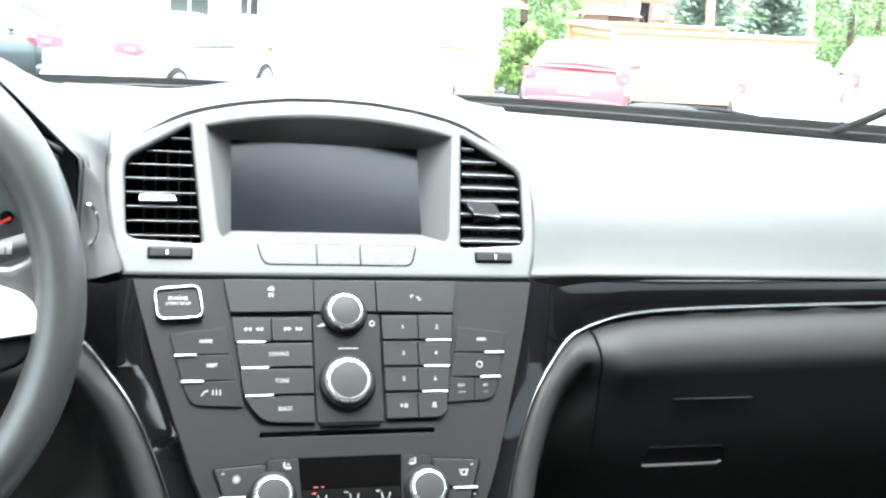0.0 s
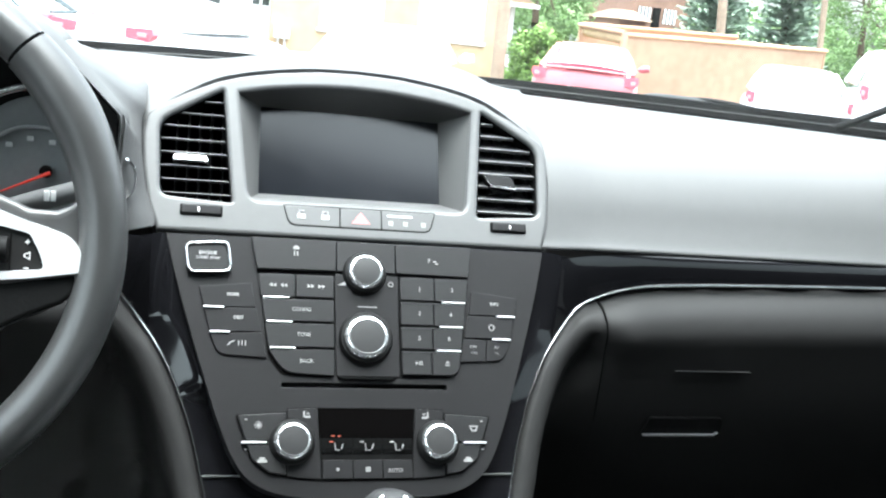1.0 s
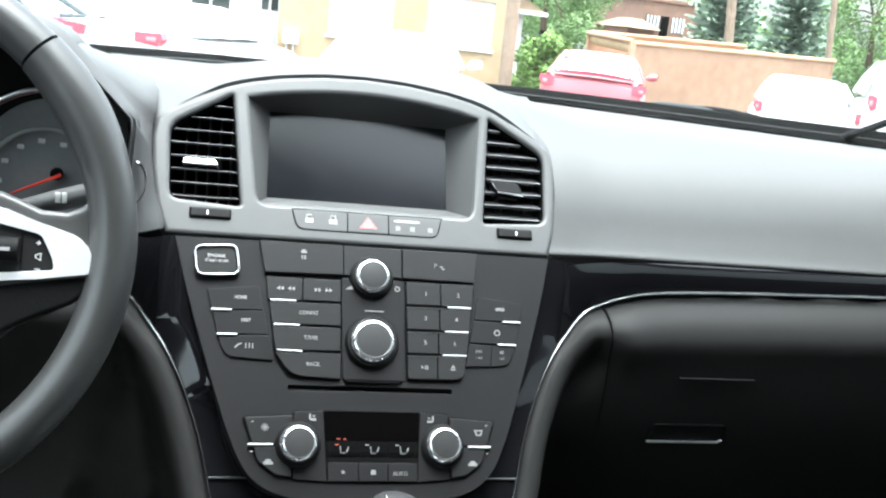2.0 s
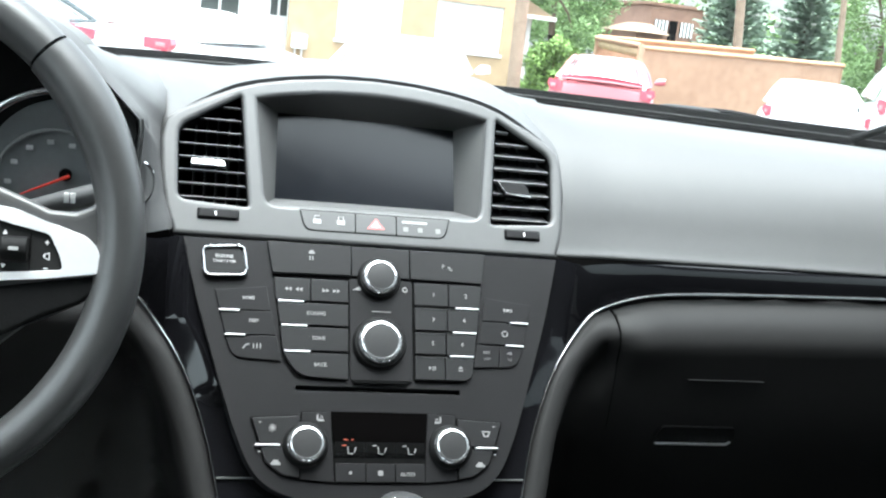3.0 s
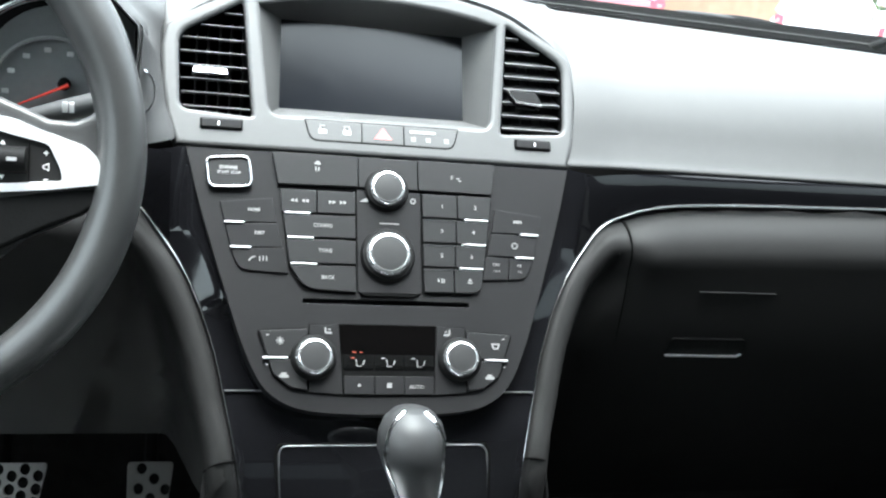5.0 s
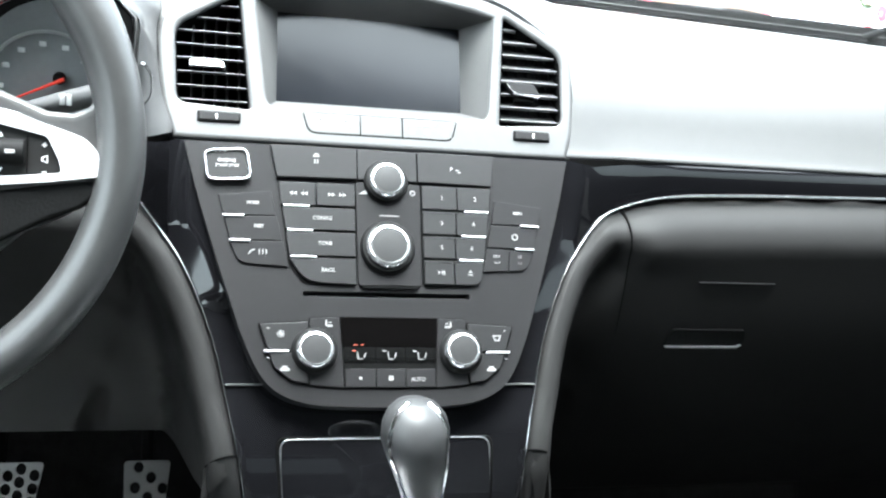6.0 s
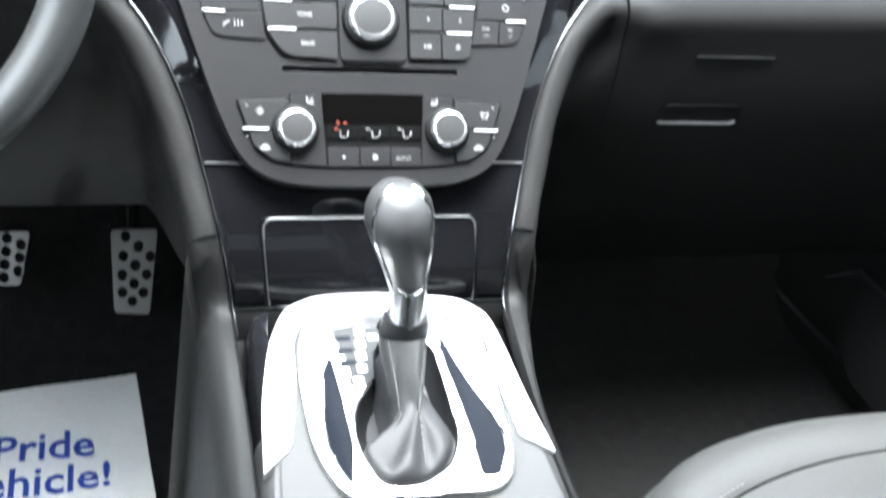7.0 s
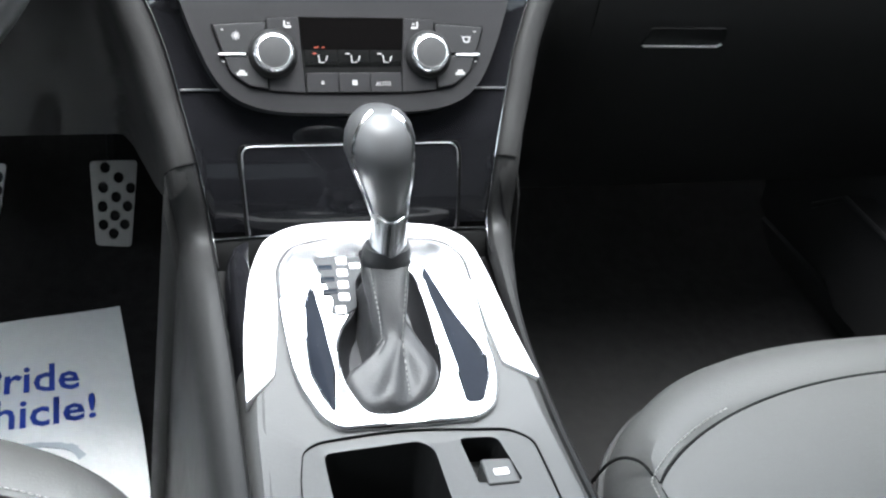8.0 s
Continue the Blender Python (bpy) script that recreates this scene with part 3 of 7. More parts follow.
for row in list(zip(*[swept(q) for q in last]))[1:]:
    rows.append(list(row))
part("vent_side_pad", loft(rows), M_DASH, dashboard, "grey soft-touch pad beside the vents", sharp=70)
top = [last[1] + Vector((0.002, 0, -0.0006))] + [p for i, p in enumerate(outer) if 0.02 < 2 * math.pi * i / 120 < math.pi - 0.02 and (p.x < WX or p.z > last[1].z + 0.004)]
part("driver_hood", loft([swept(p) for p in top]), M_DASH, dashboard, "grey hood over the instruments")
part("driver_side_pad", block(-0.8, -0.53, 0.87, 1.145, 0.95, 1.085, 0.02, 3), M_DASH, dashboard)

# instruments
cluster = thing("instrument_cluster", (-0.353, 0.93, 0.95), "dark instrument cluster with chrome rings and red needles", "instrument cluster")
part("tunnel", loft([opening(0.985, 0.857), opening(0.93, 0.90), opening(0.86, 0.952)], closed=True), M_BLACK, cluster)
part("face", plate([Vector((p.x, p.z)) for p in opening(0.87, 0)], 0, 0.002, lambda u, v, w: Vector((u, 0.95 - w, v))), M_BLACK, cluster)
for cx in (-0.247, -0.459):
    dial = part("dial", lathe([(0.0, 0.0), (0.0625, 0.0), (0.0625, 0.003), (0.0, 0.003)], lambda u, v, w: Vector((cx + u, 0.947 - w, 1.006 + v)), 48), M_DIAL_HAZED, cluster)
    part("chrome_ring", tube([Vector((cx + 0.0745 * math.cos(a), 0.922, 1.004 + 0.0745 * math.sin(a))) for a in [radians(20 + 240 * i / 60) for i in range(61)]], 0.0034, 10, up=Vector((0, 1, 0))), M_CHROME, dial, "polished chrome arc")
    part("scale_ring", loft([[Vector((cx - 0.008 + r * math.cos(a), 0.938 - h, 0.998 + r * math.sin(a))) for a in [radians(-20 + 220 * i / 50) for i in range(51)]] for r, h in ((0.0445, 0), (0.045, 0.0012), (0.0468, 0.0012), (0.0473, 0))]), M_GREY_PRINT, dial)
    for k in range(9):
        a = radians(205 - 27 * k)
        c = Vector((cx - 0.008 + 0.036 * math.cos(a), 0.9405, 0.998 + 0.036 * math.sin(a)))
        part("dial_mark", block(c.x - 0.0026, c.x + 0.0026, 0.940, 0.9412, c.z - 0.0019, c.z + 0.0019, 0.0005), M_DIALMARK, dial)
    a = radians(208)
    tip, root = Vector((cx + 0.038 * math.cos(a), 0.936, 1.008 + 0.038 * math.sin(a))), Vector((cx - 0.004 * math.cos(a), 0.936, 1.008))
    part("needle", tube([root, tip], [0.0016, 0.0007], 6), M_NEEDLE, dial, "red needle")
    part("needle_cap", lathe([(0.0, 0.0), (0.005, 0.0), (0.005, 0.004), (0.004, 0.005), (0.0, 0.005)], lambda u, v, w: Vector((cx + u, 0.942 - w, 1.008 + v)), 24), M_RUBBER, dial)

# wiper stalk behind the wheel and the key ring beside it
stalk = thing("wiper_stalk", (-0.3, 0.86, 1.0), "grey plastic wiper stalk with white marks", "wiper stalk")
p0, p1 = Vector((-0.345, 0.84, 0.969)), Vector((-0.2085, 0.80, 1.0225))
part("lever", tube([p0, p0.lerp(p1, 0.5), p0.lerp(p1, 0.8), p1], [0.006, 0.0066, 0.0076, 0.0072], 14), M_FRAME, stalk)
part("lever_end", tube([p1, p1 + (p1 - p0) * 0.05], [0.0076, 0.0064], 14), M_SPOKE, stalk, "silver end ring")
q = p0.lerp(p1, 0.86) + Vector((0, -0.0079, 0.002))
for k in range(2):
    part("lever_print", block(q.x - 0.006 + 0.0042 * k, q.x - 0.0026 + 0.0042 * k, q.y - 0.0004, q.y + 0.001, q.z - 0.0036, q.z + 0.0036, 0.0003), M_WHITE, stalk)
ign = thing("light_switch_ring", (-0.18, 0.853, 1.01), "small chrome-edged switch on the dash pad", "switch")
part("ring", loft([[Vector((-0.185 + r * math.cos(a) * 0.8, 0.852 - h, 1.022 + r * 1.3 * math.sin(a))) for a in [radians(-80 + 160 * i / 24) for i in range(25)]] for r, h in ((0.0105, 0), (0.0112, 0.003), (0.0122, 0.003), (0.0128, 0))]), M_CHROME, ign)

# dark strips where the dash meets the windshield
cowl = thing("windshield_trim", (0.3, 1.16, 1.08), "black rubber and plastic strip along the windshield foot", "trim")
XS = [-0.78 + 1.56 * i / 40 for i in range(41)]
low_z = lambda x: 1.0935 - 0.028 * max(0.0, abs(x) - 0.16) - 0.012 * ease(0.0, 0.25, -x - 0.1)
high_z = lambda x: 1.1045 - 0.015 * max(0.0, abs(x) - 0.25) - 0.004 * ease(0.0, 0.2, -x - 0.1)
for name, mat, rows in (("seal", M_TRIM, ((1.142, -0.02, 0), (1.141, 0.1, 0), (1.143, 0.3, 0), (1.149, 0.5, 0), (1.153, 0.44, 0))), ("ledge", M_TRIM, ((1.152, 0.4, 0), (1.157, 0.75, 0), (1.163, 0.97, 0), (1.17, 1.0, 0), (1.18, 0.6, 0)))):
    part(name, loft([[Vector((x, y - 0.02 * max(0, abs(x) - 0.4), low_z(x) + (high_z(x) - low_z(x)) * k)) for x in XS] for y, k, _ in rows]), mat, cowl)
part("seal_line", tube([Vector((x, 1.1475 - 0.02 * max(0, abs(x) - 0.4), low_z(x) + 0.5 * (high_z(x) - low_z(x)))) for x in XS], 0.0006, 6), M_DASH, cowl)

# ---- vents, screen and controls ----


def on_frame(u, v, w=0.0):
    """The surround lies a little behind the stack's own plane."""
    return on_stack(u * 1.015, v + 0.0042, w - 0.0175)


frame_thing = thing("vent_surround", tuple(on_frame(0, 0.08, -0.02)), "grey plastic surround of the screen and vents", "dash surround")
VENT_R = rounded([(0.0990, 0.1030), (0.1532, 0.1065), (0.156, 0.170), (0.1078, 0.2015)], [0.003, 0.008, 0.010, 0.003], 5)
VENT_L = [Vector((-p.x - 0.0022, p.y)) for p in reversed(VENT_R)]
VENT_R = [Vector((p.x - 0.0012, p.y)) for p in VENT_R]
arch = [(0.0975 - 0.195 * k / 12, 0.2005 + 0.012 * (1 - (1 - k / 6) ** 2)) for k in range(13)]
REC = rounded([(-0.0882, 0.1062), (0.0882, 0.1062)] + arch, [0.010, 0.010] + [0.0] * 13, 5)
part("surround", plate(COARSE, -0.012, 0.008, on_frame, holes=[VENT_L, VENT_R, REC], bevel=0.0035, seg=3), M_FRAME, frame_thing)

part("crown_seam", tube([on_stack(p.x * 1.010, p.y + 0.003, -0.0133) for p in FRAME], 0.0006, 6), M_GAP, frame_thing)
part("lower_lip", plate(rounded([(-0.157, 0.0745), (0.157, 0.0745), (0.16, 0.083), (-0.16, 0.083)], 0.001), -0.03, -0.012, on_stack, bevel=0.001), M_GAP, frame_thing)


def inset(points, k, cx=0.0, cy=0.15):
    return [Vector((cx + (p[0] - cx) * k, cy + (p[1] - cy) * k)) for p in points]


# screen well: sides run back to the glass
display = thing("navigation_display", tuple(on_frame(0, 0.11, -0.05)), "dark unlit navigation screen set deep in a grey hood", "display")
SW, SB, ST = 0.0785, 0.1325, 0.2085
well = [(0.0855, 0.0905), (-0.0855, 0.0905)]
glass_c = [on_stack(-SW, SB, -0.05), on_stack(SW, SB, -0.05), on_stack(SW, ST, -0.0438), on_stack(-SW, ST, -0.0408)]
part("screen", loft([[glass_c[0].lerp(glass_c[1], j / 8) for j in range(9)], [glass_c[3].lerp(glass_c[2], j / 8) for j in range(9)]]), M_SCREEN, display, "dark glossy glass")


def strip(a, b, mat, name, n=10):
    part(name, loft([[a(j / n) for j in range(n + 1)], [a(j / n).lerp(b(j / n), 0.5) for j in range(n + 1)], [b(j / n) for j in range(n + 1)]]), mat, display)


top_front = lambda s: on_frame(-0.0975 + 0.195 * s, 0.2005 + 0.012 * (1 - (2 * s - 1) ** 2), 0.004)
# Hood underside in the wheel's dark leather material, to colour in its shade.
strip(top_front, lambda s: glass_c[3].lerp(glass_c[2], s), M_LEATHER, "well_top_shaded")
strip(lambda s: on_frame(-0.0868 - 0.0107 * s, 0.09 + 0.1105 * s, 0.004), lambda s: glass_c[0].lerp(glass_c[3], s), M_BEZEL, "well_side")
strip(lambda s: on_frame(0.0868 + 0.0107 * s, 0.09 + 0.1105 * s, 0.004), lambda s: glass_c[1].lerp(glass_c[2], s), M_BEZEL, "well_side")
LEDGE = ((0.1035, 0.0045), (0.1065, 0.0042), (0.1085, 0.003), (0.1101, 0.001), (0.1285, -0.0325))
part("button_ledge", loft([[on_frame(-0.088 + 0.176 * j / 10, v, w) for j in range(11)] for v, w in LEDGE]), M_FRAME, display)



def on_ledge(u, v, w=0.0):
    """The switch row lies flush in the surround below the screen."""
    return on_frame(u, v, w + 0.0082)


hazard = thing("hazard_switch_row", tuple(on_ledge(0, 0.09, -0.002)), "row of three grey switches with a red hazard triangle", "switch row")
for name, pts in (("lock_switch", [(-0.0565, 0.0868), (-0.0172, 0.0868), (-0.0172, 0.1032), (-0.061, 0.1032)]), ("hazard_switch", [(-0.0164, 0.0868), (0.0164, 0.0868), (0.0164, 0.1032), (-0.0164, 0.1032)]), ("airbag_panel", [(0.0172, 0.0868), (0.0565, 0.0868), (0.061, 0.1032), (0.0172, 0.1032)])):
    rad = [0.006 if abs(p[0]) > 0.05 and p[1] < 0.09 else 0.0008 for p in pts]
    sw = part(name, plate(rounded(pts, rad), -0.003, 0.0003, on_ledge, bevel=0.0007), M_FRAME, hazard)
    mx = sum(p[0] for p in pts) / 4
    part("switch_gap", plate(rounded([(p[0] + math.copysign(0.0009, p[0] - mx), p[1] + math.copysign(0.0009, p[1] - 0.095)) for p in pts], [r + 0.0006 for r in rad]), -0.004, -0.0001, on_ledge), M_GAP, sw)
    if name == "hazard_switch":
        tri = [(-0.0075, 0.0905), (0.0075, 0.0905), (0.0, 0.1005)]
        part("hazard_triangle", plate(rounded(tri, 0.0008), 0.0, 0.0007, on_ledge, holes=[[Vector(p) for p in ((-0.0035, 0.0925), (0.0035, 0.0925), (0.0, 0.0973))]]), M_RED, sw, "red triangle")
        part("triangle_core", plate([Vector(p) for p in ((-0.0035, 0.0925), (0.0035, 0.0925), (0.0, 0.0973))], 0.0, 0.0006, on_ledge), M_WHITE, sw)
    elif name == "lock_switch":
        for u, open_ in ((-0.0475, True), (-0.0285, False)):
            part("padlock", block(u - 0.0032, u + 0.0032, 0.0925, 0.0962, 0.0, 0.0006, place=on_ledge), M_GREY_PRINT, sw)
            part("shackle", tube([on_ledge(u + x, 0.0962 + y, 0.0005) for x, y in (((-0.002, 0), (-0.002, 0.003), (0.002, 0.003), (0.002, 0.0))[: 3 if open_ else 4])], 0.0005, 5), M_GREY_PRINT, sw)
    else:
        part("print_bar", block(0.0215, 0.0425, 0.0978, 0.0997, 0.0, 0.0006, place=on_ledge), M_GREY_PRINT, sw)
        for u in (0.0245, 0.0365, 0.0515):
            part("print_bar", block(u - 0.002, u + 0.002, 0.0905, 0.0945, 0.0, 0.0006, place=on_ledge), M_PRINT, sw)


def span_at(outline, v):
    """Where a level line crosses an outline."""
    xs = []
    for i, a in enumerate(outline):
        b = outline[i - 1]
        if (a[1] - v) * (b[1] - v) < 0:
            xs.append(a[0] + (b[0] - a[0]) * (v - a[1]) / (b[1] - a[1]))
    return (min(xs), max(xs)) if len(xs) > 1 else None


for side, shape in ((-1, VENT_L), (1, VENT_R)):
    vent = thing("air_vent", tuple(on_frame(side * 0.126, 0.105, -0.03)), "black air vent with thin slats and a %s" % ("bright sliding tab" if side < 0 else "black sliding tab"), "air vent", "centre air vents")
    cx = side * 0.128
    part("duct", loft([[on_frame(cx + (p.x - cx) * 0.975, 0.15 + (p.y - 0.15) * 0.985, 0.0055) for p in shape], [on_frame(cx + (p.x - cx) * 0.975, 0.15 + (p.y - 0.15) * 0.985, 0.002) for p in shape], [on_frame(p.x, p.y, -0.02) for p in shape], [on_frame(cx + (p.x - cx) * 0.85, 0.15 + (p.y - 0.15) * 0.85, -0.045) for p in shape]], closed=True), M_GAP, vent)
    part("duct_back", plate(inset(shape, 0.86, cx), -0.046, -0.044, on_frame), M_GAP, vent)
    v = 0.1105
    while v < 0.196:
        sp = span_at(shape, v)
        if sp and sp[1] - sp[0] > 0.008:
            tilt = 0.010 if side < 0 else 0.019
            thick = 1.0 if side < 0 else 1.7
            prof = [(-0.001, -0.0008 * thick), (0.001, -0.0007 * thick), (0.0020, 0.0), (0.001, 0.0007 * thick), (-0.001, 0.0009 * thick), (-0.02, tilt + 0.0008), (-0.02, tilt - 0.0004)]
            # Right slats are coloured lighter for the light on their faces.
            part("slat", loft([[on_frame(x, v + dv, w) for w, dv in prof] for x in (sp[0] + 0.0006, sp[1] - 0.0006)], closed=True, cap=True), M_STACK if side < 0 else M_SLAT_LIT, vent, smooth=False)
            part("slat_edge", tube([on_frame(sp[0] + 0.001, v, 0.0022), on_frame(sp[1] - 0.001, v, 0.0022)], 0.00033 if side < 0 else 0.00045, 6), M_EDGE, vent)
        v += 0.0116 if side < 0 else 0.0118
    for k in range(5):
        u = cx - 0.016 + 0.009 * k
        part("vane", block(u - 0.0008, u + 0.0008, 0.108, 0.188, -0.032, -0.010, place=on_frame), M_KNOBFACE, vent)
    t0, t1 = (-0.1475, -0.1195) if side < 0 else (0.1075, 0.1345)
    part("slide_tab", plate(rounded([(t0, 0.1365), (t1, 0.1365), (t1 - 0.002, 0.1420), (t0 + 0.001, 0.1420)] if side < 0 else [(t0 + 0.004, 0.1325), (t1 + 0.001, 0.1305), (t1 - 0.004, 0.1425), (t0 - 0.002, 0.1435)], 0.002), 0.0, 0.0065, on_frame, bevel=0.0018, seg=3), M_CHROME if side < 0 else M_STACK, vent, "polished tab" if side < 0 else "dark tab")
    if side > 0:
        part("tab_edge", tube([on_frame(u, v, 0.0062) for u, v in ((t0 - 0.001, 0.1425), (t0 + 0.0048, 0.1335), (t1, 0.1315))], 0.0011, 6), M_CHROME, vent)
        # A dark bar just below the right tab.
        part("tab_under_bar", block(t0 + 0.006, t1 - 0.004, 0.128, 0.1315, -0.002, 0.003, 0.0008, place=on_frame), M_GAP, vent)
    w0, w1 = (-0.1395, -0.109) if side < 0 else (0.1095, 0.139)
    wheel = part("thumbwheel", plate(rounded([(w0, 0.0908), (w1, 0.0908), (w1, 0.0982), (w0, 0.0982)], 0.0015), 0.004, 0.0105, on_frame, bevel=0.0025, seg=3), M_STACK, vent)
    part("wheel_slot", plate(rounded([(w0 - 0.0008, 0.09), (w1 + 0.0008, 0.09), (w1 + 0.0008, 0.099), (w0 - 0.0008, 0.099)], 0.0015), 0.004, 0.0086, on_frame), M_GAP, vent)
    part("wheel_mark", block(side * 0.1258 - 0.0011, side * 0.1258 + 0.0001, 0.0928, 0.0961, 0.0100, 0.0108, place=on_frame), M_WHITE, wheel)

# radio panel
radio = thing("radio_panel", tuple(on_stack(0, -0.12, -0.018)), "dark grey radio and climate panel with many buttons", "radio panel")
SIDE = [(0.1518, 0.0752), (0.1405, 0.031), (0.1275, -0.012), (0.117, -0.045), (0.1075, -0.073), (0.0975, -0.0955), (0.0865, -0.1095), (0.070, -0.1185), (0.045, -0.1228), (0.0, -0.124)]
SIDE = [(p.x, p.y) for p in spline([(u, v, 0) for u, v in SIDE], 26)]
FACE = [Vector(p) for p in SIDE] + [Vector((-u, v)) for u, v in reversed(SIDE[:-1])]
SLOT = rounded([(-0.064, -0.0418), (0.064, -0.0418), (0.0637, -0.0381), (-0.0637, -0.0381)], 0.0008)
part("faceplate", plate(FACE, -0.019, 0.0, on_stack, holes=[SLOT], bevel=0.0004, seg=2), M_STACK, radio)


def button(pts, rad=0.0008, top=0.003, parent=None, mat=None, name="button"):
    b = part(name, plate(rounded(pts, rad, 3), -0.001, top, on_stack, bevel=0.0006), mat or M_BUTTON, parent or radio)
    return b


def shadow_gap(pts, grow=0.0009, parent=None):
    """A dark recessed line round a button group."""
    cx, cy = sum(p[0] for p in pts) / len(pts), sum(p[1] for p in pts) / len(pts)
    out = []
    for p in pts:
        d = Vector((p[0] - cx, p[1] - cy))
        out.append(Vector((p[0] + math.copysign(grow, d.x), p[1] + math.copysign(grow, d.y))))
    part("gap", plate(rounded(out, 0.004, 4), -0.001, 0.0004, on_stack), M_GAP, parent or radio)


# top row
tl = button([(-0.0835, 0.0492), (-0.0228, 0.0500), (-0.0228, 0.0743), (-0.0882, 0.0743)], top=0.0035)
button([(-0.0220, 0.0500), (0.0245, 0.0500), (0.0245, 0.0743), (-0.0220, 0.0743)], top=0.0028)
tr = button([(0.0253, 0.0500), (0.0845, 0.0492), (0.0882, 0.0743), (0.0253, 0.0743)], top=0.0035)
part("car_mark", joined(block(-0.0562, -0.0514, 0.0660, 0.0676, 0.003, 0.0039, place=on_stack), block(-0.0552, -0.0524, 0.0676, 0.0688, 0.003, 0.0039, place=on_stack), block(-0.0556, -0.0546, 0.0608, 0.0642, 0.003, 0.0039, place=on_stack), block(-0.0534, -0.0524, 0.0608, 0.0642, 0.003, 0.0039, place=on_stack)), M_PRINT, tl)
lettering("letter_mark", "P", 0.005, on_stack, M_PRINT, tr, 0.0525, 0.0615, 0.0036)
part("wave_mark", joined(block(0.056, 0.0585, 0.0605, 0.0615, 0.0034, 0.0039, place=on_stack), block(0.0575, 0.060, 0.0588, 0.0597, 0.0034, 0.0039, place=on_stack)), M_PRINT, tr)

part("row_gap", block(-0.0835, 0.0848, 0.0466, 0.0496, -0.001, 0.0007, place=on_stack), M_GAP, radio)

# left pad of four rows
L_ROWS = [(0.0455, 0.0278), (0.0258, 0.0087), (0.0067, -0.0114), (-0.0134, -0.0322)]
L_OUT = lambda v: -0.0735 - 0.0085 * (v + 0.018) / 0.063
shadow_gap([(-0.0635, -0.0325), (-0.0238, -0.0335), (-0.0238, 0.0465), (-0.0818, 0.0465), (-0.074, -0.018)], 0.0005)
names_l = ["", "CONFIG", "TONE", "BACK"]
for i, (a, b) in enumerate(L_ROWS):
    if i == 0:
        for x0, x1, arrows in ((L_OUT(a), -0.0545, 1), (-0.0537, -0.0246, -1)):
            k = button([(x0 + (0.0015 if arrows > 0 else 0), b), (x1, b), (x1, a), (x0, a)], 0.001)
            c = (x0 + x1) / 2 + 0.001
            for j in (-1, 1):
                for d in (-0.0014, 0.0014):
                    q = c + j * 0.0042 + d
                    part("arrow_mark", plate([Vector((q - 0.0012 * arrows, 0.0366)), Vector((q + 0.0012 * arrows, 0.0350)), Vector((q + 0.0012 * arrows, 0.0382))][::arrows], 0.003, 0.0034, on_stack), M_PRINT, k)
    else:
        pts = [(L_OUT(b), b), (-0.0246, b), (-0.0246, a), (L_OUT(a), a)]
        if i == 3:
            pts = [(-0.0625, -0.0312), (-0.0246, -0.0328), (-0.0246, a), (L_OUT(a), a)]
        k = button(pts, [0.010 if i == 3 else 0.0008, 0.0008, 0.0008, 0.0008])
        lettering("lettering", names_l[i], 0.0041, on_stack, M_PRINT, k, -0.0515 + 0.002 * i, (a + b) / 2 + 0.0005, 0.0031, spread=0.95, bold=0.00004)
    if i < 3:
        v = (b + L_ROWS[i + 1][0]) / 2
        part("silver_bar", block(L_OUT(v) + 0.001, L_OUT(v) + 0.0205, v - 0.0005, v + 0.0006, 0.0, 0.0038, 0.0003, place=on_stack), M_BARS, radio, "silver bar")
        part("dark_groove", block(L_OUT(v) + 0.0205, -0.0246, v - 0.0009, v + 0.0009, 0.0, 0.0012, place=on_stack), M_GAP, radio)

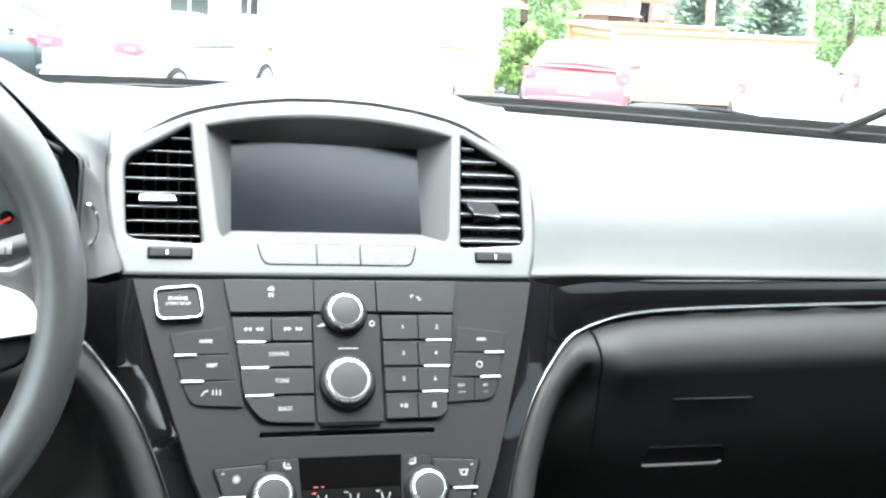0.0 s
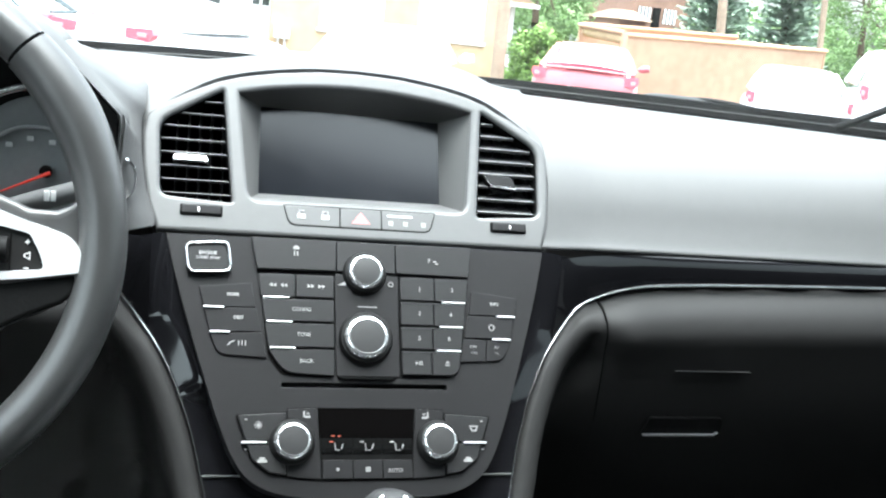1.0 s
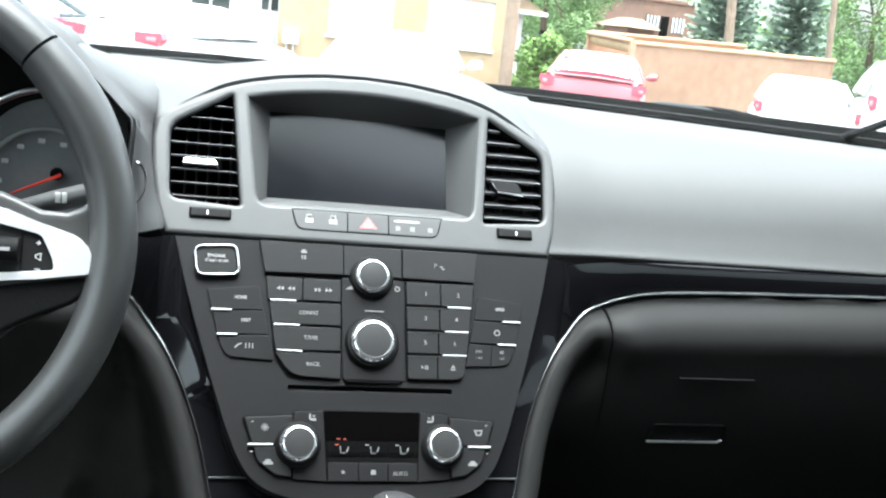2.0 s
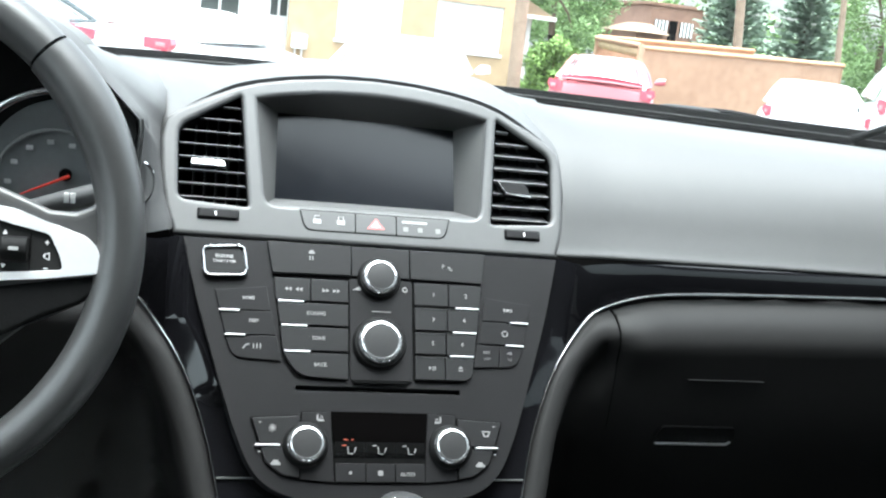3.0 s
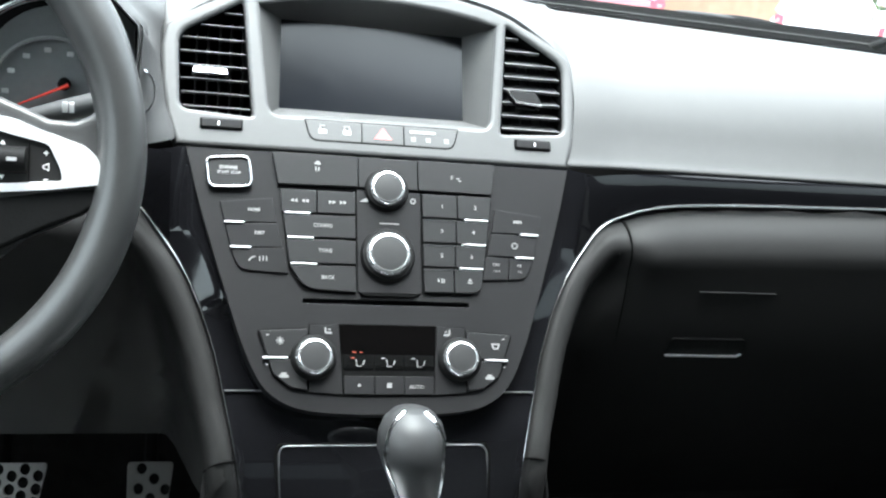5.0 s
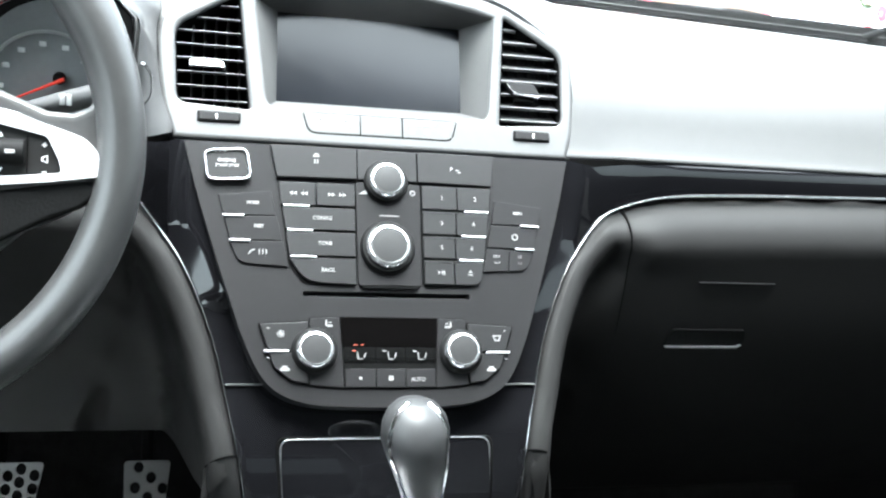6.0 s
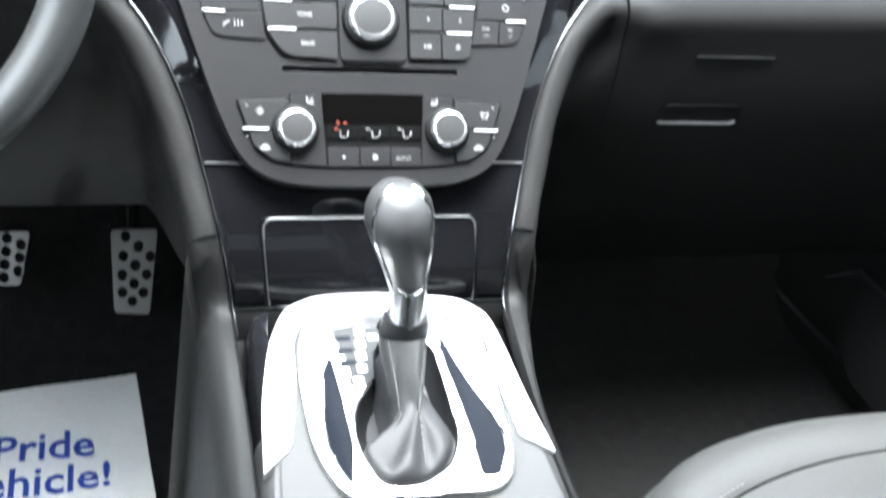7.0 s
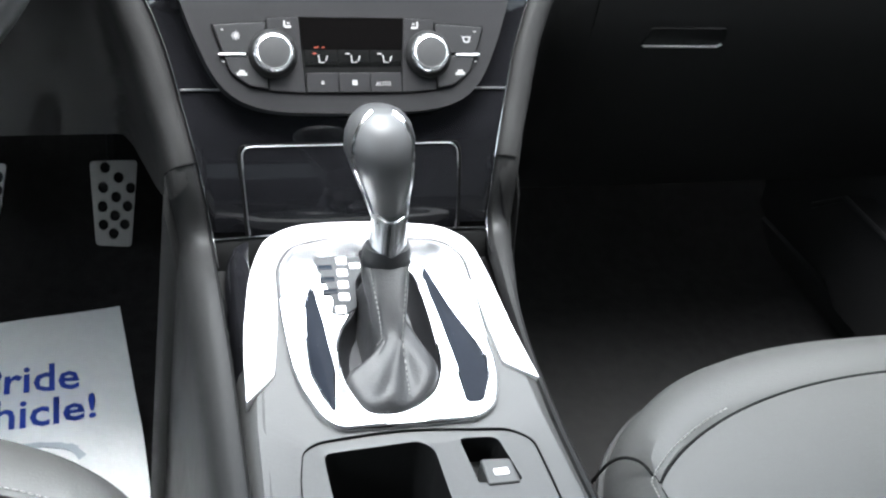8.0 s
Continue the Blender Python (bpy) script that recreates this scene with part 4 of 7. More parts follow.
# right pad: number keys
R_ROWS = [(0.0470, 0.0285), (0.0265, 0.0084), (0.0064, -0.0108), (-0.0128, -0.0312)]
R_OUT = lambda v: 0.0760 + 0.0080 * (v + 0.012) / 0.057
shadow_gap([(0.0275, -0.0335), (0.066, -0.0325), (0.0755, -0.018), (0.0848, 0.0468), (0.0275, 0.0478)], 0.0006)
for i, (a, b) in enumerate(R_ROWS):
    m = 0.0562 - 0.0014 * i
    for j, (x0, x1) in enumerate(((0.0283, m - 0.0004), (m + 0.0004, R_OUT((a + b) / 2)))):
        rad = [0.0008, 0.009 if (i == 3 and j == 1) else 0.0008, 0.0008, 0.0008]
        k = button([(x0, b), (x1 - (0.001 if j else 0), b), (x1 + (0.001 if j else 0), a), (x0, a)], rad)
        c = (x0 + x1) / 2 + (0.002 if not j else 0.001)
        if i < 3:
            lettering("lettering", str(2 * i + j + 1), 0.0047, on_stack, M_PRINT, k, c, (a + b) / 2, 0.0031, bold=0.00004)
        elif j == 0:
            for q, dd in ((c - 0.0022, 1), (c + 0.0002, 0), (c + 0.0018, 0)):
                part("play_mark", plate([Vector((q - 0.0004, -0.0236)), Vector((q + 0.0004, -0.0236)), Vector((q + 0.0004, -0.0204)), Vector((q - 0.0004, -0.0204))] if not dd else [Vector((q - 0.0008, -0.0236)), Vector((q + 0.0011, -0.022)), Vector((q - 0.0008, -0.0204))], 0.003, 0.0034, on_stack), M_PRINT, k)
        else:
            part("eject_mark", joined(plate([Vector((c - 0.0018, -0.0217)), Vector((c + 0.0018, -0.0217)), Vector((c, -0.0195))], 0.003, 0.0034, on_stack), block(c - 0.0018, c + 0.0018, -0.0236, -0.0227, 0.003, 0.0034, place=on_stack)), M_PRINT, k)
    if i < 3:
        v = (b + R_ROWS[i + 1][0]) / 2
        part("silver_bar", block(R_OUT(v) - 0.0195, R_OUT(v) - 0.0005, v - 0.0005, v + 0.0006, 0.0, 0.0038, 0.0003, place=on_stack), M_BARS, radio, "silver bar")
        part("dark_groove", block(0.0283, R_OUT(v) - 0.0195, v - 0.0009, v + 0.0009, 0.0, 0.0012, place=on_stack), M_GAP, radio)
        part("groove_edge", block(0.0283, R_OUT(v) - 0.0195, v - 0.0018, v - 0.0010, 0.0, 0.0034, place=on_stack), M_KNOBFACE, radio)

# middle piece and its marks
mid = part("middle_piece", plate(rounded([(-0.0225, -0.033), (0.0258, -0.033), (0.0272, 0.0478), (-0.0236, 0.0478)], 0.002), -0.001, 0.0016, on_stack, bevel=0.0006), M_STACK, radio)
part("middle_lip", plate(rounded([(-0.018, -0.0352), (0.02, -0.0352), (0.024, -0.0334), (-0.022, -0.0334)], 0.001), -0.001, 0.0025, on_stack, bevel=0.001), M_GAP, radio)
part("volume_mark", plate([Vector((-0.0212, 0.0386)), Vector((-0.0145, 0.0386)), Vector((-0.0145, 0.0425))], 0.0016, 0.0021, on_stack), M_PRINT, mid)
part("power_mark", plate(circle(0.0209, 0.041, 0.0022, 16), 0.0016, 0.0021, on_stack, holes=[circle(0.0209, 0.041, 0.0014, 12)]), M_PRINT, mid)
part("dash_mark", block(-0.0055, 0.0095, 0.0215, 0.0223, 0.0016, 0.0021, place=on_stack), M_PRINT, mid)


def dial_knob(u, v, r, high, parent):
    at = lambda a, b, w: on_stack(u + a, v + b, w)
    k = part("rotary_knob", lathe([(0.0, 0.0), (r * 1.3, 0.0), (r * 1.32, 0.003), (r * 1.22, 0.006), (r * 1.12, high * 0.6), (r * 1.1, high * 0.72), (0.0, high * 0.72)], at, 48), M_RUBBER, parent, "black rotary knob with a chrome ring")
    part("chrome_ring", lathe([(r * 0.8, high * 0.7), (r * 1.08, high * 0.70), (r * 1.05, high * 0.8), (r * 0.98, high * 0.94), (r * 0.90, high * 1.03), (r * 0.85, high * 1.04), (r * 0.82, high * 0.98)], at, 48), M_RINGS, k)
    part("knob_face", lathe([(0.0, high * 0.6), (r * 0.83, high * 0.6), (r * 0.83, high * 1.0), (r * 0.78, high * 1.015), (0.0, high * 1.0)], at, 48), M_KNOBFACE, k)
    for a in range(0, 360, 30):
        c, s = math.cos(radians(a)), math.sin(radians(a))
        part("grip_notch", block(-0.0004, 0.0004, -r * 0.02, r * 0.075, high * 0.7, high * 0.93, place=lambda x, y, w: on_stack(u + (r * 1.0 + y) * c - x * s, v + (r * 1.0 + y) * s + x * c, w)), M_RUBBER, k)
    return k


dial_knob(0.0, 0.0490, 0.0131, 0.0105, radio)
dial_knob(0.0, -0.0034, 0.0160, 0.0105, radio)

# side pads
for side in (-1, 1):
    s_out = lambda v: side * (0.1175 + 0.0085 * (v - 0.0) / 0.033)
    s_in = lambda v: side * (0.0795 + 0.0048 * v / 0.02)
    rows = [(0.0335, 0.0186), (0.0168, -0.0004), (-0.0022, -0.018)]
    texts = ["HOME", "DEST", ""] if side < 0 else ["INFO", "", ""]
    for i, (a, b) in enumerate(rows):
        ob, oa = s_out(b), s_out(a)
        top_in = a + (0.0045 if i == 0 else 0.0015 if side < 0 else 0.001)
        if i == 2:
            ob = side * 0.1115
        quad = [(s_in(b), b - (0.002 if i == 2 else 0)), (ob, b), (oa, a), (s_in(a), top_in)]
        cells = [quad]
        if i == 2 and side > 0:
            cells = [[(s_in(b), b - 0.002), (0.0955, b - 0.001), (0.0975, a), (s_in(a), top_in)], [(0.0963, b - 0.001), (ob, b), (oa, a), (0.0983, a)]]
        for n, cell in enumerate(cells):
            rad = [0.0008, 0.009 if i == 2 and (side < 0 or n == 1) else 0.002 if i == 0 else 0.0008, 0.0008, 0.0008]
            k = button(cell if side > 0 else cell[::-1], rad if side > 0 else rad[::-1], top=0.0018, mat=M_STACK, name="side_button")
            c = sum(p[0] for p in cell) / 4
            if texts[i]:
                lettering("lettering", texts[i], 0.0033, on_stack, M_PRINT, k, c + (0.004 if side < 0 else 0.001), (a + b) / 2 + 0.002, 0.0019, spread=0.95, bold=0.00015)
            elif side > 0 and i == 1:
                part("clock_mark", plate(circle(c + 0.002, 0.0085, 0.0026, 16), 0.0018, 0.0022, on_stack, holes=[circle(c + 0.002, 0.0085, 0.0018, 12)]), M_PRINT, k)
            elif side > 0:
                lettering("lettering", "FAV" if n == 0 else "AS", 0.0033, on_stack, M_PRINT, k, c, -0.0075, 0.0019, bold=0.0)
                lettering("lettering", "1-2-3" if n == 0 else "1-2", 0.0024, on_stack, M_PRINT, k, c, -0.0125, 0.0019)
            else:
                part("phone_mark", tube([on_stack(-0.104, -0.0115, 0.002), on_stack(-0.102, -0.0088, 0.002), on_stack(-0.0992, -0.0078, 0.002)], 0.0006, 5), M_PRINT, k)
                for q in (-0.096, -0.0935, -0.091):
                    part("voice_mark", block(q - 0.0004, q + 0.0004, -0.0112, -0.0074, 0.0018, 0.0022, place=on_stack), M_PRINT, k)
        if i < 2:
            v = (b + rows[i + 1][0]) / 2
            x0, x1 = sorted((s_out(v) + side * 0.0006, s_out(v) - side * 0.0145))
            part("silver_bar", block(x0, x1, v - 0.0006, v + 0.0007, 0.0, 0.0032, 0.0004, place=on_stack), M_BARS, radio, "silver bar")

# start button
START = [(-0.1352, 0.0428), (-0.1018, 0.0448), (-0.1052, 0.0702), (-0.1382, 0.0672)]
c0 = (-0.1201, 0.0563)
ring_o, ring_i = rounded(START, 0.007, 6), rounded([(c0[0] + (x - c0[0]) * 0.89, c0[1] + (y - c0[1]) * 0.86) for x, y in START], 0.005, 6)
start = part("start_button", plate(ring_i, -0.001, 0.003, on_stack, bevel=0.001), M_BUTTON, radio, "engine start button")
part("chrome_ring", plate(ring_o, -0.001, 0.005, on_stack, holes=[ring_i], bevel=0.0011, seg=3), M_CHROME, start)
lettering("lettering", "ENGINE", 0.0038, on_stack, M_GREY_PRINT, start, -0.1205, 0.0598, 0.0031, bold=0.0)
lettering("lettering", "START STOP", 0.0031, on_stack, M_GREY_PRINT, start, -0.1202, 0.0558, 0.0031, bold=0.0)

# disc slot
part("disc_slot", plate(inset(SLOT, 1.02, 0.0, -0.04), -0.016, -0.012, on_stack), M_GAP, radio, "dark disc slot")

# climate controls
CL = [(0.0, -0.0565), (0.0595, -0.0573), (0.0600, -0.0600), (0.0965, -0.0623), (0.0965, -0.066), (0.0855, -0.0955), (0.0725, -0.1055), (0.052, -0.1095), (0.0, -0.1108)]
CLO = [Vector(p) for p in CL] + [Vector((-u, v)) for u, v in reversed(CL[1:-1])]
part("climate_gap", plate(CLO, -0.001, 0.0005, on_stack), M_GAP, radio)
for side in (-1, 1):
    f = lambda pts: [(side * u, v) for u, v in pts][::side]
    up = button(f([(0.0605, -0.0612), (0.0955, -0.0633), (0.0893, -0.0818), (0.0605, -0.0818)]), 0.001)
    dn = button(f([(0.0605, -0.0840), (0.0885, -0.0840), (0.0848, -0.0950), (0.0722, -0.1045), (0.0605, -0.1062)]), 0.001)
    part("seat_heat_button", plate(rounded(f([(0.0375, -0.0575), (0.0592, -0.0582), (0.0592, -0.1075), (0.0345, -0.1095)]), 0.0008), -0.001, 0.0018, on_stack, bevel=0.0005), M_STACK, radio)
    part("seat_mark", joined(block(side * 0.0472 - 0.0006, side * 0.0472 + 0.0006, -0.0640, -0.0598, 0.0017, 0.0022, place=on_stack), block(side * 0.0447 - 0.0021, side * 0.0447 + 0.0021, -0.0648, -0.0632, 0.0017, 0.0022, place=on_stack), block(side * 0.0437 - 0.0003, side * 0.0437 + 0.0003, -0.0622, -0.0608, 0.0017, 0.0022, place=on_stack), block(side * 0.0449 - 0.0003, side * 0.0449 + 0.0003, -0.0622, -0.0608, 0.0017, 0.0022, place=on_stack)), M_PRINT, radio)
    x0, x1 = sorted((side * 0.0745, side * 0.0925))
    part("silver_bar", block(x0, x1, -0.0837, -0.0823, 0.0, 0.004, 0.0004, place=on_stack), M_BARS, radio, "silver bar")
    if side < 0:
        for a in range(0, 180, 45):
            c, s = math.cos(radians(a)) * 0.003, math.sin(radians(a)) * 0.003
            part("snow_mark", tube([on_stack(-0.0805 - c, -0.0705 - s, 0.0032), on_stack(-0.0805 + c, -0.0705 + s, 0.0032)], 0.0004, 4), M_PRINT, up)
    else:
        part("screen_mark", plate([Vector(p) for p in ((0.081, -0.0745), (0.085, -0.0745), (0.0865, -0.070), (0.0795, -0.070))], 0.003, 0.0034, on_stack, holes=[[Vector(p) for p in ((0.082, -0.0735), (0.084, -0.0735), (0.0852, -0.071), (0.0808, -0.071))]]), M_PRINT, up)
    part("small_mark", joined(block(side * 0.0775 - 0.0035, side * 0.0775 + 0.0035, -0.0975, -0.0955, 0.003, 0.0034, place=on_stack), block(side * 0.0775 - 0.002, side * 0.0775 + 0.002, -0.0955, -0.0938, 0.003, 0.0034, place=on_stack)), M_PRINT, dn)
    for v in (-0.0665, -0.088):
        part("lamp_dot", block(side * 0.0895 - 0.001, side * 0.0895 + 0.001, v - 0.0004, v + 0.0004, 0.003, 0.0033, place=on_stack), M_PRINT, up if v > -0.08 else dn)
    dial_knob(side * 0.0542 - (0.0018 if side < 0 else 0.0), -0.0826, 0.0128, 0.0115, radio)
lcd = part("climate_display", plate(rounded([(-0.0355, -0.0792), (0.0355, -0.0792), (0.0366, -0.0568), (-0.0366, -0.0568)], 0.0006), -0.001, 0.0012, on_stack, bevel=0.0004), M_LCD, radio, "black glass display")
for i, (x0, x1) in enumerate(((-0.0340, -0.0112), (-0.0106, 0.0112), (0.0118, 0.0345))):
    roll = ((-0.0796, 0.002), (-0.0858, 0.0021), (-0.088, 0.0019), (-0.09, 0.0012), (-0.092, 0.0002), (-0.0938, -0.001), (-0.0948, -0.0018))
    k = part("air_button", loft([[on_stack(x0 + (x1 - x0) * j / 6, v, w) for j in range(7)] for v, w in roll]), M_AIR, radio, "glossy black button", sharp=80)
    c = (x0 + x1) / 2
    part("figure_bar", joined(tube([on_stack(c - 0.002, -0.0835, 0.0026), on_stack(c - 0.0015, -0.0885, 0.0026), on_stack(c + 0.002, -0.0885, 0.0026)], 0.00045, 5), tube([on_stack(c + 0.0042, -0.084, 0.0026), on_stack(c + 0.003, -0.0875, 0.0026)], 0.00045, 5)), M_PRINT, k)
    part("small_lamp", block(c - 0.006, c - 0.003, -0.0828, -0.0820, 0.002, 0.0025, place=on_stack), M_RED_LIT if i == 0 else M_PRINT, k)
part("red_readout", joined(block(-0.0272, -0.0242, -0.0784, -0.0775, 0.0012, 0.0016, place=on_stack), block(-0.0218, -0.0198, -0.0784, -0.0776, 0.0012, 0.0016, place=on_stack)), M_RED_LIT, lcd)
for i, (x0, x1) in enumerate(((-0.0335, -0.0112), (-0.0106, 0.0112), (0.0118, 0.0340))):
    k = button([(x0, -0.1092), (x1, -0.1092), (x1, -0.0956), (x0, -0.0956)], 0.0006, 0.002, mat=M_STACK, name="fan_button")
    c = (x0 + x1) / 2
    if i == 2:
        lettering("lettering", "AUTO", 0.0042, on_stack, M_PRINT, k, c - 0.002, -0.1035, 0.0021, bold=0.0, spread=0.95)
    else:
        r = 0.0012 if i == 0 else 0.0021
        for a in range(0, 360, 90):
            x, y = c + r * 0.6 * math.cos(radians(a + 45)), -0.1025 + r * 0.6 * math.sin(radians(a + 45))
            part("fan_mark", plate(circle(x, y, r * 0.5, 8), 0.002, 0.0024, on_stack), M_PRINT, k)

# ---- steering wheel ----
WC = Vector((-0.3574, 0.736, 1.0001))
WT = 0.26
W_N, W_V = Vector((0, -math.cos(WT), math.sin(WT))), Vector((0, math.sin(WT), math.cos(WT)))


def on_wheel(u, v, w=0.0):
    return WC + Vector((u, 0, 0)) + v * W_V + w * W_N


wheel = thing("steering_wheel", tuple(WC + 0.1 * -W_N), "black leather steering wheel with silver spoke trim", "steering wheel")


def rim(a0, a1, n, grow=1.0, swell=None):
    rings = []
    for i in range(n + 1):
        a = a0 + (a1 - a0) * i / n
        r = 0.0148 * grow * (1 + (swell(a) if swell else 0))
        c, s = math.cos(a), math.sin(a)
        rings.append([on_wheel((0.166 + r * 1.02 * math.cos(b)) * c, (0.166 + r * 1.02 * math.cos(b)) * s, r * 1.1 * math.sin(b)) for b in [2 * math.pi * j / 18 for j in range(18)]])
    return loft(rings, closed=True)


thumb = lambda a: 0.13 * math.exp(-((a - radians(32)) / 0.22) ** 2) + 0.16 * math.exp(-((a - radians(148)) / 0.22) ** 2)
part("rim_grip", rim(radians(-62), radians(46), 60, swell=thumb), M_LEATHER, wheel, "black leather grip")
part("rim_top", rim(radians(46.8), radians(133.2), 40, 0.985), M_LEATHER, wheel)
part("rim_grip", rim(radians(134), radians(242), 60, swell=thumb), M_LEATHER, wheel, "black leather grip")
part("rim_foot", rim(radians(242.8), radians(297.2), 30, 0.985), M_LEATHER, wheel)
part("rim_core", rim(0, 2 * math.pi, 60, 0.9), M_GAP, wheel)

HUB = [(0.0, 0.052), (0.05, 0.044), (0.0863, 0.035), (0.11, 0.0257), (0.122, 0.0205), (0.1371, 0.02), (0.1463, 0.0242), (0.1545, 0.036), (0.163, 0.002), (0.157, -0.024), (0.148, -0.035), (0.128, -0.046), (0.108, -0.055), (0.085, -0.075), (0.06, -0.1), (0.045, -0.125), (0.04, -0.152), (0.0, -0.156)]
HUBO = [Vector(p) for p in HUB] + [Vector((-u, v)) for u, v in reversed(HUB[1:-1])]
part("hub", plate(HUBO, -0.03, 0.004, on_wheel, bevel=0.006, seg=4), M_LEATHER, wheel)
for side in (-1, 1):
    sil = [(0.07, 0.0235), (0.1038, 0.0188), (0.1208, 0.0125), (0.1449, 0.0048), (0.1528, -0.003), (0.1564, -0.0184), (0.1233, -0.0233), (0.07, -0.0288)]
    pad = [(0.08, 0.0145), (0.1023, 0.0092), (0.1233, 0.0045), (0.1303, -0.0093), (0.1322, -0.0174), (0.11, -0.0195), (0.08, -0.022)]
    o = [(side * u, v) for u, v in sil][::-side]
    h = [(side * u, v) for u, v in pad][::-side]
    spoke = part("spoke_trim", plate(rounded(o, [0.004] * 8), -0.004, 0.0095, on_wheel, bevel=0.003, seg=4, holes=[rounded(h, 0.003)]), M_SPOKE, wheel, "silver spoke trim")
    part("control_pad", plate(rounded(h, 0.003), -0.004, 0.0075, on_wheel, bevel=0.001), M_KNEE, wheel)
    u = side * 0.1033
    part("roller", tube([on_wheel(u - 0.0077, -0.0058, 0.0072), on_wheel(u - 0.0071, -0.0058, 0.0072), on_wheel(u + 0.0071, -0.0058, 0.0072), on_wheel(u + 0.0077, -0.0058, 0.0072)], [0.0074, 0.0081, 0.0081, 0.0074], 20), M_RUBBER, wheel)
    part("roller_mark", block(u - 0.0028, u + 0.0028, -0.0068, -0.0046, 0.0148, 0.0157, place=on_wheel), M_GREY_PRINT, wheel)
    part("pad_split", block(side * 0.1123 - 0.0004, side * 0.1123 + 0.0004, -0.021, 0.0045, 0.0073, 0.0079, place=on_wheel), M_GAP, wheel)
    q = side * 0.122
    part("plus_mark", joined(block(q - 0.0015, q + 0.0015, -0.0011, -0.0005, 0.0074, 0.0083, place=on_wheel), block(q - 0.0003, q + 0.0003, -0.0023, 0.0007, 0.0074, 0.0083, place=on_wheel)), M_WHITE, wheel)
    part("speaker_mark", plate([Vector((q - 0.0018, -0.0102)), Vector((q + 0.0019, -0.0118)), Vector((q + 0.0019, -0.0068)), Vector((q - 0.0018, -0.0083))], 0.0074, 0.0079, on_wheel, holes=[[Vector((q - 0.001, -0.01)), Vector((q + 0.0014, -0.011)), Vector((q + 0.0014, -0.0077)), Vector((q - 0.001, -0.0086))]]), M_WHITE, wheel)
    part("minus_mark", block(q - 0.0015, q + 0.0015, -0.0174, -0.0168, 0.0074, 0.0083, place=on_wheel), M_WHITE, wheel)
    part("arrow_mark", plate([Vector((side * 0.097 - 0.0015, 0.003)), Vector((side * 0.097 + 0.0015, 0.003)), Vector((side * 0.097, 0.006))], 0.0074, 0.0079, on_wheel), M_WHITE, wheel)
    part("arrow_mark", plate([Vector((side * 0.097 - 0.0015, -0.0155)), Vector((side * 0.097, -0.0182)), Vector((side * 0.097 + 0.0015, -0.0155))], 0.0074, 0.0079, on_wheel), M_WHITE, wheel)
lower = [(0.0, -0.035), (0.07, -0.034), (0.122, -0.025), (0.154, -0.0205), (0.1552, -0.028), (0.1435, -0.0385), (0.123, -0.047), (0.08, -0.07), (0.055, -0.1), (0.0, -0.11)]
lowo = [Vector(p) for p in lower] + [Vector((-u, v)) for u, v in reversed(lower[1:-1])]
part("lower_cover", plate(lowo, 0.0, 0.0065, on_wheel, bevel=0.003, seg=3), M_BLACK, wheel)
part("airbag_cover", plate(circle(0.0, 0.0, 0.072, 40), 0.0, 0.02, on_wheel, bevel=0.012, seg=5), M_LEATHER, wheel)
part("column", tube([WC - 0.02 * W_N, WC - 0.2 * W_N + Vector((0, 0, -0.01))], [0.045, 0.06], 20), M_BLACK, wheel)

# ---- floor console with the shifter ----
CZ = 0.713
console = thing("floor_console", (0, 0.5, 0.385), "grey plastic floor console between the seats", "floor console")


def on_top(u, v, w=0.0):
    """The console's top: u across, v ahead, w up; level by the tray, rising under the shifter."""
    return Vector((u, v, 0.7005 + 0.17 * max(0.0, v - 0.535) + w))


TRAY = rounded([(-0.052, 0.30), (0.0148, 0.30), (0.0155, 0.5285), (0.0086, 0.5372), (-0.052, 0.5348)], [0.004, 0.004, 0.004, 0.006, 0.006])
POCKET = rounded([(0.0345, 0.4985), (0.0616, 0.4975), (0.0568, 0.5345), (0.0325, 0.5362)], [0.002, 0.002, 0.006, 0.004])
for side in (-1, 1):
    rings = []
    for y, half, wide in ((0.10, 0.104, 0.11), (0.3, 0.103, 0.11), (0.42, 0.1025, 0.11), (0.5, 0.1015, 0.1095), (0.545, 0.1, 0.108), (0.57, 0.098, 0.1065), (0.59, 0.096, 0.1045), (0.61, 0.0955, 0.102), (0.63, 0.095, 0.0985), (0.66, 0.095, 0.095), (0.7, 0.094, 0.094), (0.716, 0.092, 0.092)):
        z = 0.7005 + 0.17 * max(0.0, y - 0.535) + 0.0005
        w = wide if side > 0 else half
        rings.append([Vector((side * (w + a), y, z + b)) for a, b in ((0.006, -0.16), (0.003, -0.06), (0.001, -0.028), (-0.0018, -0.0145), (-0.0058, -0.0065), (-0.0105, -0.0024), (-0.016, -0.0004))])
    part("console_side", loft(rings[:8]), M_CONSOLE, console)
    part("gloss_side", loft(rings[7:]), M_GLOSS, console, "piano black strip beside the shifter")
BOOT_CUT = [Vector(p) for p in ((-0.035, 0.555), (0.0385, 0.555), (0.0385, 0.684), (-0.035, 0.684))]
BODY = [Vector(p) for p in ((-0.092, 0.1), (0.096, 0.1), (0.096, 0.42), (0.095, 0.5), (0.0935, 0.545), (0.0915, 0.57), (0.0875, 0.59), (0.0835, 0.61), (0.083, 0.67), (0.07, 0.706), (0.05, 0.716), (-0.05, 0.716), (-0.066, 0.706), (-0.079, 0.67), (-0.0835, 0.6), (-0.0875, 0.56), (-0.09, 0.5), (-0.091, 0.42))]
part("console_top", plate(BODY, -0.03, -0.0005, on_top, holes=[TRAY, POCKET, BOOT_CUT]), M_CONSOLE, console, "grey plastic console top")
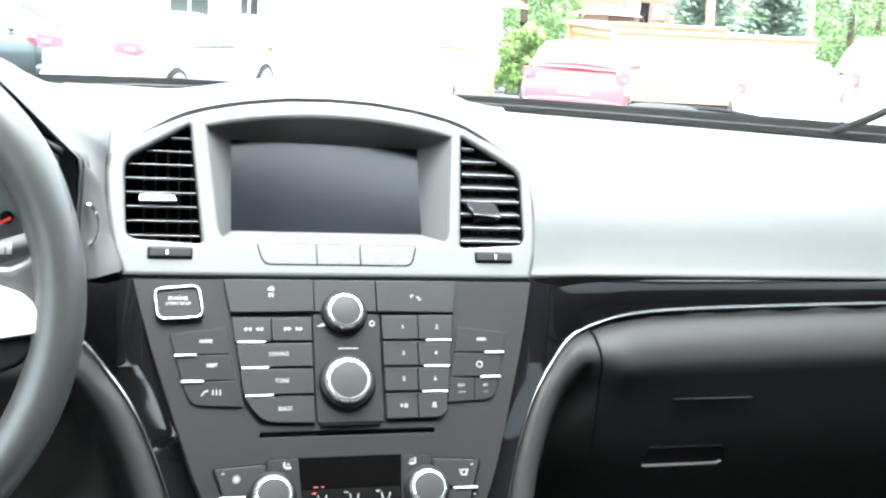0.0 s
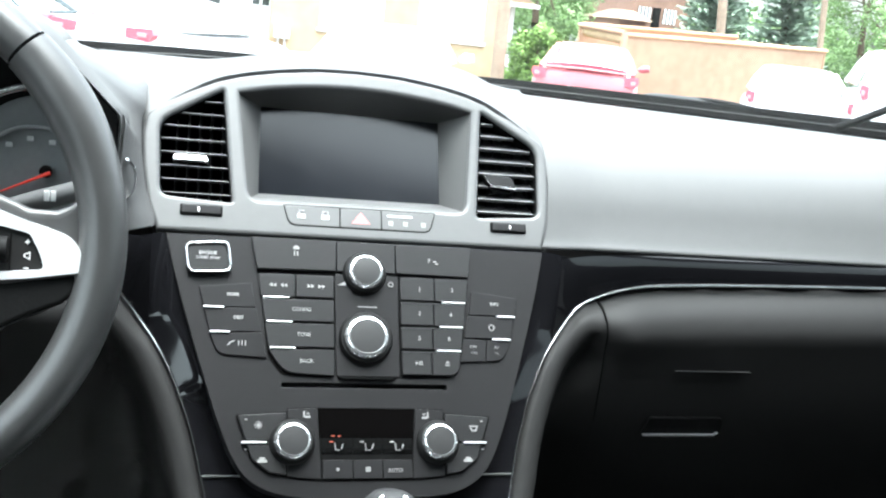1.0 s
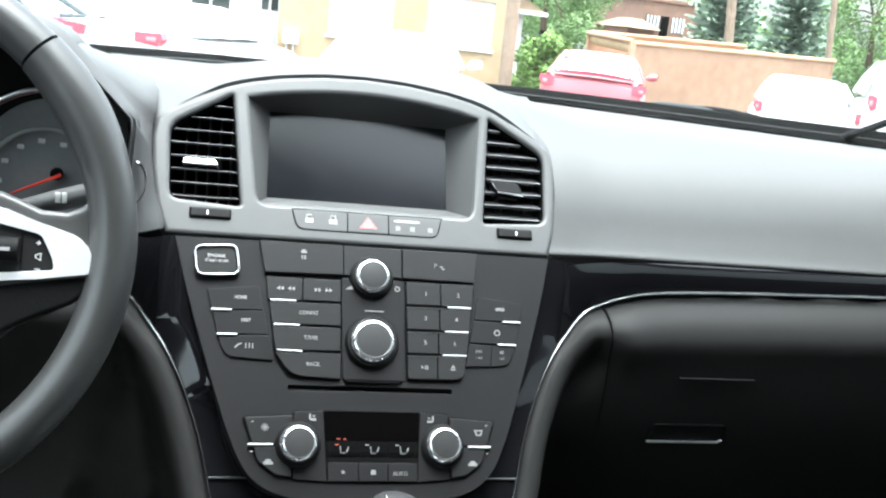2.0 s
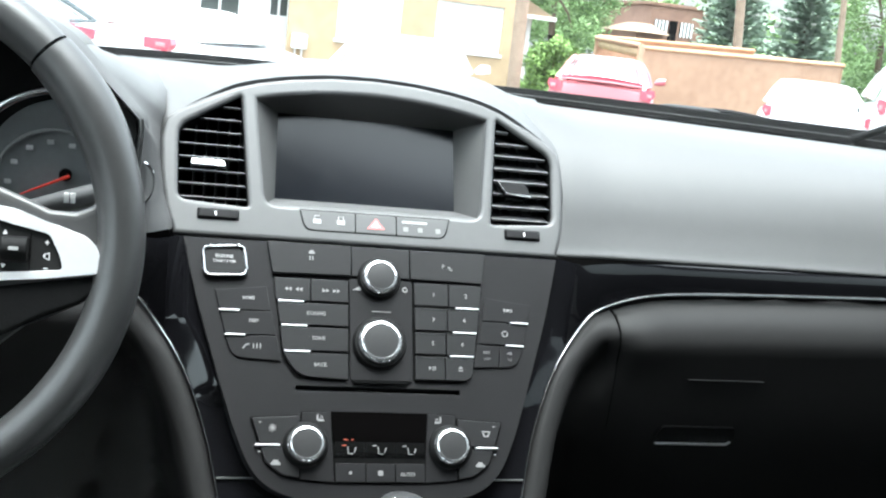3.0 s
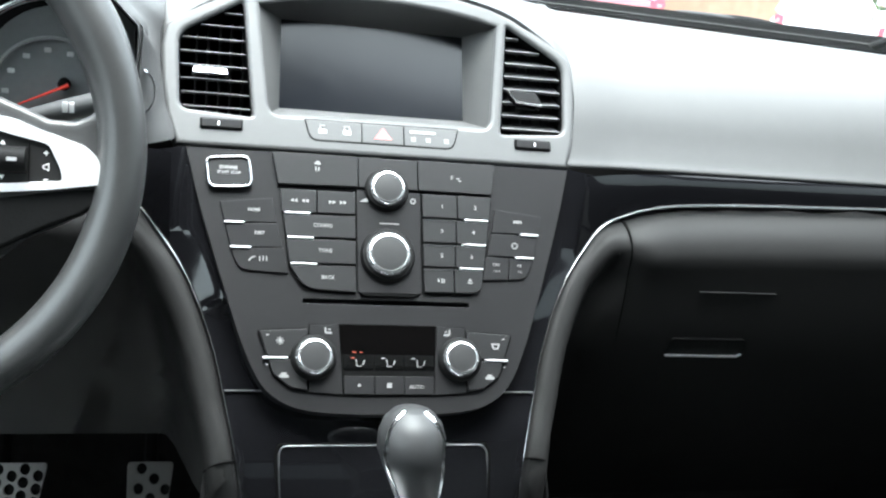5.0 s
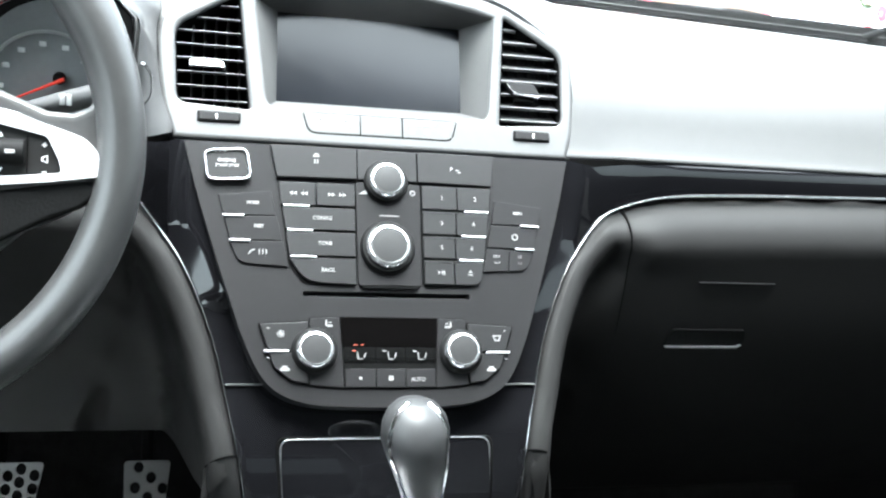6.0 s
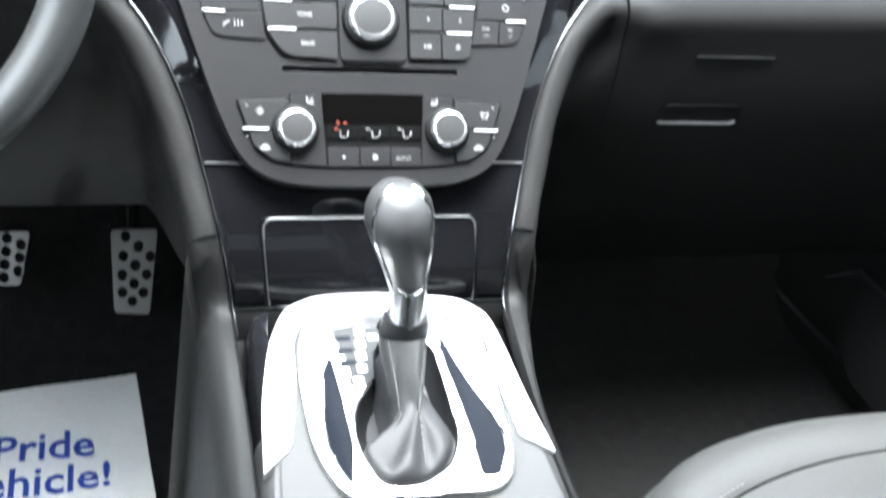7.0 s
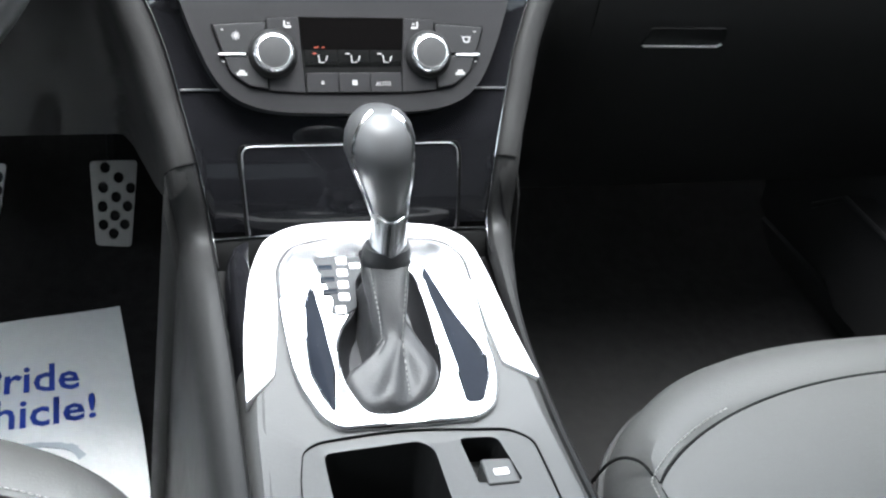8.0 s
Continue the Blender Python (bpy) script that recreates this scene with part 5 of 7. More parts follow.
SEAM_O = rounded([(-0.0695, 0.2), (0.0745, 0.2), (0.0795, 0.502), (0.0787, 0.5285), (0.0665, 0.5385), (-0.003, 0.5462), (-0.0545, 0.5425), (-0.064, 0.537), (-0.0695, 0.509)], [0, 0, 0.02, 0.012, 0.008, 0.03, 0.008, 0.008, 0.02])
SEAM_I = [Vector((p.x * 0.992, 0.2 + (p.y - 0.2) * 0.998)) for p in SEAM_O]
part("insert_seam", plate(SEAM_O, -0.004, 0.0012, on_top, holes=[SEAM_I]), M_GAP, console)
tray = part("tray", loft([[on_top(p.x, p.y, -0.001) for p in TRAY], [on_top(-0.021 + (p.x + 0.021) * 0.96, p.y - 0.004, -0.03) for p in TRAY], [on_top(-0.021 + (p.x + 0.021) * 0.9, p.y - 0.012, -0.075) for p in TRAY]], closed=True), M_BLACK, console, "deep black tray")
part("tray_floor", plate([Vector((-0.021 + (p.x + 0.021) * 0.92, p.y - 0.01)) for p in TRAY], -0.08, -0.074, on_top), M_CARPET, tray)
pocket = part("switch_pocket", loft([[on_top(p.x, p.y, -0.001) for p in POCKET], [on_top(0.042 + (p.x - 0.042) * 0.94, p.y - 0.001, -0.022) for p in POCKET]], closed=True), M_BLACK, console)
part("pocket_floor", plate([Vector((0.042 + (p.x - 0.042) * 0.96, p.y)) for p in POCKET], -0.024, -0.021, on_top), M_BLACK, pocket)
switch = part("parking_brake_switch", plate(rounded([(0.0392, 0.4955), (0.0595, 0.495), (0.0585, 0.5145), (0.04, 0.516)], 0.002), -0.02, 0.001, on_top, bevel=0.003, seg=3), M_CONSOLE, console, "grey parking brake switch")
part("lit_mark", plate(rounded([(0.0452, 0.5015), (0.0542, 0.5015), (0.0542, 0.5065), (0.0452, 0.5065)], 0.001), 0.001, 0.0014, on_top), M_WHITE, switch)

shifter = thing("gear_shifter", (0, 0.62, CZ), "automatic gear shifter with leather boot on a chrome plate", "gear shifter")
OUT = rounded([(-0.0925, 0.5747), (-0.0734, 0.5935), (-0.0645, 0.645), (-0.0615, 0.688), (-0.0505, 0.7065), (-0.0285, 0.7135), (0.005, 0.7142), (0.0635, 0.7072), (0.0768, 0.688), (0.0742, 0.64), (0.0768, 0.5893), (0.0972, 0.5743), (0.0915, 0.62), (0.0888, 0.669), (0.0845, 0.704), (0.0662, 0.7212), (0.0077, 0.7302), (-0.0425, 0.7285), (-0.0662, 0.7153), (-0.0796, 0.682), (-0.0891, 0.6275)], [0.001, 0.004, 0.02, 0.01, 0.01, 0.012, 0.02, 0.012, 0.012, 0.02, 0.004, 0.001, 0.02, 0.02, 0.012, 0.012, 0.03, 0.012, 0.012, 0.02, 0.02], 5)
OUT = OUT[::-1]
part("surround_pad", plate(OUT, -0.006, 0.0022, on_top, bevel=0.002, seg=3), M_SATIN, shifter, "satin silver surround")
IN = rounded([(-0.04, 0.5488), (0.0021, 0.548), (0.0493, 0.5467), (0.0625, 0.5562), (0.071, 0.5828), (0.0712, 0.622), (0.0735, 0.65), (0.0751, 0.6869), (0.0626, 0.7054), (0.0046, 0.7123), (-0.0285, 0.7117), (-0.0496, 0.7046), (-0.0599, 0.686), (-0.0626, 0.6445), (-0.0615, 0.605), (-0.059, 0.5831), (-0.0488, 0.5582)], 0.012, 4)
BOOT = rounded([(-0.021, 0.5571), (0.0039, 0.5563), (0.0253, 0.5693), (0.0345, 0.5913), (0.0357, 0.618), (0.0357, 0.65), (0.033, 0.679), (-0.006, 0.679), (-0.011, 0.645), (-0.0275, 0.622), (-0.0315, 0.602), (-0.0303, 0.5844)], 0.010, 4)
GROOVES = [rounded(pts[::-1], 0.003, 3) for pts in ([(-0.04, 0.6665), (-0.0382, 0.659), (-0.036, 0.6284), (-0.0357, 0.5952), (-0.0404, 0.562), (-0.0462, 0.5783), (-0.0494, 0.592), (-0.0488, 0.6247), (-0.0458, 0.6493)], [(0.043, 0.6824), (0.0461, 0.6654), (0.053, 0.6354), (0.0605, 0.6144), (0.0655, 0.5945), (0.0625, 0.5775), (0.0540, 0.5600), (0.0441, 0.5600), (0.0444, 0.5868), (0.0426, 0.6261), (0.0405, 0.6525), (0.0405, 0.6687)])]
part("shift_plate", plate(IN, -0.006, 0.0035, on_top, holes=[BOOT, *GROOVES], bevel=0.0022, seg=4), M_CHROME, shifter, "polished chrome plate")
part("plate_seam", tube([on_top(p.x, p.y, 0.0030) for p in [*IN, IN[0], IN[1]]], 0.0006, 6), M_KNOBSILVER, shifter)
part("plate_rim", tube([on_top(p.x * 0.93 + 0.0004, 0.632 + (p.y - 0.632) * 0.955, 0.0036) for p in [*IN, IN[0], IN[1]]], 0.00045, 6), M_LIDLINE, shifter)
for shape in GROOVES:
    mx, my = sum(p.x for p in shape) / len(shape), sum(p.y for p in shape) / len(shape)
    # Chrome hollows; the dark cabin they mirror is given as a dark colour.
    part("plate_groove", loft([[on_top(mx + (p.x - mx) * k, my + (p.y - my) * k, w) for p in shape] for k, w in ((1.04, 0.0012), (0.9, 0.0009), (0.6, 0.0006), (0.3, 0.0004), (0.02, 0.0003))], closed=True), M_GROOVE_REFLECT, shifter, "hollow in the plate coloured with its dark reflection", sharp=70)
gate = part("gear_indicator", plate(rounded([(-0.0349, 0.6921), (0.0004, 0.6912), (-0.0022, 0.6775), (-0.0089, 0.6671), (-0.0116, 0.6438), (-0.0213, 0.637), (-0.0302, 0.6403), (-0.0267, 0.6502), (-0.0295, 0.6688)][::-1], 0.002), 0.0, 0.0044, on_top, bevel=0.0005), M_GATE, shifter, "gear indicator with pale marks")
for k in range(5):
    u, y = -0.0152 - 0.0012 * k - (0.003 if k == 4 else 0), 0.687 - 0.0113 * k
    part("gear_mark", plate(rounded([(u - 0.0036, y - 0.0034), (u + 0.0036, y - 0.0034), (u + 0.0036, y + 0.0034), (u - 0.0036, y + 0.0034)], 0.0012), 0.0042, 0.0048, on_top), M_WHITE, gate)
    if k < 3:
        part("slot_bar", block(-0.0325, -0.0225, y - 0.0078, y - 0.0032, 0.0042, 0.0048, 0.0004, place=on_top), M_SMOKE, gate)
part("slot_bar", block(-0.0102, -0.0025, 0.6795, 0.6845, 0.0042, 0.0048, 0.0004, place=on_top), M_BARS, gate)

# boot: a leather sock gathered from the plate up to the collar
lever_top = Vector((0.0085, 0.6575, 0.753))


HALF_X = [(0.0, 0.0105), (0.32, 0.0098), (0.42, 0.0095), (0.6, 0.0122), (0.8, 0.0152), (1.0, 0.0172)]


def boot_ring(s):
    """One level of the sock: the plate's opening at 0, a pinched waist, the wide collar at 1."""
    n, pts = 96, []
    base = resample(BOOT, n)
    up = ease(0.0, 1.0, (s - 0.38) / 0.62)
    cy, ry = 0.634 + 0.0235 * up, 0.0325 - 0.0195 * up
    for i in range(n):
        a = 2 * math.pi * i / n + 0.6
        c, d = math.cos(a), math.sin(a)
        box = lambda q: math.copysign(abs(q) ** 0.62, q)
        hx = table(HALF_X, s)
        cx = 0.0035 + 0.004 * up
        crease = 0.0022 * math.sin(math.pi * min(1.0, s * 1.05)) * (math.sin(5 * a + 6 * s) + 0.6 * math.sin(9 * a - 11 * s))
        pinch = 0.0075 * math.exp(-((c + 0.05) / 0.34) ** 2) * math.exp(-((s - 0.5) / 0.2) ** 2) * (1 if d < 0 else 0)
        x, y = cx + hx * box(c) + crease * 0.5 * c, cy + ry * box(d) + pinch + crease * 0.6
        z = on_top(0, y, 0).z * (1 - up) + (lever_top.z - 0.0205) * up + 0.0125 * min(1.0, s / 0.38) + 0.008 * up
        q = Vector((x, y, z))
        if s < 0.38:
            k = s / 0.38
            front = ease(0.0, 1.0, (0.600 - base[i].y) / 0.016)
            deep = 1 - front
            side_x = 0.0035 + math.copysign(0.0165, base[i].x - 0.0035)
            b = on_top(base[i].x * front + side_x * deep, base[i].y * front + min(0.668, base[i].y) * deep, 0.0012 - 0.0135 * deep)
            e = k ** 0.85 * deep + front * (0.25 * k + 0.75 * k * k)
            q = b.lerp(q, e)
            fold = math.sin(3.2 * (base[i].x * 60 + 1.0)) * 0.0024 * front * math.sin(math.pi * k)
            q.z += front * (0.0065 * math.sin(math.pi * k ** 0.7) + fold)
        pts.append(q)
    return pts


def resample(loop, n):
    loop = [Vector((p.x, p.y)) for p in loop]
    k = min(range(len(loop)), key=lambda i: abs(math.atan2(loop[i].y - 0.60, loop[i].x) - 0.6) if loop[i].x > 0 else 9)
    loop = loop[k:] + loop[:k]
    d = [0.0]
    for i in range(len(loop)):
        d.append(d[-1] + (loop[(i + 1) % len(loop)] - loop[i]).length)
    out = []
    for j in range(n):
        s = d[-1] * j / n
        i = max(q for q in range(len(loop)) if d[q] <= s)
        t = (s - d[i]) / max(1e-9, d[i + 1] - d[i])
        out.append(loop[i].lerp(loop[(i + 1) % len(loop)], t))
    return out


boot_rows = [boot_ring(s / 32) for s in range(33)]
part("boot", loft(boot_rows, closed=True), M_BOOT, shifter, "creased dark leather boot", sharp=80)
# The shade beside the boot is put into this well's dark colour.
part("boot_well", loft([[on_top(p.x, p.y, 0.002) for p in BOOT], [on_top(0.003 + (p.x - 0.003) * 0.96, 0.615 + (p.y - 0.615) * 0.98, -0.006) for p in BOOT], [on_top(0.003 + (p.x - 0.003) * 0.75, 0.615 + (p.y - 0.615) * 0.9, -0.0135) for p in BOOT], [on_top(0.003, 0.615, -0.0145) for p in BOOT]], closed=True), M_BOOT_SHADED, shifter)
for want in (-0.62, 0.62):
    i = min(range(96), key=lambda k: abs(math.cos(2 * math.pi * k / 96 + 0.6) - want) + (9 if math.sin(2 * math.pi * k / 96 + 0.6) > 0 else 0))
    line = spline([tuple(r[i] + Vector((0, -0.0005, 0.0005))) for r in boot_rows[4:33]], 64)
    part("boot_stitch", joined(*[tube([line[k], line[k + 1]], 0.00045, 4) for k in range(0, 62, 2)]), M_STITCH, shifter)
part("boot_collar", lathe([(0.0168, -0.008), (0.0168, 0.0), (0.0164, 0.006), (0.0152, 0.0105), (0.0, 0.0105)], lambda u, v, w: lever_top + Vector((u, v * 0.82, w))), M_BOOT, shifter)
part("lever_sleeve", lathe([(0.0134, 0.008), (0.013, 0.0305), (0.0132, 0.033), (0.0132, 0.036), (0.0, 0.036)], lambda u, v, w: lever_top + Vector((u * 0.95, v + 0.05 * w, w)), 24), M_SLEEVE, shifter, "bright steel sleeve")


def knob_ring(h, rx, ry, dy, n=36):
    return [lever_top + Vector((rx * math.cos(2 * math.pi * i / n) - 0.0125 * min(1.0, max(0.0, (h - 0.03) / 0.055)), dy + ry * math.sin(2 * math.pi * i / n), h)) for i in range(n)]


KN = [(0.034, 0.0130, 0.0132, 0.001), (0.040, 0.0140, 0.0142, 0.001), (0.050, 0.0155, 0.0165, 0.0), (0.062, 0.0180, 0.0202, -0.001), (0.075, 0.0208, 0.0242, -0.002), (0.087, 0.0228, 0.0262, -0.002), (0.097, 0.0226, 0.0255, -0.001), (0.105, 0.0200, 0.0220, 0.0), (0.1105, 0.0152, 0.0165, 0.001), (0.1138, 0.0085, 0.009, 0.002), (0.1148, 0.001, 0.001, 0.002)]
KN = [(0.034 + (h - 0.034) * 0.95, rx * 0.97, ry * 0.97, dy) for h, rx, ry, dy in KN]
part("shift_knob", loft([knob_ring(*k) for k in KN], closed=True, cap=True), M_KNOBSIDE, shifter, "grey leather shift knob")
# bright inlay that frames a satin face towards the driver
face, line_l, line_r = [], [], []
for h, rx, ry, dy in KN[1:-1]:
    row = []
    for a in range(-58, 59, 9):
        b = radians(-90 + a)
        row.append(lever_top + Vector((1.02 * rx * math.cos(b) - 0.0125 * min(1.0, max(0.0, (h - 0.03) / 0.055)), dy + 1.03 * ry * math.sin(b), h + 0.0006)))
    face.append(row)
    line_l.append(row[0])
    line_r.append(row[-1])
part("knob_face", loft(face), M_KNOBSILVER, shifter, "satin silver face")
for line in (line_l, line_r):
    part("knob_line", tube(spline([tuple(p) for p in line], 30), 0.0015, 8), M_CHROME, shifter)
part("knob_foot_clip", tube(spline([tuple(face[0][2]), tuple(face[0][6] + Vector((0, -0.001, -0.003))), tuple(face[0][10])], 12), 0.0016, 8), M_CHROME, shifter)

# ---- pedals ----


def pedal(name, label, u0, u1, v0, v1, cols, y):
    th = thing(name, ((u0 + u1) / 2, y + 0.06, 0.44), label, "pedal", "foot pedals")
    tilt = radians(28)
    at = lambda u, v, w: Vector((u, y - w * math.cos(tilt) + (v - v0) * math.tan(tilt), v + w * math.sin(tilt)))
    holes = []
    for i, (cu, cv) in enumerate(cols):
        holes.append(circle(cu, cv, 0.0054, 16)[::-1])
    w = (u1 - u0)
    out = rounded([(u0 + 0.002, v0 + 0.003), (u1 - 0.011, v0), (u1, v1), (u0, v1)], 0.005)
    part("tread", plate(out, 0.0, 0.006, at, holes=holes, bevel=0.0012), M_PEDAL, th, "drilled steel tread")
    part("rubber_pad", plate([Vector((p.x, p.y)) for p in out], -0.006, -0.001, at), M_RUBBER, th)
    for c in holes:
        cc = sum(c, Vector((0, 0))) / len(c)
        part("stud", lathe([(0.0, -0.002), (0.0046, -0.002), (0.0046, 0.001), (0.0, 0.003)], lambda a, b, h: at(cc.x + a, cc.y + b, h), 10), M_RUBBER, th)
    part("arm", tube([at((u0 + u1) / 2, v1 - 0.02, -0.006), at((u0 + u1) / 2, v1 + 0.03, -0.02), Vector(((u0 + u1) / 2, y + 0.12, v1 + 0.16))], 0.008, 8), M_BLACK, th)
    return th


PY = 1.115
cols = [(-0.185, 0.5213), (-0.1682, 0.5308), (-0.1558, 0.5202), (-0.1719, 0.5118), (-0.1867, 0.5028), (-0.1602, 0.5022), (-0.1742, 0.4935), (-0.1869, 0.485), (-0.1643, 0.4844), (-0.1765, 0.476), (-0.182, 0.541)]
pedal("accelerator_pedal", "drilled brushed steel accelerator pedal above dark carpet", -0.198, -0.1472, 0.4622, 0.5475, cols, PY)
cols = []
for k in range(4):
    for n in range(3):
        cols.append((-0.2995 - 0.0014 * k - 0.0262 * n, 0.5666 - 0.0121 * k))
        if k < 3:
            cols.append((-0.2862 - 0.0016 * k - 0.0262 * n, 0.5604 - 0.0121 * k))
pedal("brake_pedal", "drilled brushed steel brake pedal above dark carpet", -0.372, -0.277, 0.5225, 0.5725, cols, 1.0895)

# ---- floor, walls of the cabin, paper ----
bm = loft([[Vector((x, y, z)) for x in (-0.78, -0.15, 0.15, 0.78)] for y, z in ((-1.2, 0.385), (0.9, 0.385), (1.13, 0.388), (1.2, 0.43), (1.32, 0.62), (1.36, 0.9))])
tagged(part("floor", bm, M_CARPET), "black carpeted car floor rising to the firewall", "floor", kind="structure")
mat_thing = thing("paper_floor_mat", (-0.3, 0.95, 0.386), "white paper floor mat with blue lettering on dark carpet", "paper mat")
PZ = 0.3885
corners = [(-0.52, 1.044), (-0.175, 1.103), (-0.1685, 1.0), (-0.1615, 0.93), (-0.1525, 0.863), (-0.1485, 0.8), (-0.142, 0.62), (-0.49, 0.60)]


def paper_z(x, y):
    return PZ + 0.0025 * math.sin(x * 31 + 0.5) * math.sin(y * 23) + 0.0016 * math.sin(17 * x + 41 * y) + 0.012 * math.exp(-((y - 0.87) / 0.05) ** 2) * max(0.0, x + 0.24) / 0.1


bm = bmesh.new()
grid = []
for i in range(41):
    s = i / 40
    row = []
    for j in range(41):
        t = j / 40
        y_r = 1.103 + (0.62 - 1.103) * s
        x_r = -0.175 + 0.033 * s + 0.004 * math.sin(3.0 * s)
        x_l, y_l = -0.52 + 0.03 * s, 1.044 - 0.444 * s
        x, y = x_l + (x_r - x_l) * t, y_l + (y_r - y_l) * t
        row.append(Vector((x, y, paper_z(x, y))))
    grid.append(row)
sheet = loft(grid)
made = bmesh.ops.extrude_face_region(sheet, geom=list(sheet.faces))["geom"]
bmesh.ops.translate(sheet, verts=[g for g in made if isinstance(g, bmesh.types.BMVert)], vec=(0, 0, 0.0007))
part("sheet", sheet, M_PAPER, mat_thing)
on_paper = lambda u, v, w: Vector((u, v, paper_z(u, v) + 0.0012 + w))
lettering("lettering", "Pride", 0.058, on_paper, M_BLUE, mat_thing, -0.2165, 0.985, 0.0, align="RIGHT", turn=0.035, spread=0.82, bold=0.0008, label="blue printed words")
lettering("lettering", "Vehicle!", 0.058, on_paper, M_BLUE, mat_thing, -0.1975, 0.934, 0.0, align="RIGHT", turn=0.035, spread=0.82, bold=0.0008, label="blue printed words")
for k in range(7):
    a = radians(20 + 22 * k)
    c = Vector((-0.265 + 0.05 * math.cos(a), 0.862 + 0.026 * math.sin(a)))
    d = Vector((-math.sin(a), math.cos(a) * 0.6)).normalized() * 0.012
    nrm = Vector((-d.y, d.x)).normalized() * 0.004
    part("faded_print", plate([c - d - nrm, c + d - nrm * 0.6, c + d + nrm * 0.6, c - d + nrm], 0.0, 0.0005, on_paper), M_PALEBLUE, mat_thing)

# ---- seats ----


def cushion(side):
    seat = thing("front_seat", (side * 0.39, 0.2, 0.385), "grey leather front seat cushion with piped seams%s" % (" and pale stitching" if side > 0 else ""), "car seat", "front seats")
    cx, zt = side * 0.39, 0.668

    def outline(k, grow):
        pts = []
        for i in range(k):
            s = i / (k - 1)
            a = math.pi * (1 - s)
            e = 2.6
            c, q = math.cos(a), math.sin(a)
            pts.append((cx + (0.255 + grow) * math.copysign(abs(c) ** (2 / e), c), 0.432 + (0.205 + grow) * abs(q) ** (2 / e)))
        return pts
    n = 61

    def panel(k, grow):
        """The centre panel: an arc at the front, straight along the bolsters."""
        pts = []
        for i in range(k):
            a = math.pi * (1 - i / (k - 1))
            x = (0.26 + grow) * math.cos(a)
            pts.append((cx + max(-0.231 - grow, min(0.231 + grow, x)), 0.432 + (0.15 + grow) * math.sin(a)))
        return pts
    rings = []
    for g, z in ((0.004, 0.40), (0.008, 0.52), (0.010, 0.6), (0.007, 0.640), (0.0, 0.6595), (-0.010, 0.6725)):
        o = outline(n, g)
        rings.append([Vector((o[0][0], -0.1, z)), *[Vector((x, y, z)) for x, y in o], Vector((o[-1][0], -0.1, z))])
    o, inner = outline(n, -0.010), panel(n, 0.0)
    for mixed, z in ((0.4, 0.6778), (0.94, 0.6765), (1.0, 0.6745)):
        q = [Vector((*u, z)).lerp(Vector((*w, z)), mixed) for u, w in zip(o, inner)]
        rings.append([Vector((q[0].x, -0.1, z)), *q, Vector((q[-1].x, -0.1, z))])
    part("bolster", loft(rings), M_SEAT, seat, "grey leather bolster")
    rings = []
    for g, z in ((0.0, 0.6746), (-0.0014, 0.6762), (-0.016, 0.677), (-0.042, 0.677), (-0.08, 0.674), (-0.14, 0.671)):
        o = panel(n, g)
        rings.append([Vector((o[0][0], -0.1, z)), *[Vector((x, y, z)) for x, y in o], Vector((o[-1][0], -0.1, z))])
    part("insert", loft(rings), M_SEAT, seat, "grey leather centre panel")
    part("piping", tube([Vector((x, y, 0.6757)) for x, y in panel(n, 0.0)], 0.0011, 8), M_SEAM, seat)
    part("cross_seam", tube(spline([(cx - side * 0.2305, 0.501, 0.6762), (cx - side * 0.237, 0.521, 0.6778), (cx - side * 0.25, 0.531, 0.669), (cx - side * 0.262, 0.536, 0.635)], 16), 0.0011, 6), M_SEAM, seat)
    st = panel(150, 0.0055)
    row = [p for p in st if (cx - p[0]) * side > 0.15]
    part("stitching", joined(*[tube([Vector((*row[i], 0.6778)), Vector((*(Vector(row[i]).lerp(Vector(row[i + 1]), 0.6)), 0.6778))], 0.0006, 4) for i in range(len(row) - 1)]), M_STITCH, seat)
    o = outline(n, 0.0085)
    part("side_trim", tube([Vector((x, y, 0.628)) for x, y in (o[:18] if side > 0 else o[-18:])], 0.006, 8, flat=0.6), M_CONSOLE, seat)
    part("seat_base", block(cx - 0.24, cx + 0.24, -0.1, 0.55, 0.385, 0.5, 0.02), M_BLACK, seat)
    part("backrest", loft([[Vector((cx + 0.25 * math.cos(a), y0 - 0.06 * math.sin(a) * (1 if math.sin(a) > 0 else 1.2), z)) for a in [2 * math.pi * i / 32 for i in range(32)]] for y0, z in ((-0.12, 0.6), (-0.2, 0.8), (-0.28, 1.05), (-0.33, 1.2))], closed=True, cap=True), M_SEAT, seat)
    return seat


for side in (1, -1):
    cushion(side)

# ---- doors, pillars, roof and windshield ----


def door_place(side, x, y, z):
    """A point of a shut door on either side."""
    return Vector((x if side > 0 else x - 1.54, y, z))


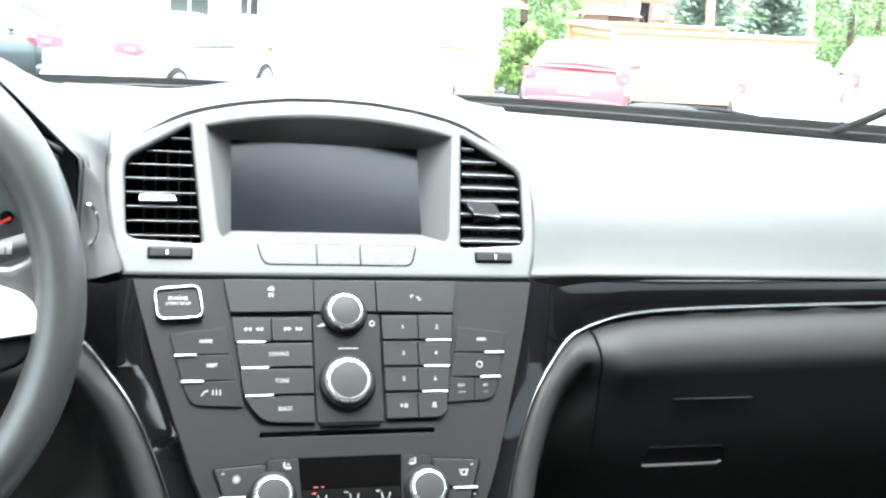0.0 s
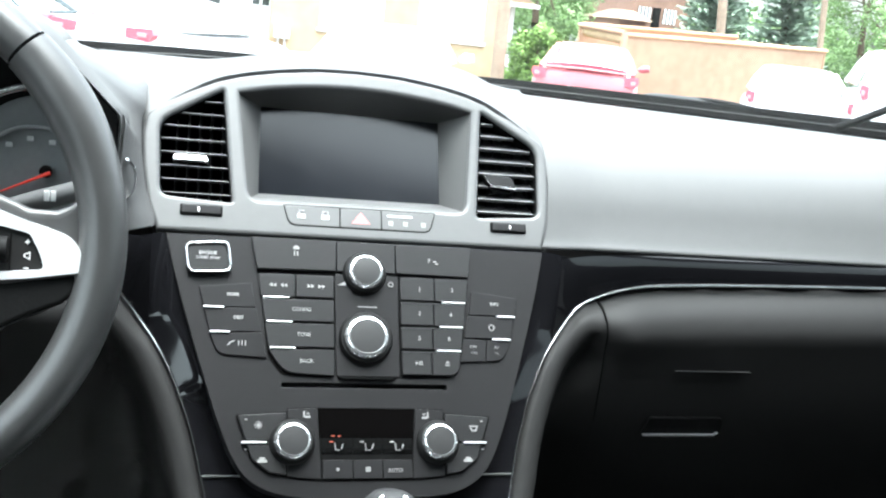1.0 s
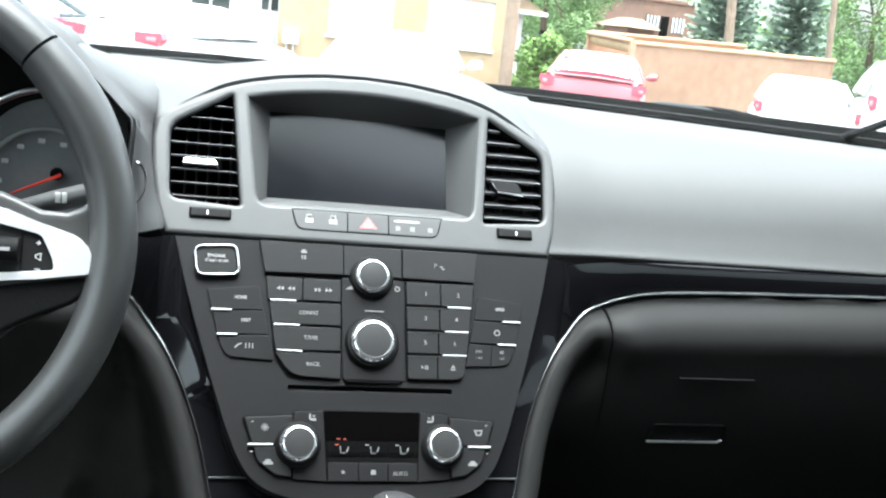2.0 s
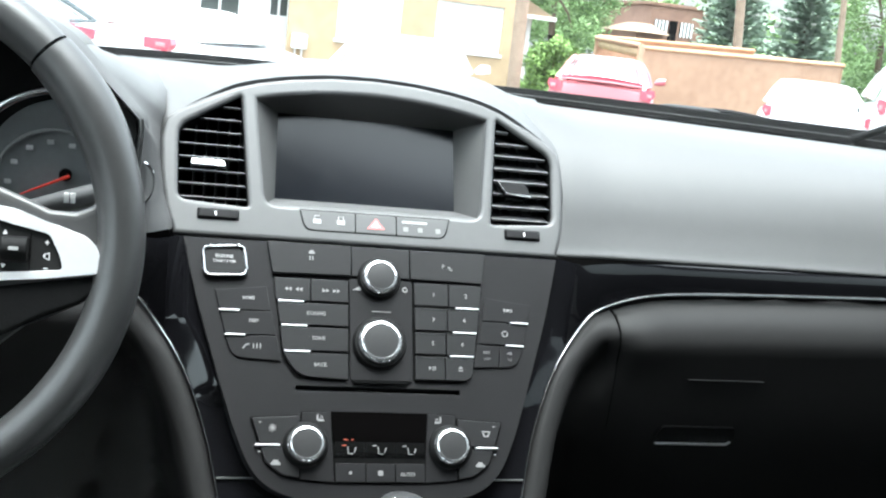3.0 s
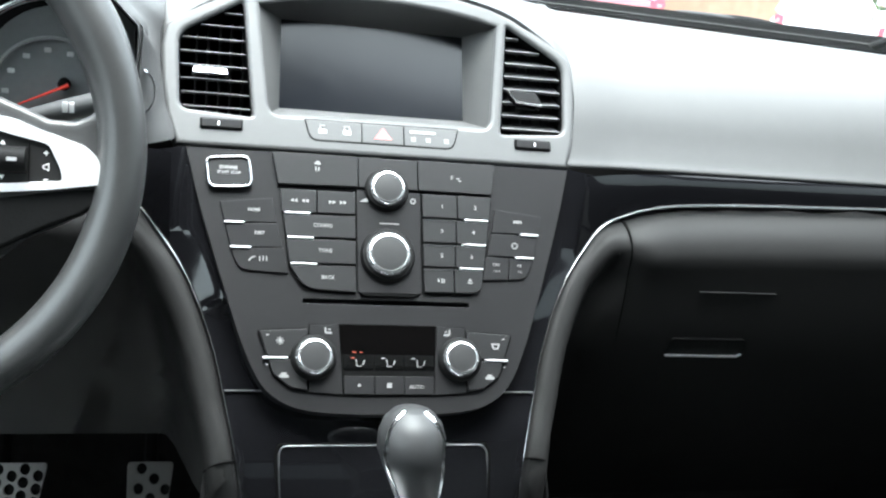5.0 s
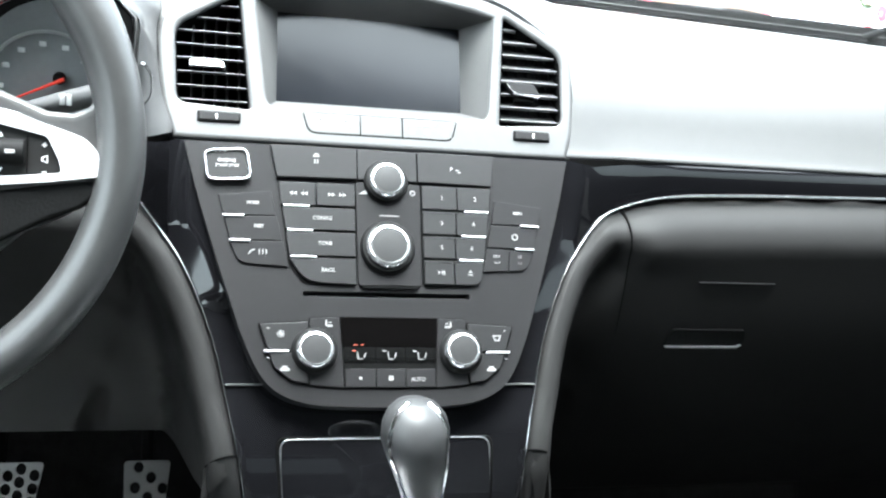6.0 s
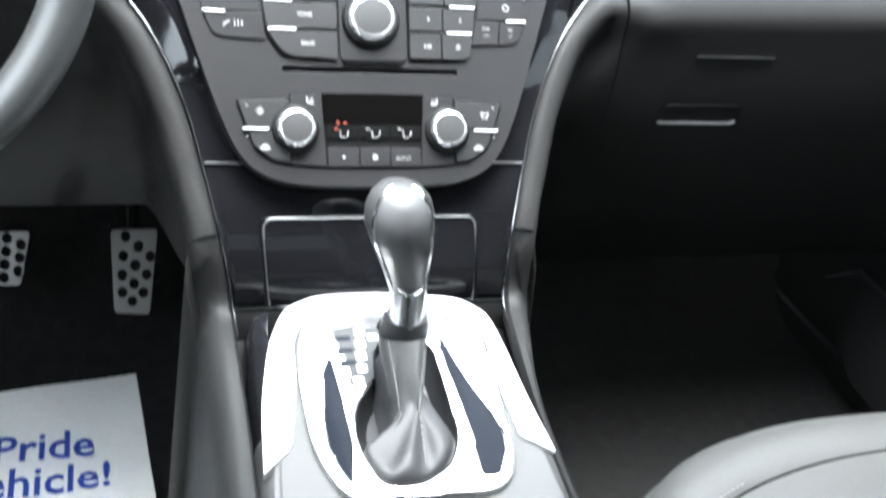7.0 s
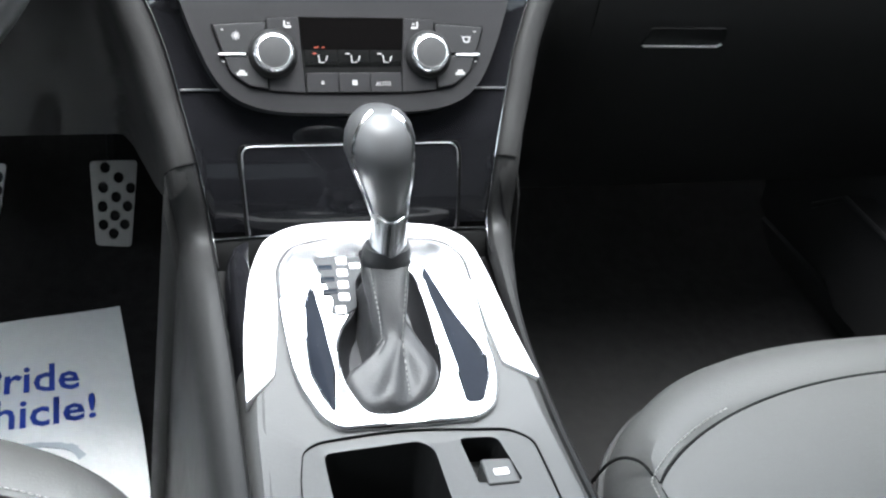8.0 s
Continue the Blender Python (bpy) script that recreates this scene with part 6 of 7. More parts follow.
for side in (1, -1):
    outline = [(-0.3, 0.3), (1.2, 0.3), (1.2, 0.99), (1.14, 1.05), (-0.3, 1.02)]
    door = tagged(part("door_%d" % (1 if side > 0 else 2), plate([Vector(q) for q in outline], 0.0, 0.05, lambda u, v, w: door_place(side, 0.76 - w, u, v), back=True), M_DOOR), "black trimmed passenger door, shut, with a pocket" if side > 0 else "black trimmed driver door, shut, with a pocket", "car door", kind="structure")
    part("armrest", block(0.62, 0.72, 0.1, 0.62, 0.78, 0.84, 0.02, 3, place=lambda x, y, z: door_place(side, x, y, z)), M_DOOR, door)
    part("door_pocket", loft([[door_place(side, x, y, z) for y, z in ((0.35, 0.42), (0.95, 0.43), (1.06, 0.50), (1.0, 0.56), (0.35, 0.55))] for x in (0.715, 0.69, 0.672)], closed=True, cap=True), M_KNEE, door)
    part("pocket_rim", tube([door_place(side, 0.672, y, z) for y, z in ((0.35, 0.55), (0.8, 0.553), (1.0, 0.56), (1.05, 0.52))], 0.004, 8), M_KNEE, door)
    tagged(part("kick_panel", plate([Vector(q) for q in ((1.2, 0.3), (1.42, 0.3), (1.42, 1.0), (1.2, 1.02))], 0.0, 0.05, lambda u, v, w: Vector((side * (0.77 - w), u, v)), back=True), M_DOOR), "black footwell side panel", "side panel", kind="structure")
    tagged(part("door_sill", block(*sorted((side * 0.7, side * 0.79)), -0.5, 1.3, 0.26, 0.42, 0.015), M_DOOR), "black plastic door sill", "door sill", kind="structure")
    tagged(part("rear_door_panel", plate([Vector(q) for q in ((-1.2, 0.3), (-0.32, 0.3), (-0.32, 1.02), (-1.2, 1.02))], 0.0, 0.05, lambda u, v, w: Vector((side * (0.76 - w), u, v)), back=True), M_DOOR), "black trimmed rear door panel", "car door", kind="structure")
    pillar = tagged(part("pillar", tube([Vector((side * 0.735, 1.16, 1.045)), Vector((side * 0.735, 1.03, 1.14)), Vector((side * 0.70, 0.85, 1.26)), Vector((side * 0.62, 0.42, 1.44))], [0.05, 0.045, 0.04, 0.04], 12, flat=0.8), M_LINER), "pale grey windshield pillar trim", "pillar", kind="structure")
    part("pillar_edge", tube(spline([(side * 0.612, 1.145, 1.086), (side * 0.64, 1.12, 1.106), (side * 0.675, 1.085, 1.137), (side * 0.69, 0.98, 1.19), (side * 0.655, 0.8, 1.3), (side * 0.585, 0.45, 1.44)], 30), 0.0045, 8), M_BLACK, pillar, "black windshield edge")
    tagged(part("rear_pillar", block(*sorted((side * 0.69, side * 0.76)), -0.45, -0.3, 1.0, 1.46, 0.01), M_LINER), "pale grey middle pillar trim", "pillar", kind="structure")
# Unseen roof; its front row reaches over the windshield to shade the console.
roof = loft([[Vector((x, y, 1.465 - 0.03 * (x / 0.6) ** 2 - (0.052 if y > 0.5 else 0.03 if y > 0.4 else 0))) for x in (-0.72, -0.5, -0.25, 0, 0.25, 0.5, 0.72)] for y in (-1.6, -1.0, -0.4, 0.2, 0.46, 0.56)])
made = bmesh.ops.extrude_face_region(roof, geom=list(roof.faces))["geom"]
bmesh.ops.translate(roof, verts=[g for g in made if isinstance(g, bmesh.types.BMVert)], vec=(0, 0, 0.03))
tagged(part("ceiling", roof, M_LINER), "pale grey fabric headliner", "headliner", kind="structure")
back = plate([Vector(p) for p in ((-0.76, 0.3), (0.76, 0.3), (0.76, 1.1), (0.6, 1.47), (-0.6, 1.47), (-0.76, 1.1))], 0, 0.06, lambda u, v, w: Vector((u, -1.6 + w, v)), holes=[[Vector(p) for p in ((-0.62, 1.08), (0.62, 1.08), (0.52, 1.4), (-0.52, 1.4))]])
tagged(part("wall_rear", back, M_SEAT), "grey rear bench wall with the rear window above", "rear wall", kind="structure")
for side in (-1, 1):
    tagged(part("wall_side", plate([Vector(p) for p in ((-1.6, 0.3), (-1.15, 0.3), (-1.15, 1.02), (-1.6, 1.05))], 0, 0.05, lambda u, v, w: Vector((side * (0.76 - w), u, v)), back=True), M_DOOR), "dark rear side trim of the cabin", "side trim", kind="structure")
# Unseen panes, all but the driver's tinted to cut side and rear light.
for side in (-1, 1):
    for name, mat, y0, y1, lab in (("side_window", M_SIDE_DIM, -0.3, 1.12, "side window glass out of view, dimmed on the passenger side"), ("rear_side_window", M_TINT, -1.2, -0.45, "unseen rear side window, tinted to hold back light")):
        tagged(part(name, plate([Vector(q) for q in ((y0, 1.02), (y1, 1.02), (min(y1, 0.5), 1.42), (y0, 1.42))], 0, 0.004, lambda u, v, w: Vector((side * (0.745 - w - 0.2 * max(0.0, v - 1.02)), u, v)), back=True), M_GLASS if side < 0 and name == "side_window" else mat), lab, "window", kind="structure")
tagged(part("rear_window", block(-0.63, 0.63, -1.575, -1.57, 1.07, 1.41), M_TINT), "unseen rear window, tinted to hold back light", "window", kind="structure")
wind = loft([[Vector((x, 1.19 - 0.03 * (x / 0.7) ** 2 - 0.74 * s, 1.06 + 0.385 * s + 0.02 * math.sin(math.pi * s) - 0.02 * (x / 0.7) ** 2 * s)) for x in [-0.72 + 0.1 * s + (1.44 - 0.2 * s) * i / 12 for i in range(13)]] for s in [k / 6 for k in range(7)]])
glass = tagged(part("windshield", wind, M_GLASS), "clear curved windshield glass", "windshield", kind="structure")
glass.visible_shadow = False
bonnet = thing("bonnet", (0, 1.6, 0.12), "black cowl and wiper arm at the foot of the windshield", "cowl")
part("cowl_panel", loft([[Vector((x, y - 0.05 * (x / 0.7) ** 2, z - 0.03 * (x / 0.7) ** 2)) for x in [-0.75 + 0.1 * i for i in range(16)]] for y, z in ((1.17, 1.088), (1.25, 1.085), (1.32, 1.078), (1.36, 0.9))]), M_BLACK, bonnet)
bump = lambda x: 0.013 * math.exp(-(((x - 0.475) / 0.055) ** 4))
part("wiper_cover", loft([[Vector((0.38 + 0.01 * i, y, 1.082 + bump(0.38 + 0.01 * i) * k)) for i in range(22)] for y, k in ((1.24, 0.0), (1.25, 0.7), (1.262, 1.15), (1.28, 1.3), (1.31, 1.2), (1.34, 0.3))]), M_KNEE, bonnet, "domed black plastic wiper cover")
part("wiper_arm", tube(spline([(0.40, 1.28, 1.085), (0.47, 1.285, 1.094), (0.55, 1.29, 1.095), (0.68, 1.30, 1.078)], 16), [0.003] * 16, 8, flat=2.0), M_BLACK, bonnet)

# ---- outside: the car park and what stands beyond it ----


def ground_z(x, y):
    d = max(0.0, min(1.0, (y - 3.0) / 8.0))
    return 0.12 - 0.6 * d * d * (3 - 2 * d)


ys = [-400, -60, -10, 2, 3, 4, 5, 6, 7, 8, 9, 10, 11, 14, 20, 30, 60, 150, 600]
xs = [-600, -100, -30, -10, 0, 10, 30, 100, 600]
tagged(part("ground", loft([[Vector((x, y, ground_z(x, y))) for x in xs] for y in ys]), M_ASPHALT), "grey worn asphalt of a car park", "ground", kind="structure")
GZ = -0.48


def car(name, label, paint, x, y, heading, scale=1.0, high=1.0, lamp_w=0.34, group="parked cars", lens=None):
    """A parked sedan seen from behind; x, y: the middle of its tail; heading: degrees clockwise from ahead."""
    th = thing(name, (x, y, GZ), label, "car", group)
    c, s = math.cos(radians(heading)), math.sin(radians(heading))
    at = lambda u, v, w: Vector((x + scale * (u * c + v * s), y + scale * (-u * s + v * c), GZ + scale * high * w))

    def ring(v, half, z0, z1, n=28):
        pts = []
        for i in range(n):
            a = 2 * math.pi * i / n
            q, r = math.cos(a), math.sin(a)
            e = 3.2
            pts.append(at(half * math.copysign(abs(q) ** (2 / e), q), v, (z0 + z1) / 2 + (z1 - z0) / 2 * math.copysign(abs(r) ** (2 / e), r)))
        return pts
    body = [(0.0, 0.70, 0.42, 0.86), (0.03, 0.80, 0.32, 0.96), (0.12, 0.86, 0.26, 1.02), (0.5, 0.9, 0.22, 1.03), (1.4, 0.92, 0.2, 1.0), (2.8, 0.92, 0.2, 0.97), (3.6, 0.9, 0.22, 0.92), (4.3, 0.84, 0.26, 0.82), (4.58, 0.74, 0.34, 0.72), (4.64, 0.6, 0.4, 0.62)]
    part("body", loft([ring(*b) for b in body], closed=True, cap=True), paint, th)
    cabin = [(0.95, 0.82, 0.30, 3.45), (1.0, 0.80, 0.42, 3.35), (1.2, 0.70, 0.74, 2.98), (1.3, 0.64, 0.92, 2.75), (1.36, 0.58, 1.02, 2.6)]

    def belt(z, half, v0, v1, n=36):
        pts = []
        for i in range(n):
            a = 2 * math.pi * i / n
            q, r = math.cos(a), math.sin(a)
            e = 3.8
            pts.append(at(half * math.copysign(abs(q) ** (2 / e), q), (v0 + v1) / 2 + (v1 - v0) / 2 * math.copysign(abs(r) ** (2 / e), r), z))
        return pts
    part("windows", loft([belt(*b) for b in cabin], closed=True), M_CARGLASS, th)
    part("roof", loft([belt(1.35, 0.592, 0.99, 2.62), belt(1.385, 0.56, 1.07, 2.5), belt(1.415, 0.49, 1.22, 2.3), belt(1.425, 0.34, 1.5, 2.0)], closed=True, cap=True), paint, th)
    for side in (-1, 1):
        for line in (((0.76, 0.42, 0.98), (0.655, 0.8, 1.2), (0.54, 1.08, 1.365)), ((0.815, 1.75, 0.97), (0.71, 1.75, 1.2), (0.58, 1.75, 1.37)), ((0.76, 3.3, 0.97), (0.655, 2.93, 1.2), (0.54, 2.55, 1.365))):
            part("window_pillar", tube([at(side * p[0], p[1], p[2]) for p in line], 0.042 * scale, 8), paint, th)
        lamp = part("tail_light", loft([[at(side * u, v, w) for u, w in ((0.86 - lamp_w, 0.83), (0.80, 0.80), (0.87, 0.9), (0.85, 0.99), (0.86 - lamp_w, 0.97))] for v in (0.14, 0.03, -0.015)], closed=True, cap=True), lens or M_TAIL, th, "tail light coloured silver" if lens else "red tail light")
        part("lamp_lens", block(*sorted((side * (0.86 - lamp_w * 0.55), side * (0.86 - lamp_w * 0.2))), -0.03, -0.015, 0.86, 0.92, 0.01, place=at), M_LENS, lamp)
        if side > 0:
            part("mirror", tube([at(side * 0.88, 2.72, 1.02), at(side * 0.96, 2.7, 1.05), at(side * 1.08, 2.68, 1.07)], [0.03, 0.075, 0.06], 10), paint, th)
        for v in (0.85, 3.62):
            wh = part("wheel", lathe([(0.0, -0.1), (0.27, -0.1), (0.33, -0.08), (0.33, 0.08), (0.27, 0.1), (0.0, 0.1)], lambda a, b, h: at(side * (0.84 + h * 0.8), v + a, 0.33 + b), 24), M_TYRE, th)
            part("wheel_rim", lathe([(0.0, 0.1), (0.22, 0.1), (0.24, 0.12), (0.0, 0.115)], lambda a, b, h: at(side * (0.84 + h * 0.8), v + a, 0.33 + b), 20), M_RIM, wh)
    part("trunk_line", tube([at(-0.66, 0.06, 1.015), at(0, -0.02, 1.035), at(0.66, 0.06, 1.015)], 0.022 * scale, 6), paint, th)
    part("number_plate", block(-0.26, 0.26, -0.012, 0.05, 0.6, 0.74, 0.005, place=at), M_BARS, th)
    part("rear_bumper", loft([ring(0.02, 0.82, 0.3, 0.55), ring(-0.05, 0.78, 0.33, 0.52)], closed=True, cap=True), paint, th)
    return th


car("parked_car", "white parked sedan with red tail lights", M_WHITECAR, -1.05, 15.8, 33, lamp_w=0.44)
car("parked_car", "dark green parked car side-on behind the white sedan", M_DARKCAR, -1.5, 17.6, -65)
# This car's tail lights are silver instead of red.
car("parked_car", "white parked car with its roof against the brick wall", M_WHITECAR, 2.2, 12.6, 20, lens=M_BARS)
red_car = car("parked_car", "pale red parked sedan with a rear spoiler", M_REDCAR, 6.4, 16.0, 24, lamp_w=0.22)
turn = Matrix.Translation((6.4, 16.0, GZ)) @ Matrix.Rotation(-radians(24), 4, "Z")
part("rear_spoiler", loft([[turn @ Vector((u, 0.08 + v + 0.12 * (u / 0.66) ** 2, 1.055 + w - 0.05 * (u / 0.66) ** 2)) for u in [-0.66 + 0.11 * k for k in range(13)]] for v, w in ((0.16, 0.0), (0.0, 0.05), (-0.06, 0.055), (-0.06, 0.0), (0.1, -0.03))]), M_SPOILER, red_car, "deep red spoiler lip")
car("parked_car", "white parked hatchback beside the rusty container", M_WHITECAR, 9.75, 15.0, 30, lamp_w=0.14)
car("parked_car", "tall white parked car with a raked windshield", M_WHITECAR, 11.05, 13.9, 30, high=1.32, lamp_w=0.14)

# rusty roll-off container
bin_ = thing("roll_off_container", (12.0, 22.5, GZ), "rusty brown steel roll-off container with open top", "container")
BL, BR = Vector((9.5, 21.6, 0)), Vector((15.1, 22.4, 0))
across = Vector((-0.1, 2.3, 0))


def bin_wall(a, b, name, z1=1.28):
    d = (b - a).normalized()
    nrm = Vector((d.y, -d.x, 0))
    n = int((b - a).length / 0.62)
    rise = lambda q: 0.026 * (q.x - BL.x)
    lift = lambda q, z: q + Vector((0, 0, z + (rise(q) if z > 0 else 0)))
    part(name, loft([[lift(a, z), lift(b, z)] for z in (GZ + 0.15, z1)] + [[lift(a - nrm * 0.06, z), lift(b - nrm * 0.06, z)] for z in (z1, GZ + 0.15)], along=True), M_RUST, bin_)
    part("top_rail", tube([lift(a, z1), lift(b, z1)], 0.05, 8), M_RAIL, bin_)
    for j in range(1, n):
        q = a.lerp(b, j / n) + nrm * 0.02
        part("side_rib", loft([[q + d * u + nrm * w + Vector((0, 0, z)) for u, w in ((-0.05, 0), (-0.035, 0.05), (0.035, 0.05), (0.05, 0))] for z in (GZ + 0.15, z1 + rise(q) - 0.03)]), M_RUST, bin_) if name == "end_wall" else None
    return n


bin_wall(BL, BR, "side_wall", 1.16)
FAR_R = BR + Vector((-1.1, 2.3, 0))
bin_wall(BL + across, FAR_R, "side_wall", 1.3)
bin_wall(BR, FAR_R, "end_wall", 1.16)
bin_wall(BL, BL + across, "end_wall", 0.5)
part("corner_post", block(BL.x - 0.06, BL.x + 0.06, BL.y - 0.06, BL.y + 0.06, GZ, 1.2, 0.01), M_RUST, bin_)
part("corner_post", block(BL.x + across.x - 0.06, BL.x + across.x + 0.06, BL.y + across.y - 0.06, BL.y + across.y + 0.06, GZ, 1.3, 0.01), M_RUST, bin_)
part("tarp_roller", tube([BL + across + Vector((0.1, -0.1, 1.14)), BL + Vector((0.12, 0.1, 1.06))], 0.13, 14), M_BRICK, bin_, "tan roll of tarp on the rim")
part("end_bar", tube([BL + across + Vector((-0.05, 0, 1.26)), BL + Vector((0, 0, 1.2))], 0.06, 8), M_RUST, bin_)
part("floor_panel", loft([[BL + Vector((0, 0, GZ + 0.15)), BR + Vector((0, 0, GZ + 0.15))], [BL + across + Vector((0, 0, GZ + 0.15)), FAR_R + Vector((0, 0, GZ + 0.15))]]), M_RUST, bin_)

for name, x, y, r, top, lean, label in (("utility_pole", 6.2, 20.0, 0.135, 9.0, -0.02, "weathered brown wooden utility pole"), ("utility_pole", 17.75, 32.0, 0.16, 11.0, -0.1, "leaning weathered wooden utility pole behind the container"), ("utility_pole", 21.55, 32.0, 0.11, 11.0, -0.09, "thin leaning wooden pole beside the trees")):
    pole = thing(name, (x, y, GZ), label, "utility pole", "utility poles")
    part("shaft", tube([Vector((x + lean * k, y, GZ + k)) for k in (0, 2, 4, 6, top)], [r, r * 0.97, r * 0.93, r * 0.9, r * 0.8], 16), M_POLE, pole)
    part("cross_arm", block(x + lean * top - 1.0, x + lean * top + 1.0, y - 0.06, y + 0.06, GZ + top - 0.8, GZ + top - 0.65, 0.01), M_POLE, pole)

# tan brick building with blank white panels
hall = thing("brick_building", (5.0, 27.0, GZ), "tan brick building with large blank white panels", "building")
BY = 26.0
WALL_H = 4.2
openings = [[Vector(p) for p in ((3.42, 0.5), (5.02, 0.5), (5.02, 3.2), (3.42, 3.2))], [Vector(p) for p in ((5.88, 0.55), (7.62, 0.55), (7.62, 1.72), (5.88, 1.72))]]
wall_at = lambda u, v, w: Vector((u, BY - w, v))
part("wall", plate([Vector(p) for p in ((2.25, GZ), (8.15, GZ), (8.15, WALL_H), (2.25, WALL_H))], -0.25, 0.0, wall_at, holes=openings), M_MORTAR, hall, smooth=False)
part("end_wall", loft([[Vector((8.15, BY, z)), Vector((8.15, BY + 9, z))] for z in (GZ, WALL_H)]), M_BRICK, hall)
part("flat_roof", block(2.0, 8.3, BY - 0.1, BY + 9, WALL_H, WALL_H + 0.25, 0.02), M_PANEL, hall)
for o in openings:
    x0, x1, z0, z1 = o[0].x, o[1].x, o[0].y, o[2].y
    part("white_panel", block(x0, x1, BY + 0.06, BY + 0.12, z0, z1), M_PANEL, hall, "blank white infill panel")
    part("sill", block(x0 - 0.05, x1 + 0.05, BY - 0.05, BY + 0.1, z0 - 0.09, z0, 0.01), M_PANEL, hall)
part("meter_box", block(2.35, 2.72, BY - 0.2, BY, 0.15, 0.5, 0.02), M_PANEL, hall)
for k in range(2):
    part("meter_pipe", tube([Vector((2.45 + 0.16 * k, BY - 0.08, 0.15)), Vector((2.45 + 0.16 * k, BY - 0.08, GZ))], 0.025, 8), M_PANEL, hall)

annex = thing("white_building", (-3.0, 30.0, GZ), "white rendered building with dark windows", "building")
AY = 27.5
aw = [[Vector(p) for p in ((x0, z0), (x1, z0), (x1, 2.6), (x0, 2.6))] for x0, x1, z0 in ((0.19, 1.12, 0.74), (1.91, 2.34, 0.86), (-4.6, -3.2, 0.95))]
part("wall", plate([Vector(p) for p in ((-9.0, GZ), (2.5, GZ), (2.5, 4.0), (-9.0, 4.0))], -0.25, 0.0, lambda u, v, w: Vector((u, AY - w, v)), holes=aw), M_PANEL, annex, smooth=False)
for o in aw:
    win = part("window", block(o[0].x, o[1].x, AY + 0.12, AY + 0.16, o[0].y, o[2].y), M_WINDOW, annex)
    part("window_bar", block((o[0].x + o[1].x) / 2 - 0.03, (o[0].x + o[1].x) / 2 + 0.03, AY + 0.05, AY + 0.12, o[0].y, o[2].y), M_PANEL, win)
part("flat_roof", block(-9.2, 2.6, AY - 0.1, AY + 8, 4.0, 4.3, 0.02), M_SHINGLE, annex)

house = thing("small_house", (9.4, 32.0, GZ), "small brick house with a shingled roof and white eaves", "house")
part("wall", block(6.5, 9.95, 31.0, 36.0, GZ, 1.62), M_DARKBRICK, house)
part("roof", loft([[Vector((6.0, 30.5, z)), Vector((10.55 - d, 30.5, z)), Vector((10.55 - d, 36.5, z)), Vector((6.0, 36.5, z))] for d, z in ((0.0, 1.7), (2.6, 3.0))], closed=True, cap=True), M_SHINGLE, house, smooth=False)
part("eave", block(6.0, 10.6, 30.45, 30.6, 1.6, 1.72, 0.01), M_PANEL, house)
part("corner_board", block(9.84, 9.98, 30.9, 31.02, GZ, 1.6), M_PANEL, house)

tower = thing("brick_block", (29.0, 62.0, GZ), "brown brick block with narrow barred windows", "building")
part("wall", block(27.0, 30.8, 60.0, 68.0, GZ, 3.75), M_DARKBRICK, tower)
part("doorway", block(28.28, 28.82, 59.95, 60.05, 1.5, 2.95), M_GAP, tower)
for x0 in (27.3, 29.0):
    win = part("window", block(x0, x0 + 0.9, 59.96, 60.05, 2.05, 2.92), M_WINDOW, tower)
    for j in range(4):
        part("window_bar", block(x0 + 0.04 + 0.23 * j, x0 + 0.16 + 0.23 * j, 59.92, 59.97, 2.05, 2.92), M_PANEL, win)
part("parapet", block(26.85, 30.95, 59.9, 68.1, 3.75, 3.95, 0.02), M_DARKBRICK, tower)
cottage = thing("far_house", (19.5, 46.0, GZ), "far house with a tan shingled roof", "house")
part("wall", block(20.05, 21.4, 46.0, 50.0, GZ, 1.85), M_DARKBRICK, cottage)
part("roof", loft([[Vector((19.9 + d * 0.4, 45.6 + d, z)), Vector((21.6 - d * 0.1, 45.6 + d, z)), Vector((21.6 - d * 0.1, 50.4 - d, z)), Vector((19.9 + d * 0.4, 50.4 - d, z))] for d, z in ((0.0, 1.85), (1.9, 2.3))], closed=True, cap=True), M_SHINGLE, cottage, smooth=False)

rng = random.Random(7)


def leaf_cloud(centres, per, size, spread):
    """Many small tilted leaves round the given centres, in one mesh."""
    bm = bmesh.new()
    for c, r in centres:
        for _ in range(per):
            d = Vector((rng.gauss(0, 1), rng.gauss(0, 1), rng.gauss(0, 1))).normalized()
            p = c + d * r * (rng.random() ** 0.4) * spread
            t = Vector((rng.gauss(0, 1), rng.gauss(0, 1), rng.gauss(0, 0.6))).normalized()
            b = t.cross(d if abs(t.dot(d)) < 0.95 else Vector((0, 0, 1))).normalized()
            s = size * rng.uniform(0.6, 1.3)
            vs = [bm.verts.new(p + t * s * u + b * s * 0.55 * v + d * s * 0.15 * (u * u)) for u, v in ((-1, 0), (0, -1), (1, 0), (0, 1))]
            bm.faces.new(vs)
    return bm


